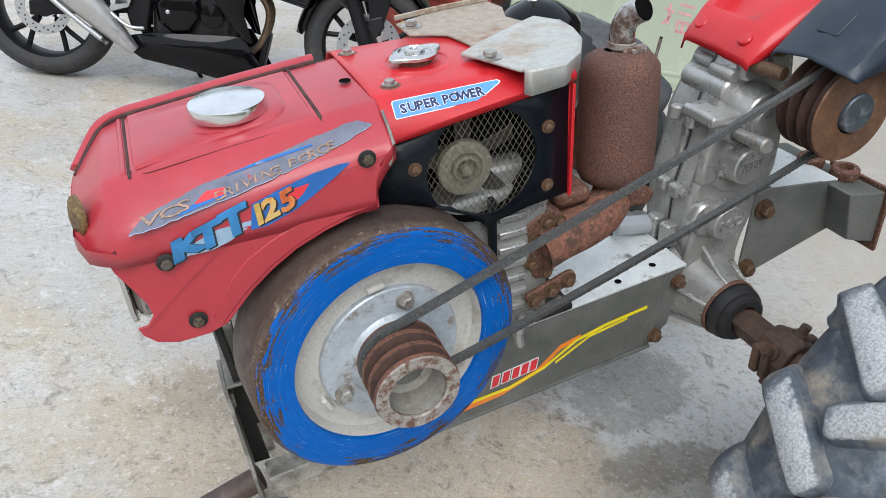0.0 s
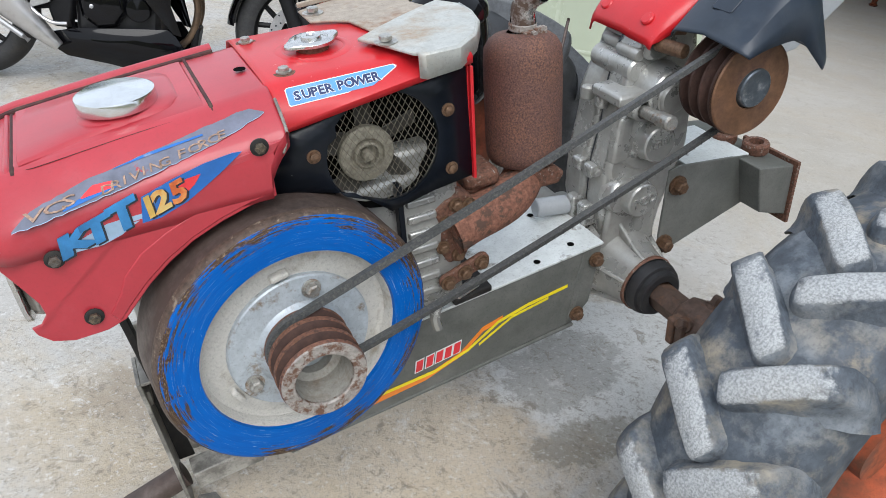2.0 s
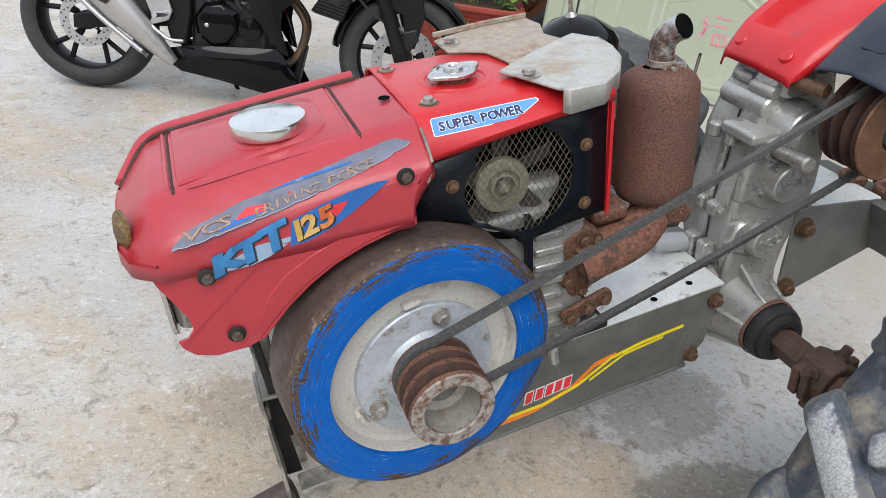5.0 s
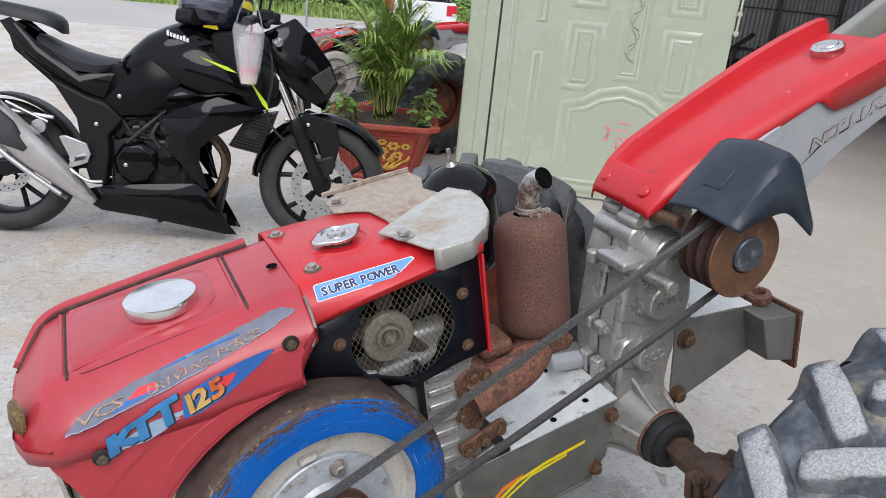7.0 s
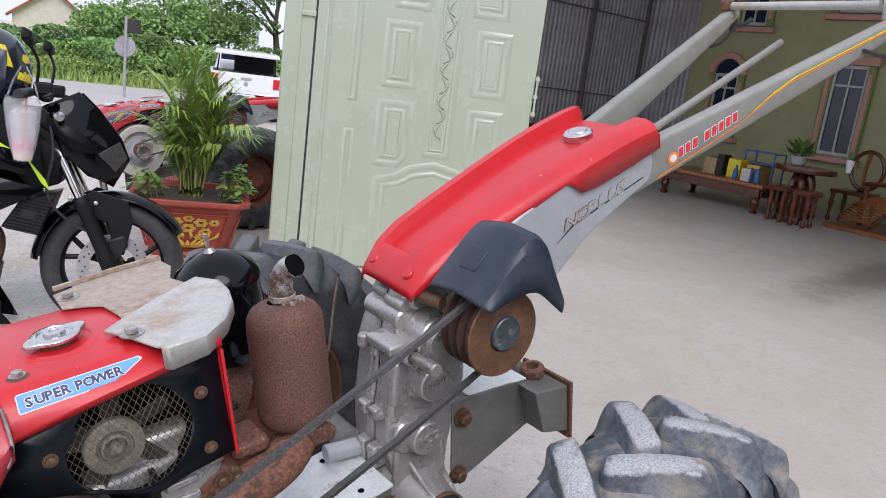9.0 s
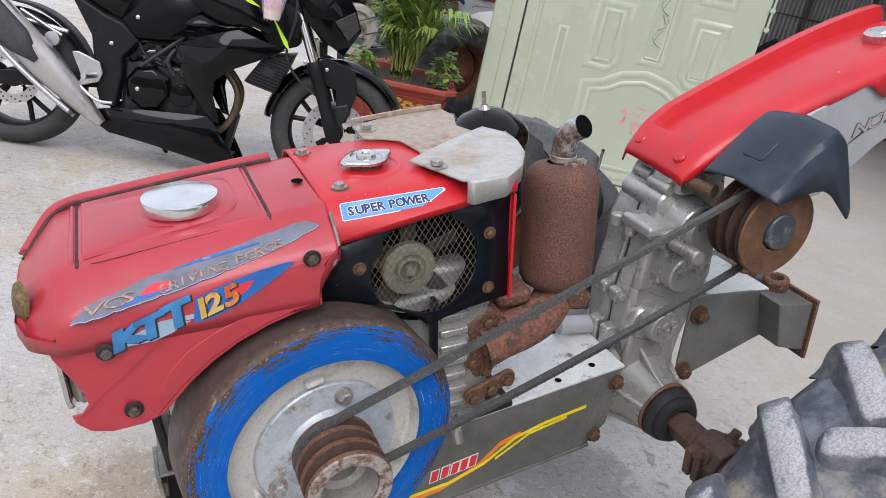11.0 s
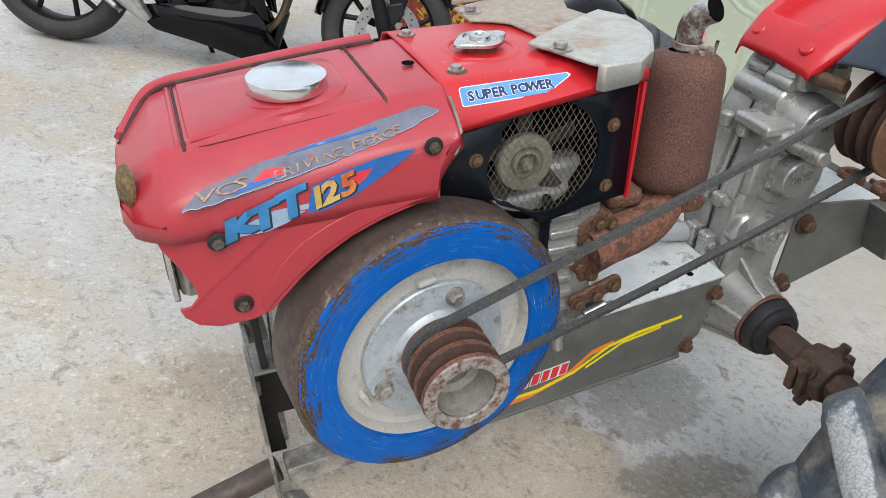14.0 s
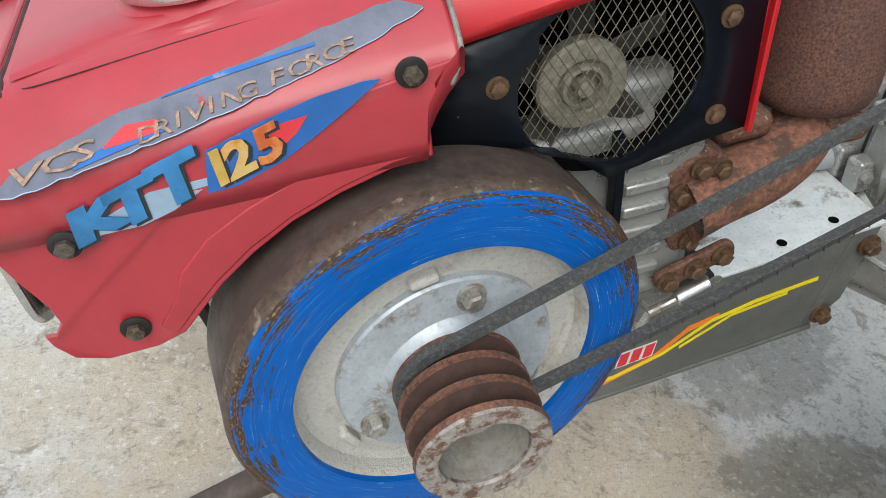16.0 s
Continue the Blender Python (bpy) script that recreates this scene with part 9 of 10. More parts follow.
for s in (-1, 1):
    bm = B()
    cyl(bm, (1.075, s * 0.25, 1.03), (1.055, s * 0.38, 1.018), 0.018, n=14)
    part("grip", bm, M["black_rubber"], bar_)
    bm = B()
    tube(bm, [(1.11, s * 0.22, 1.03), (1.15, s * 0.27, 1.03), (1.14, s * 0.37, 1.015)], 0.006, 8)
    part("brake_lever", bm, M["bike_matt"], bar_)
    bm = B()
    box(bm, 1.08, 1.15, s * 0.19 - 0.03, s * 0.19 + 0.03, 1.02, 1.075)
    part("switch_box", bm, M["bike_matt"], bar_, bevel=0.01)
    bm = B()
    tube(bm, [(1.09, s * 0.20, 1.05), (1.10, s * 0.23, 1.15), (1.07, s * 0.28, 1.22)], 0.006, 8)
    part("mirror_stem", bm, M["bike_matt"], bar_)
    bm = B()
    loft(bm, [[(1.055, s * 0.28 - 0.075, 1.22), (1.06, s * 0.28 + 0.06, 1.20), (1.06, s * 0.28 + 0.08, 1.26), (1.055, s * 0.28 - 0.06, 1.275)], [(1.09, s * 0.28 - 0.055, 1.23), (1.09, s * 0.28 + 0.045, 1.21), (1.09, s * 0.28 + 0.06, 1.25), (1.09, s * 0.28 - 0.05, 1.26)]])
    part("mirror", bm, M["bike_matt"], bar_, bevel=0.01)
    bm = B()
    lathe(bm, [(0.0, 0), (0.018, 0.008), (0.02, 0.04), (0.0, 0.06)], (1.17, s * 0.15, 0.94), (0.1, s, 0.1), 14)
    part("indicator", bm, M["alu"], bike)
# swingarm, footrest, tail, stand
bm = B()
loft(bm, [[(0.42, y - 0.015, 0.34), (0.42, y + 0.015, 0.34), (0.42, y + 0.015, 0.42), (0.42, y - 0.015, 0.42)] if x == 0 else [(-0.06, y - 0.012, 0.27), (-0.06, y + 0.012, 0.27), (-0.06, y + 0.012, 0.33), (-0.06, y - 0.012, 0.33)] for y in (-0.115,) for x in (0, 1)])
part("swingarm", bm, M["bike_matt"], bike, bevel=0.006)
bm = B()
prism(bm, [(0.245, 0.47), (0.27, 0.475), (0.36, 0.445), (0.375, 0.40), (0.36, 0.36), (0.27, 0.325), (0.29, 0.37)], -0.165, -0.150)
plate = part("footrest_plate", bm, M["alu"], bike, "bright footrest plate", bevel=0.003)
bm = B()
cyl(bm, (0.345, -0.16, 0.385), (0.33, -0.27, 0.39), 0.012, n=10)
tube(bm, [(0.28, -0.17, 0.335), (0.36, -0.18, 0.285), (0.43, -0.19, 0.285)], 0.008, 8)
part("footrest", bm, M["alu"], plate)
bm = B()
cyl(bm, (0.03, -0.09, 0.56), (0.20, -0.09, 0.54), 0.010, n=8)
cyl(bm, (0.18, -0.10, 0.52), (0.02, -0.12, 0.60), 0.008, n=8)
lathe(bm, [(0.03, 0), (0.03, 0.02), (0, 0.022)], (0.155, -0.12, 0.505), (0, -1, 0), 16)
part("pillion_bracket", bm, M["alu"], bike)
rings = []
for a in np.linspace(150, 20, 14):
    t = radians(float(a))
    rings.append([(-0.03 + 0.325 * math.cos(t), k * 0.07, 0.30 + 0.325 * math.sin(t)) for k in (-1, 0, 1)])
bm = B()
loft(bm, rings, closed=False)
part("rear_hugger", bm, M["bike_matt"], bike, smooth=60, thick=0.004)
bm = B()
box(bm, -0.36, -0.08, -0.05, 0.05, 0.84, 0.87, pose(-0.1, 0, 0.85, 0, -28, 0) @ pose(0.1, 0, -0.85))
part("tail_bracket", bm, M["bike_matt"], bike, bevel=0.008)
bm = B()
tube(bm, [(0.52, 0.12, 0.16), (0.56, 0.17, 0.08), (0.60, 0.225, -0.018)], 0.010, 8)
tube(bm, [(0.58, 0.215, -0.012), (0.64, 0.24, -0.018), (0.70, 0.23, -0.018)], 0.008, 8)
part("side_stand", bm, M["bike_matt"], bike)
for x, z, y in ((0.50, 0.66, -0.157), (0.52, 0.36, -0.16), (0.70, 0.235, -0.137), (1.21, 0.60, -0.09), (1.31, 0.585, -0.09), (0.395, 0.53, -0.137), (0.42, 0.17, -0.12), (0.36, 0.22, -0.12)):
    bm = B()
    lathe(bm, [(0.009, 0), (0.009, 0.004), (0.006, 0.006), (0, 0.006)], (x, y, z), (0, -1, 0), 12)
    part("screw", bm, M["alu"], bike)
bm = B()
tube(bm, [(1.12, -0.12, 0.98), (1.15, -0.16, 0.80), (1.13, -0.15, 0.62), (1.22, -0.12, 0.50), (1.38, -0.09, 0.42)], 0.006, 8)
part("brake_hose", bm, M["black_rubber"], bike)

# helmet and drink hung on the bars
BM = bike.matrix_basis
hel = thing("helmet", "navy and yellow full-face helmet resting on the fuel tank", "helmet", at=BM @ pose(0.880, 0.0, 0.945, 0, -8, 232) @ Matrix.Diagonal((1.08, 0.98, 1.36, 1)))
bm = B()
bmesh.ops.create_uvsphere(bm, u_segments=32, v_segments=20, radius=0.135)
for v in bm.verts:
    v.co.x *= 1.15
    v.co.z = (v.co.z if v.co.z > -0.08 else -0.08 - (abs(v.co.z) - 0.08) * 0.5) + 0.115
    if v.co.x > 0.03 and v.co.z < 0.09:
        v.co.x += 0.03
part("shell", bm, M["helmet"], hel, smooth=60)
bm = B()
rings = []
for a in np.linspace(-75, 75, 18):
    t = radians(float(a))
    rings.append([(0.158 * math.cos(t) * k + 0.008, 0.139 * math.sin(t) * k, z) for z, k in ((0.065, 1.04), (0.10, 1.06), (0.15, 1.0), (0.175, 0.90))])
loft(bm, rings, closed=False)
part("visor", bm, M["visor"], hel, "smoked clear visor", smooth=60, thick=0.003)
for a, b, c in ((20, 0.19, 0.24), (65, 0.13, 0.19), (110, 0.10, 0.18), (-40, 0.02, 0.06), (40, 0.015, 0.05)):
    bm = B()
    ring = []
    for s in (0, 1):
        for k in range(7):
            t = radians(a + (k - 3) * (6 - 4 * s))
            z = b + (c - b) * s
            q = max(0.02, 1 - ((z - 0.115) / 0.14) ** 2) ** 0.5
            ring.append((s, (0.158 * q * math.cos(t), 0.138 * q * math.sin(t), z)))
    loft(bm, [[p for s, p in ring if s == 0], [p for s, p in ring if s == 1]], closed=False)
    part("helmet_flash", bm, M["yellow"], hel, "yellow flash", smooth=0, thick=0.003)
bm = B()
box(bm, 0.12, 0.185, -0.05, 0.05, 0.015, 0.06)
part("chin_vent", bm, M["bike_matt"], hel, bevel=0.012)

drink = thing("iced_drink", "plastic cup of pink iced drink hanging in a clear bag", "drink", at=BM @ pose(1.060, -0.285, 0.766, 5, 0, 0) @ Matrix.Scale(1.12, 4))
bm = B()
lathe(bm, [(0.030, 0.0), (0.033, 0.03), (0.044, 0.135), (0.045, 0.14), (0.042, 0.165), (0.025, 0.18), (0.0, 0.182)], (0, 0, 0), (0, 0, 1), 28)
part("cup", bm, M["cup"], drink, smooth=40)
bm = B()
lathe(bm, [(0.0, 0.002), (0.028, 0.002), (0.031, 0.032), (0.0, 0.033)], (0, 0, 0), (0, 0, 1), 24)
part("milk_layer", bm, M["milk"], drink)
bm = B()
lathe(bm, [(0.0, 0.0335), (0.031, 0.0335), (0.0345, 0.06), (0.0, 0.061)], (0, 0, 0), (0, 0, 1), 24)
part("pink_layer", bm, M["pink"], drink)
bm = B()
cyl(bm, (0.0, 0.0, 0.06), (0.012, 0.0, 0.24), 0.004, n=8)
part("straw", bm, M["tail"], drink)
bm = B()
rings = []
for z, r in ((-0.004, 0.028), (0.05, 0.042), (0.12, 0.052), (0.19, 0.058), (0.215, 0.05)):
    rings.append([(r * math.cos(6.2832 * i / 24) * (1 + 0.06 * math.sin(5 * i)), r * 0.85 * math.sin(6.2832 * i / 24), z + 0.006 * math.sin(3 * i)) for i in range(24)])
loft(bm, rings, caps=False)
for s in (-1, 1):
    tube(bm, [(s * 0.05, 0, 0.20), (s * 0.035, 0.01, 0.26), (s * 0.008, 0.02, 0.32)], 0.010, 8, 5, flat=0.3)
part("bag", bm, M["bag"], drink, "thin clear carrier bag", smooth=60)

# ---- planter ----
POT = pose(1.415, 3.50, 0, 0, 0, -22) @ Matrix.Diagonal((1.27, 1.27, 0.87, 1))
pot = thing("planter", "red glazed octagonal planter with gold flower relief", "plant pot", at=POT)


def pot_ring(h, z, c=0.06):
    return [(h, -h + c, z), (h, h - c, z), (h - c, h, z), (-h + c, h, z), (-h, h - c, z), (-h, -h + c, z), (-h + c, -h, z), (h - c, -h, z)]


bm = B()
loft(bm, [pot_ring(h, z) for h, z in ((0.185, 0.0), (0.19, 0.03), (0.182, 0.04), (0.245, 0.385), (0.275, 0.40), (0.285, 0.41), (0.285, 0.445), (0.262, 0.445), (0.245, 0.40), (0.20, 0.39))])
part("bowl", bm, M["terracotta"], pot, bevel=0.006, smooth=30)
bm = B()
loft(bm, [pot_ring(0.255, 0.405), pot_ring(0.12, 0.415, 0.03)], caps=True)
part("soil", bm, M["soil"], pot)
rnd = random.Random(4)
for turn in (0, 90, 180, 270):
    t = Matrix.Rotation(radians(turn), 4, "Z")
    bm = B()
    def pt(u, z, o=0.0):
        h = 0.182 + (0.245 - 0.182) * (z - 0.04) / 0.345 + 0.004 + o
        return t @ Vector((u, -h, z))
    for cx, cz, r in ((-0.058, 0.282, 0.040), (0.058, 0.282, 0.040), (0.0, 0.235, 0.042), (-0.082, 0.215, 0.034), (0.082, 0.215, 0.034), (0.0, 0.310, 0.030), (-0.120, 0.285, 0.030), (0.120, 0.285, 0.030), (-0.05, 0.17, 0.026), (0.05, 0.17, 0.026)):
        for k in range(6):
            a = 6.2832 * k / 6
            c = (cx + r * 0.55 * math.cos(a), cz + r * 0.55 * math.sin(a))
            ring0 = [pt(c[0] + r * 0.38 * math.cos(6.2832 * i / 8), c[1] + r * 0.38 * math.sin(6.2832 * i / 8), -0.002) for i in range(8)]
            ring1 = [pt(c[0] + r * 0.28 * math.cos(6.2832 * i / 8), c[1] + r * 0.28 * math.sin(6.2832 * i / 8), 0.007) for i in range(8)]
            loft(bm, [ring0, ring1])
    for k in (-3, -2, -1, 0, 1, 2, 3):
        tube(bm, [pt(k * 0.010, 0.085, 0.002), pt(k * 0.022, 0.115, 0.006), pt(k * 0.040, 0.140 + 0.012 * abs(k), 0.002)], 0.007, 6, 4, radii=[0.004, 0.013, 0.003])
        tube(bm, [pt(k * 0.034 + 0.012, 0.155, 0.002), pt(k * 0.040 + 0.016, 0.185, 0.006), pt(k * 0.046 + 0.004, 0.215, 0.002)], 0.007, 6, 4, radii=[0.003, 0.010, 0.003])
    part("flower_relief", bm, M["gold"], pot, "gold flower spray relief")
    bm = B()
    pts = [pt(u, z, 0.001) for u, z in ((-0.145, 0.07), (0.145, 0.07), (0.185, 0.345), (-0.185, 0.345))]
    tube(bm, pts + [pts[0]], 0.006, 6, 1)
    part("panel_border", bm, M["terracotta"], pot)

palm = thing("palm", "bushy green areca palm growing in the planter", "plant", at=POT @ pose(0, 0, 0.41) @ Matrix.Diagonal((0.84, 0.84, 1.22, 1)))
rnd = random.Random(7)
for k in range(60):
    az = rnd.uniform(0, 6.2832)
    lean = rnd.uniform(0.04, 0.50)
    L = rnd.uniform(0.36, 0.86)
    base = Vector((rnd.uniform(-0.07, 0.07), rnd.uniform(-0.07, 0.07), 0.0))
    out = Vector((math.cos(az), math.sin(az), 0))
    spine = []
    for i in range(12):
        f = i / 11
        spine.append(base + out * (lean * L * f * f * 1.05) + Vector((0, 0, L * (f - 0.42 * lean * 1.6 * f ** 3))))
    bm = B()
    tube(bm, spine, 0.004, 5, 1, radii=[0.006, 0.004, 0.0015])
    part("stem", bm, M["stem"], palm)
    bm = B()
    for i in range(3, 12):
        f = i / 11
        d = (spine[min(i + 1, 11)] - spine[i - 1]).normalized()
        side = d.cross(Vector((0, 0, 1))).normalized() if abs(d.z) < 0.99 else Vector((1, 0, 0))
        for s in (-1, 1):
            for j in (0, 0.7, 1.4):
                p = spine[i] - d * 0.02 * j
                ln = (0.29 - 0.14 * abs(f - 0.55)) * rnd.uniform(0.75, 1.1)
                w = 0.0058 * rnd.uniform(0.8, 1.3)
                dirv = (side * s * 0.52 + d * 0.85 + Vector((0, 0, 0.05))).normalized()
                droop = Vector((0, 0, -1))
                a = p
                b = p + dirv * ln * 0.5 + droop * ln * 0.04
                c = p + dirv * ln * 0.95 + droop * ln * rnd.uniform(0.15, 0.55)
                wv = dirv.cross(droop).normalized() * w
                v = [bm.verts.new(q) for q in (a - wv * 0.4, a + wv * 0.4, b + wv, b - wv, c)]
                bm.faces.new((v[0], v[1], v[2], v[3]))
                bm.faces.new((v[3], v[2], v[4]))
    part("frond", bm, M["leaf"], palm, smooth=0)
herb = thing("trailing_herb", "broad-leaved herbs trailing over the planter rim", "plant", at=POT @ pose(0, 0, 0.41))
for k in range(13):
    az = rnd.uniform(-3.0, -2.2) if k < 5 else rnd.uniform(-0.9, 0.1)
    out = Vector((math.cos(az), math.sin(az), 0))
    bm = B()
    r0 = rnd.uniform(0.12, 0.22)
    h = rnd.uniform(0.05, 0.26)
    path = [out * r0, out * (r0 + 0.05) + Vector((0, 0, h)), out * (r0 + 0.12) + Vector((0, 0, h * 0.6 - 0.03))]
    tube(bm, path, 0.003, 5, 4)
    sprig = part("sprig", bm, M["stem"], herb, smooth=0)
    for q in smooth_path(path, 4)[2:]:
        for s in range(3):
            bm = B()
            a2 = rnd.uniform(0, 6.28)
            dv = Vector((math.cos(a2), math.sin(a2), rnd.uniform(-1.1, 0.5))).normalized()
            ln = rnd.uniform(0.030, 0.060)
            sd = dv.cross(Vector((0, 0, 1))).normalized() * ln * 0.32
            v = [bm.verts.new(p) for p in (q, q + dv * ln * 0.5 + sd, q + dv * ln, q + dv * ln * 0.5 - sd)]
            bm.faces.new(v)
            part("leaf", bm, M["herb_leaf"], sprig, smooth=0)

# ---- furniture before the house ----
def turned_leg(parent, x, y, z0, z1, r=0.04):
    bm = B()
    h = z1 - z0
    lathe(bm, [(r * 0.9, 0), (r * 1.2, h * 0.08), (r * 0.7, h * 0.2), (r * 0.8, h * 0.4), (r * 1.3, h * 0.65), (r, h * 0.8), (r * 1.25, h)], (x, y, z0), (0, 0, 1), 14)
    part("leg", bm, M["wood"], parent, smooth=40)


table = thing("long_low_table", "long low varnished wooden table with turned legs", "table")
bm = B()
box(bm, 9.35, 10.25, 3.95, 5.65, 0.345, 0.40)
part("tabletop", bm, M["wood_light"], table, bevel=0.012)
bm = B()
for y0, y1, x0, x1 in ((4.0, 5.6, 9.38, 9.42), (4.0, 5.6, 10.18, 10.22), (3.98, 4.02, 9.42, 10.18), (5.58, 5.62, 9.42, 10.18)):
    box(bm, x0, x1, y0, y1, 0.22, 0.344)
part("apron", bm, M["wood"], table, bevel=0.006)
for x in (9.42, 10.18):
    for y in (4.05, 5.52):
        turned_leg(table, x, y, 0, 0.22, 0.05)
goods = (("carton", 9.75, 4.95, 0.16, 0.20, 0.24, "carton", "brown cardboard carton on the low table"), ("carton", 9.9, 4.62, 0.22, 0.20, 0.26, "decal_yellow", "yellow printed carton on the low table"),
         ("carton", 9.95, 4.36, 0.2, 0.2, 0.22, "decal_gold", "gold printed carton on the low table"), ("storage_tin", 9.7, 4.80, 0.10, 0.10, 0.30, "bike_grey", "dark steel storage tin on the low table"),
         ("carton", 9.6, 4.30, 0.14, 0.14, 0.18, "decal_silver", "silver printed carton on the low table"))
for nm, x, y, a, b, h, m, lab in goods:
    bm = B()
    box(bm, x - a, x + a, y - b / 2, y + b / 2, 0.40, 0.40 + h)
    solid(nm, bm, M[m], lab, "box", "goods on the low table", bevel=0.006)
for y in (4.48, 4.25, 4.15):
    bm = B()
    lathe(bm, [(0.03, 0), (0.035, 0.02), (0.035, 0.12), (0.014, 0.16), (0.014, 0.20), (0, 0.20)], (9.52, y, 0.40), (0, 0, 1), 14)
    solid("bottle", bm, M["plastic_blue"], "small blue plastic bottle on the low table", "bottle", "goods on the low table", smooth=40)
rack = thing("wire_rack", "blue wire rack holding goods on the low table", "rack", at=pose(10.0, 4.35, 0.40))
for x in (-0.15, 0.15):
    for y in (-0.22, 0.22):
        bm = B()
        cyl(bm, (x, y, 0), (x, y, 0.42), 0.012, n=8)
        part("upright", bm, M["plastic_blue"], rack)
for z in (0.24, 0.40):
    bm = B()
    box(bm, -0.16, 0.16, -0.23, 0.23, z, z + 0.015)
    part("shelf", bm, M["plastic_blue"], rack)

rt = thing("root_table", "dark carved wooden table with a thick root base", "table", at=pose(9.95, 3.72, 0) @ Matrix.Diagonal((0.72, 0.72, 0.96, 1)))
bm = B()
lathe(bm, [(0.50, 0.66), (0.54, 0.67), (0.55, 0.70), (0.54, 0.74), (0, 0.74)], (0, 0, 0), (0, 0, 1), 32)
part("tabletop", bm, M["wood"], rt, smooth=40)
for k in range(6):
    a = 6.2832 * k / 6
    bm = B()
    tube(bm, [(0.10 * math.cos(a), 0.10 * math.sin(a), 0.66), (0.20 * math.cos(a + 0.4), 0.20 * math.sin(a + 0.4), 0.42), (0.16 * math.cos(a + 0.6), 0.16 * math.sin(a + 0.6), 0.2), (0.32 * math.cos(a + 0.7), 0.32 * math.sin(a + 0.7), 0.03)], 0.07, 8, 4)
    part("root", bm, M["wood"], rt)
pl = thing("potted_plant", "small leafy plant in a white pot on the carved table", "plant", at=pose(9.95, 3.85, 0.71))
bm = B()
lathe(bm, [(0.06, 0), (0.09, 0.02), (0.10, 0.13), (0.085, 0.13), (0.0, 0.12)], (0, 0, 0), (0, 0, 1), 20)
part("pot", bm, M["white_frame"], pl, smooth=40)
bm = B()
for k in range(70):
    a, e, ln = rnd.uniform(0, 6.28), rnd.uniform(0.1, 1.3), rnd.uniform(0.12, 0.26)
    dv = Vector((math.cos(a) * math.cos(e), math.sin(a) * math.cos(e), math.sin(e)))
    sd = dv.cross(Vector((0, 0, 1))).normalized() * 0.035
    o = Vector((0, 0, 0.12)) + dv * ln * 0.3
    vs = [bm.verts.new(p) for p in (o, o + dv * ln * 0.6 + sd, o + dv * ln, o + dv * ln * 0.6 - sd)]
    bm.faces.new(vs)
part("leaves", bm, M["leaf_dark"], pl, smooth=0)
bm = B()
lathe(bm, [(0.03, 0), (0.05, 0.14), (0.05, 0.16), (0, 0.16)], (9.75, 3.08, 0.74), (0, 0, 1), 16)
solid("paper_cup", bm, M["decal_white"], "pale paper cup on the carved table", "cup", smooth=40)

for x, y in ((9.25, 3.62), (9.2, 3.28)):
    st = thing("carved_stool", "dark carved wooden stool with turned legs", "stool", "stools round the carved table", at=pose(x, y, 0))
    bm = B()
    lathe(bm, [(0.15, 0.40), (0.19, 0.41), (0.195, 0.45), (0.18, 0.47), (0, 0.47)], (0, 0, 0), (0, 0, 1), 24)
    part("seat", bm, M["wood"], st, smooth=40)
    for k in range(4):
        a = 6.2832 * (k + 0.5) / 4
        turned_leg(st, 0.12 * math.cos(a), 0.12 * math.sin(a), 0, 0.41, 0.03)

ch = thing("carved_chair", "dark wooden chair with an oval carved back", "chair", at=pose(10.75, 3.35, 0, 0, 0, 90))
bm = B()
box(bm, -0.24, 0.24, -0.24, 0.24, 0.40, 0.45)
part("seat", bm, M["wood"], ch, bevel=0.01)
for x in (-0.2, 0.2):
    for y in (-0.2, 0.2):
        turned_leg(ch, x, y, 0, 0.40, 0.028)
bm = B()
ring = [(0.22 * math.cos(6.2832 * i / 24), -0.23, 0.74 + 0.27 * math.sin(6.2832 * i / 24)) for i in range(25)]
tube(bm, ring, 0.028, 8, 1)
part("back_ring", bm, M["wood"], ch)
bm = B()
tube(bm, [(0, -0.23, 0.46), (0.03, -0.23, 0.7), (0, -0.23, 1.0)], 0.05, 8, 4, flat=0.4)
part("back_splat", bm, M["wood_light"], ch)

lounge = thing("lounge_chair", "varnished slatted wooden lounge chair with a high carved back", "lounge chair", at=pose(10.25, 2.62, 0.06, 0, 0, 62) @ Matrix.Scale(0.88, 4))
bm = B()
for s in (-0.33, 0.33):
    tube(bm, [(s, 0.62, 0.06), (s, 0.35, 0.32), (s, 0.0, 0.42), (s, -0.25, 0.40), (s, -0.45, 0.75), (s, -0.62, 1.10)], 0.032, 8, 5)
rails = part("side_rail", bm, M["wood"], lounge)
path = smooth_path([(0, 0.60, 0.10), (0, 0.36, 0.33), (0, 0.0, 0.44), (0, -0.25, 0.42), (0, -0.45, 0.77), (0, -0.60, 1.06)], 7)
for i, p in enumerate(path):
    bm = B()
    box(bm, -0.32, 0.32, p.y - 0.018, p.y + 0.018, p.z - 0.010 + 0.02, p.z + 0.010 + 0.02)
    part("slat", bm, M["wood_light"], lounge)
bm = B()
prism(bm, [(-0.36, 1.06), (0.36, 1.06), (0.34, 1.14), (0.18, 1.17), (0, 1.21), (-0.18, 1.17), (-0.34, 1.14)], -0.66, -0.62)
part("crest", bm, M["wood"], lounge, bevel=0.01)
for s in (-0.36, 0.36):
    bm = B()
    tube(bm, [(s, 0.30, 0.62), (s, 0.0, 0.64), (s, -0.42, 0.62)], 0.035, 8, 4)
    part("armrest", bm, M["wood"], lounge)
    for y in (0.22, -0.30):
        turned_leg(lounge, s, y, 0, 0.62, 0.032)
bm = B()
box(bm, 9.75, 10.95, 1.75, 3.25, 0.0, 0.06, pose(0, 0, 0))
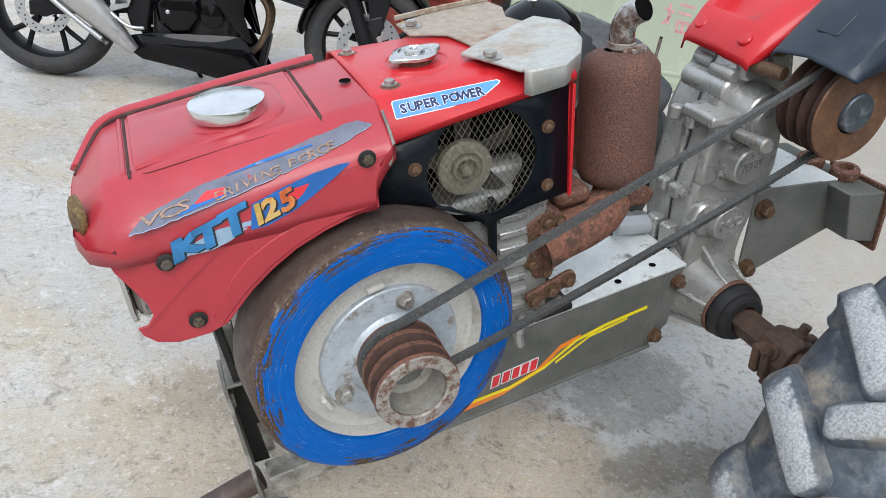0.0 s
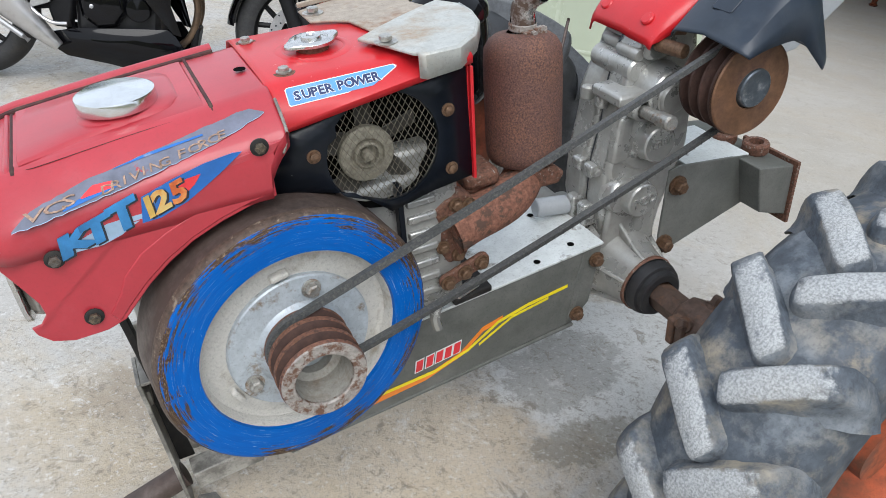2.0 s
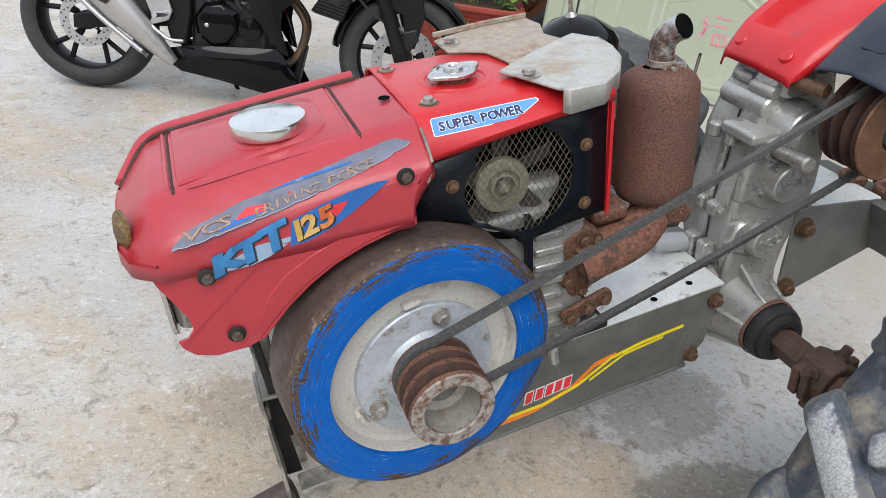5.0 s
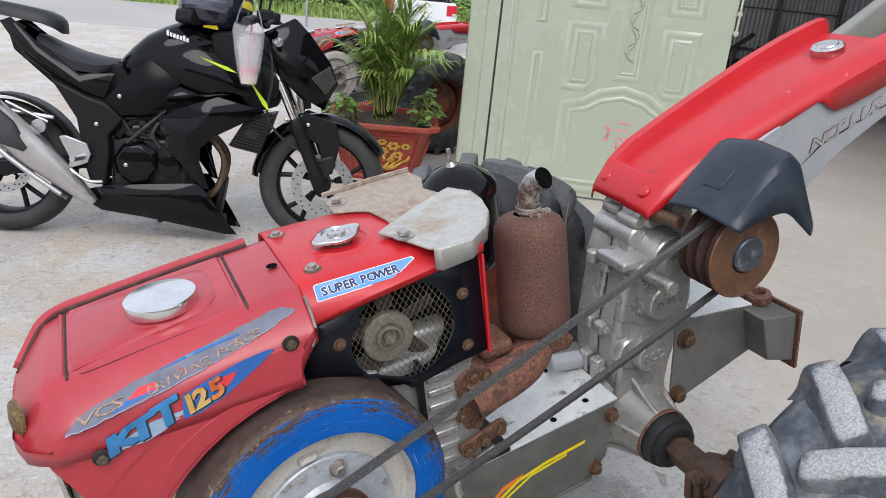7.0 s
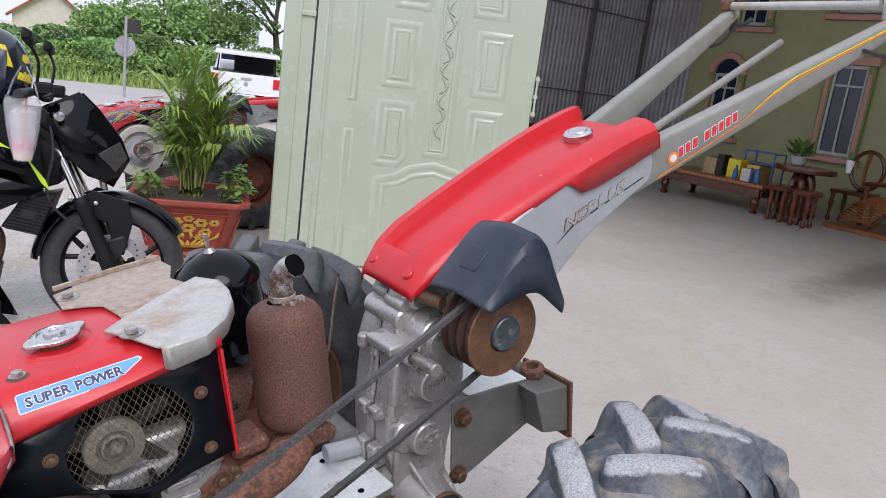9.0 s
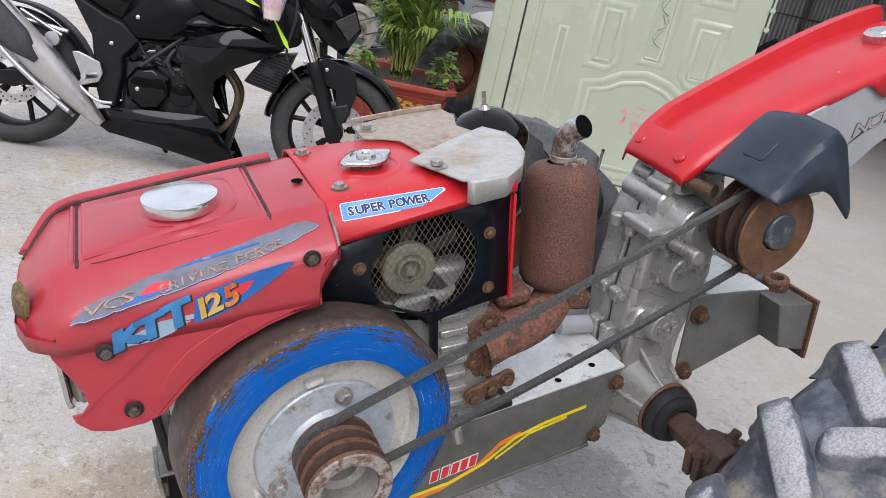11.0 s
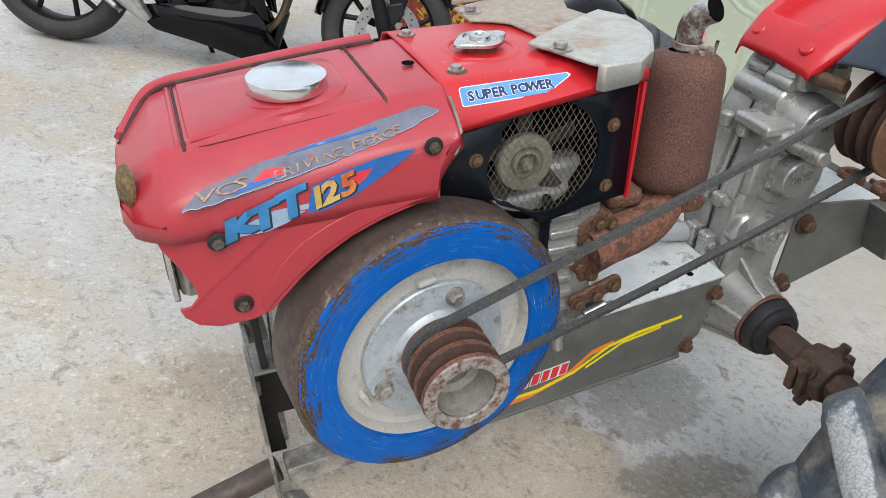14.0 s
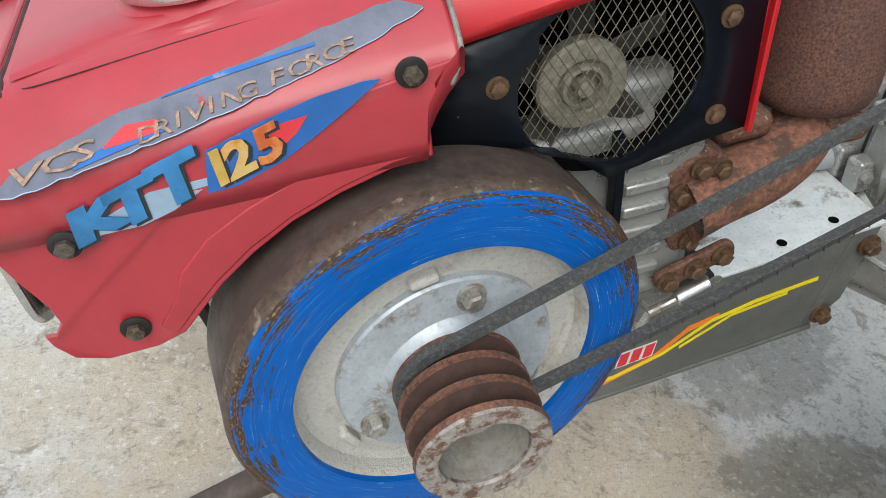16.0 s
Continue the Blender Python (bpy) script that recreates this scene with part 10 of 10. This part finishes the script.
solid("low_plinth", bm, M["wood_light"], "low worn wooden plinth on the yard floor", "plinth", bevel=0.01)

sc = thing("scooter", "parked small scooter seen from its rear", "scooter", at=pose(8.75, 1.10, 0, 0, 0, -10))
bm = B()
lathe(bm, [(0.17, -0.03), (0.22, -0.045), (0.27, 0), (0.22, 0.045), (0.17, 0.03)], (0, 0, 0.27), (0.3, 1, 0), 32)
part("wheel", bm, M["tyre"], sc, smooth=50)
bm = B()
loft(bm, [[(x, -w, z0), (x, w, z0), (x, w * 0.8, z1), (x, -w * 0.8, z1)] for x, w, z0, z1 in ((-0.28, 0.07, 0.62, 0.74), (-0.1, 0.12, 0.52, 0.78), (0.3, 0.14, 0.40, 0.78), (0.8, 0.10, 0.35, 0.6))])
part("body", bm, M["bike_matt"], sc, bevel=0.02)
bm = B()
box(bm, -0.31, -0.275, -0.06, 0.06, 0.60, 0.68)
part("tail_lamp", bm, M["tail"], sc, bevel=0.008)
bm = B()
box(bm, -0.32, -0.312, -0.10, 0.10, 0.44, 0.57)
pn = part("number_plate", bm, M["decal_white"], sc, bevel=0.004)
bm = B()
for y in (-0.06, -0.02, 0.02, 0.06):
    box(bm, -0.324, -0.3205, y - 0.012, y + 0.012, 0.48, 0.53)
part("plate_mark", bm, M["decal_black"], pn)
bm = B()
box(bm, -0.30, -0.10, -0.012, 0.012, 0.40, 0.60)
part("mud_flap", bm, M["bike_matt"], sc, bevel=0.004)
bm = B()
tube(bm, [(0.75, -0.32, 0.98), (0.8, -0.1, 1.0), (0.8, 0.1, 1.0), (0.75, 0.32, 0.98)], 0.014, 8)
part("handlebar", bm, M["bike_matt"], sc)
bm = B()
for s in (-1, 1):
    tube(bm, [(0.78, s * 0.26, 1.0), (0.76, s * 0.33, 1.14)], 0.008, 6, 2)
    box(bm, 0.74, 0.77, s * 0.33 - 0.06, s * 0.33 + 0.06, 1.11, 1.19)
part("mirror", bm, M["bike_matt"], sc, bevel=0.006)

# implements stacked against the tin wall
rnd = random.Random(11)
for k in range(7):
    x, y = 7.4 + k * 0.55, 7.2 + rnd.uniform(-0.2, 0.3)
    pl = thing("plough", "dark steel plough leaning in the shed", "plough", "ploughs stored in the shed", at=pose(x, y, 0, 0, 0, rnd.uniform(-40, 40)))
    bm = B()
    tube(bm, [(-0.5, 0, 0.04), (-0.2, 0, 0.45), (0.3, 0.05, 0.62), (0.9, 0.1, 0.85 + rnd.uniform(-0.1, 0.2))], 0.035, 8, 5)
    part("beam", bm, M["clutter"], pl)
    bm = B()
    lathe(bm, [(0.28, 0), (0.2, 0.04), (0.0, 0.07)], (-0.25, 0.06, 0.28), (0.3, 1, 0.2), 20)
    part("disc_blade", bm, M["clutter"], pl, smooth=40)
    bm = B()
    cyl(bm, (0.1, -0.35, 0.0), (0.12, -0.3, 0.75), 0.025, n=8)
    cyl(bm, (0.1, 0.35, 0.0), (0.12, 0.3, 0.75), 0.025, n=8)
    cyl(bm, (0.12, -0.4, 0.72), (0.12, 0.4, 0.72), 0.025, n=8)
    part("frame", bm, M["clutter"], pl)

# ---- second tractor behind the planter, wheel of a third beside the first ----
keep = {k: M[k] for k in ("blue", "blue_worn", "orange_rim", "red_hood")}
M["blue"], M["blue_worn"] = M["cast"], M["cast"]
M["orange_rim"] = mat("bright_orange_rim", (0.72, 0.12, 0.02), 0.5, grain=30, vary=0.15, bump=0.1)
walking_tractor(pose(1.46, 4.62, 0.030, 0, 0, 1) @ pose(0, 0, 0, 0, 4.5, 0) @ Matrix.Scale(0.92, 4), "red walking tractor with grey flywheel and orange rims", "walking tractors in the yard", 17.0)
M.update(keep)
spare = thing("tractor_wheel", "dusty lugged wheel of a neighbouring walking tractor", "wheel", at=pose(1.22 - WHEEL[0], -0.96 + 0.615, 0.428 - WHEEL[1]))
wheel(spare, -0.615)
bm = B()
cyl(bm, (WHEEL[0], -0.70, WHEEL[1]), (WHEEL[0], -0.42, WHEEL[1]), 0.03, n=6)
part("hub_stub", bm, M["rust"], spare)

# ---- pickup on the road side ----
pk = thing("pickup_truck", "white pickup truck with an open canopy lid, seen from behind", "pickup", at=pose(7.95, 17.55, -0.545, 0, 0, -22) @ Matrix.Scale(1.04, 4))
bm = B()
loft(bm, [[(-0.90, y, 0.62), (-0.93, y, 0.85), (-0.88, y, z), (0.88, y, z), (0.93, y, 0.85), (0.90, y, 0.62), (0.8, y, 0.45), (-0.8, y, 0.45)] for y, z in ((0.0, 1.16), (0.06, 1.18), (2.4, 1.2), (4.6, 1.15), (5.1, 0.95))])
body = part("body", bm, M["white_car"], pk, "white painted bed and cab sides", bevel=0.03)
bm = B()
loft(bm, [[(-0.80, y, 1.15), (-0.66, y, z), (0.66, y, z), (0.80, y, 1.15)] for y, z in ((1.75, 1.2), (2.1, 1.66), (3.1, 1.70), (3.9, 1.2))])
part("cab", bm, M["white_car"], pk, bevel=0.04)
bm = B()
box(bm, -0.62, 0.62, 1.93, 1.97, 1.28, 1.58)
part("rear_window", bm, M["pane"], pk)
bm = B()
box(bm, -0.65, 0.65, -0.012, -0.002, 0.76, 1.14)
tg = part("tailgate", bm, M["white_car"], pk, bevel=0.02)
bm = B()
box(bm, -0.13, 0.13, -0.03, -0.012, 1.02, 1.09)
part("gate_handle", bm, M["alu"], tg, bevel=0.008)
bm = B()
prism(bm, disc2(0, 0.93, 0.055, 20), -0.022, -0.012)
part("round_mark", bm, M["alu"], tg)
for s in (-1, 1):
    bm = B()
    box(bm, *sorted((s * 0.66, s * 0.915)), -0.02, 0.10, 0.86, 1.12)
    tl = part("tail_lamp", bm, M["tail"], pk, "red and white tail lamp", bevel=0.02)
    bm = B()
    box(bm, *sorted((s * 0.80, s * 0.90)), -0.028, -0.02, 0.86, 0.93)
    part("reverse_lens", bm, M["white_frame"], tl)
    for y in (0.85, 4.1):
        bm = B()
        lathe(bm, [(0.2, -0.1), (0.36, -0.11), (0.385, -0.06), (0.385, 0.06), (0.36, 0.11), (0.2, 0.1)], (s * 0.80, y, 0.385), (1, 0, 0), 32)
        part("wheel", bm, M["tyre"], pk)
    bm = B()
    cyl(bm, (s * 0.70, 0.05, 1.18), (s * 0.66, -0.15, 1.58), 0.018, n=8)
    part("gas_strut", bm, M["bike_matt"], pk)
bm = B()
box(bm, -0.88, 0.88, -0.12, 0.02, 0.50, 0.68)
bp = part("bumper", bm, M["white_car"], pk, "white rear step bumper", bevel=0.03)
bm = B()
box(bm, -0.45, 0.45, -0.135, -0.10, 0.56, 0.69)
part("step_pad", bm, M["bike_matt"], bp, bevel=0.01)
bm = B()
box(bm, -0.24, 0.24, -0.145, -0.1355, 0.57, 0.68)
part("number_plate", bm, M["decal_white"], bp)
bm = B()
loft(bm, [[(-0.78, y, z), (0.78, y, z), (0.74, y, z + 0.10), (-0.74, y, z + 0.10)] for y, z in ((-0.25, 1.60), (0.6, 1.63), (1.7, 1.58))])
part("canopy_lid", bm, M["white_car"], pk, "raised white canopy lid", bevel=0.02)
bm = B()
box(bm, -0.28, 0.76, 1.50, 1.56, 1.20, 1.60)
part("canopy_front", bm, M["bike_matt"], pk)
bm = B()
box(bm, -0.80, 0.80, 0.1, 1.7, 1.16, 1.20)
part("bed_liner", bm, M["bike_matt"], pk)

# ---- roadside ----
sg = thing("road_sign", "round grey back of a road sign on a steel post", "road sign", at=pose(6.35, 22.5, -0.53))
bm = B()
cyl(bm, (0, 0, 0), (0, 0, 2.3), 0.04, n=10)
part("post", bm, M["tin"], sg)
bm = B()
cyl(bm, (0, 0.03, 1.45), (0, 0.05, 1.45), 0.30, n=32)
part("sign_disc", bm, M["tin"], sg)
bm = B()
box(bm, 0.02, 0.42, -0.02, 0.06, 1.85, 2.25)
part("sign_box", bm, M["clutter"], sg, bevel=0.02)

fh = thing("far_house", "cream gabled house with a red-edged roof beyond the road", "house", at=pose(7.9, 40.0, -0.55, 0, 0, -10) @ Matrix.Scale(0.52, 4))
bm = B()
prism(bm, [(-3.2, 0.0), (3.2, 0.0), (3.2, 4.2), (0, 6.6), (-3.2, 4.2)], 0, 6)
part("wall", bm, M["plaster"], fh)
bm = B()
for s in (-1, 1):
    loft(bm, [[(0, y, 6.7), (s * 3.7, y, 3.95), (s * 3.7, y, 3.75), (0, y, 6.5)] for y in (-0.5, 6.5)])
part("roof", bm, M["roof_tile"], fh, "red-edged roof")


def leafy(bm, c, r, n, rnd, size):
    """A ragged clump of single leaves."""
    for _ in range(n):
        a, e = rnd.uniform(0, 6.2832), math.asin(rnd.uniform(-0.7, 1))
        q = rnd.uniform(0.55, 1.05) ** 0.6
        p = Vector(c) + Vector((math.cos(a) * math.cos(e) * r[0], math.sin(a) * math.cos(e) * r[1], math.sin(e) * r[2])) * q
        d = Vector((rnd.gauss(0, 1), rnd.gauss(0, 1), rnd.gauss(0, 0.7))).normalized()
        s = d.cross(Vector((rnd.gauss(0, 1), rnd.gauss(0, 1), rnd.gauss(0, 1)))).normalized()
        k = size * rnd.uniform(0.6, 1.4)
        v = [bm.verts.new(w) for w in (p - d * k, p + s * k * 0.5, p + d * k, p - s * k * 0.5)]
        bm.faces.new(v)


rnd = random.Random(21)
for layer, (yy, zlo, zhi, m, sz) in enumerate(((31.5, 1.0, 1.6, "foliage_dark", 0.088), (29.7, 0.8, 1.45, "foliage", 0.072), (28.5, 0.3, 0.75, "grass", 0.055))):
    bm = B()
    for k in range(30):
        x = -14 + k * 1.35 + rnd.uniform(-0.5, 0.5)
        h = rnd.uniform(zlo, zhi)
        y = yy + rnd.uniform(-0.7, 0.7) - (x - 8) * 0.2
        for j in range(3):
            leafy(bm, (x + rnd.uniform(-0.6, 0.6), y, -0.5 + h * (0.25 + 0.33 * j)), (rnd.uniform(0.8, 1.3), 0.9, h * 0.32), 1050 if layer < 2 else 560, rnd, sz)
    solid("hedge", bm, M[m], "dense green roadside thicket", "bushes", kind="stuff", smooth=0)
for x, y, h, w in ((15.2, 31.0, 7.4, 3.0), (19.0, 34.0, 8.5, 3.6), (12.4, 32.5, 4.0, 2.2), (9.4, 33.5, 2.9, 1.6), (-4.0, 36.0, 5.0, 3.0)):
    tr = thing("tree", "spreading green roadside tree with thin feathery leaves", "tree", "roadside trees", at=pose(x, y, -0.55))
    bm = B()
    tube(bm, [(0, 0, 0), (0.1, 0, h * 0.2), (-0.05, 0.1, h * 0.42), (0.1, 0, h * 0.62)], 0.2, 8, 4, radii=[0.24, 0.17, 0.11, 0.06])
    tips = []
    for k in range(10):
        a = 6.2832 * k / 10 + rnd.uniform(-0.3, 0.3)
        z = h * rnd.uniform(0.30, 0.6)
        tip = Vector((math.cos(a) * w * rnd.uniform(0.6, 1.0), math.sin(a) * w * rnd.uniform(0.6, 1.0), z + h * rnd.uniform(0.1, 0.38)))
        tube(bm, [(0, 0, z), tip * 0.5 + Vector((0, 0, z * 0.5 + 0.2)), tip], 0.06, 6, 3, radii=[0.09, 0.05, 0.02])
        tips += [tip, tip * 0.6 + Vector((0, 0, z * 0.5 + 0.5))]
    part("trunk", bm, M["bark"], tr)
    bm = B()
    for tip in tips:
        for j in range(3):
            c = tip + Vector((rnd.uniform(-0.9, 0.9), rnd.uniform(-0.9, 0.9), rnd.uniform(-0.4, 0.5)))
            leafy(bm, c, (rnd.uniform(0.5, 1.1), rnd.uniform(0.5, 1.1), rnd.uniform(0.25, 0.5)), 190, rnd, 0.085)
    part("crown", bm, M["foliage_dark" if h > 6 else "foliage"], tr, smooth=0)
rnd = random.Random(5)
bm = B()
for k in range(5200):
    x = rnd.uniform(-14, 26)
    y = 17.5 + 9.6 - (x - 8) * 0.25 + rnd.uniform(0, 2.2)
    h = rnd.uniform(0.12, 0.55)
    a = rnd.uniform(0, 6.28)
    p = Vector((x, y, -0.54))
    s = Vector((math.cos(a), math.sin(a), 0)) * 0.04
    tip = p + Vector((rnd.uniform(-0.15, 0.15), rnd.uniform(-0.15, 0.15), h))
    vs = [bm.verts.new(q) for q in (p - s, p + s, tip)]
    bm.faces.new(vs)
solid("tall_grass", bm, M["grass"], "tall green grass along the road", "grass", kind="stuff", smooth=0)
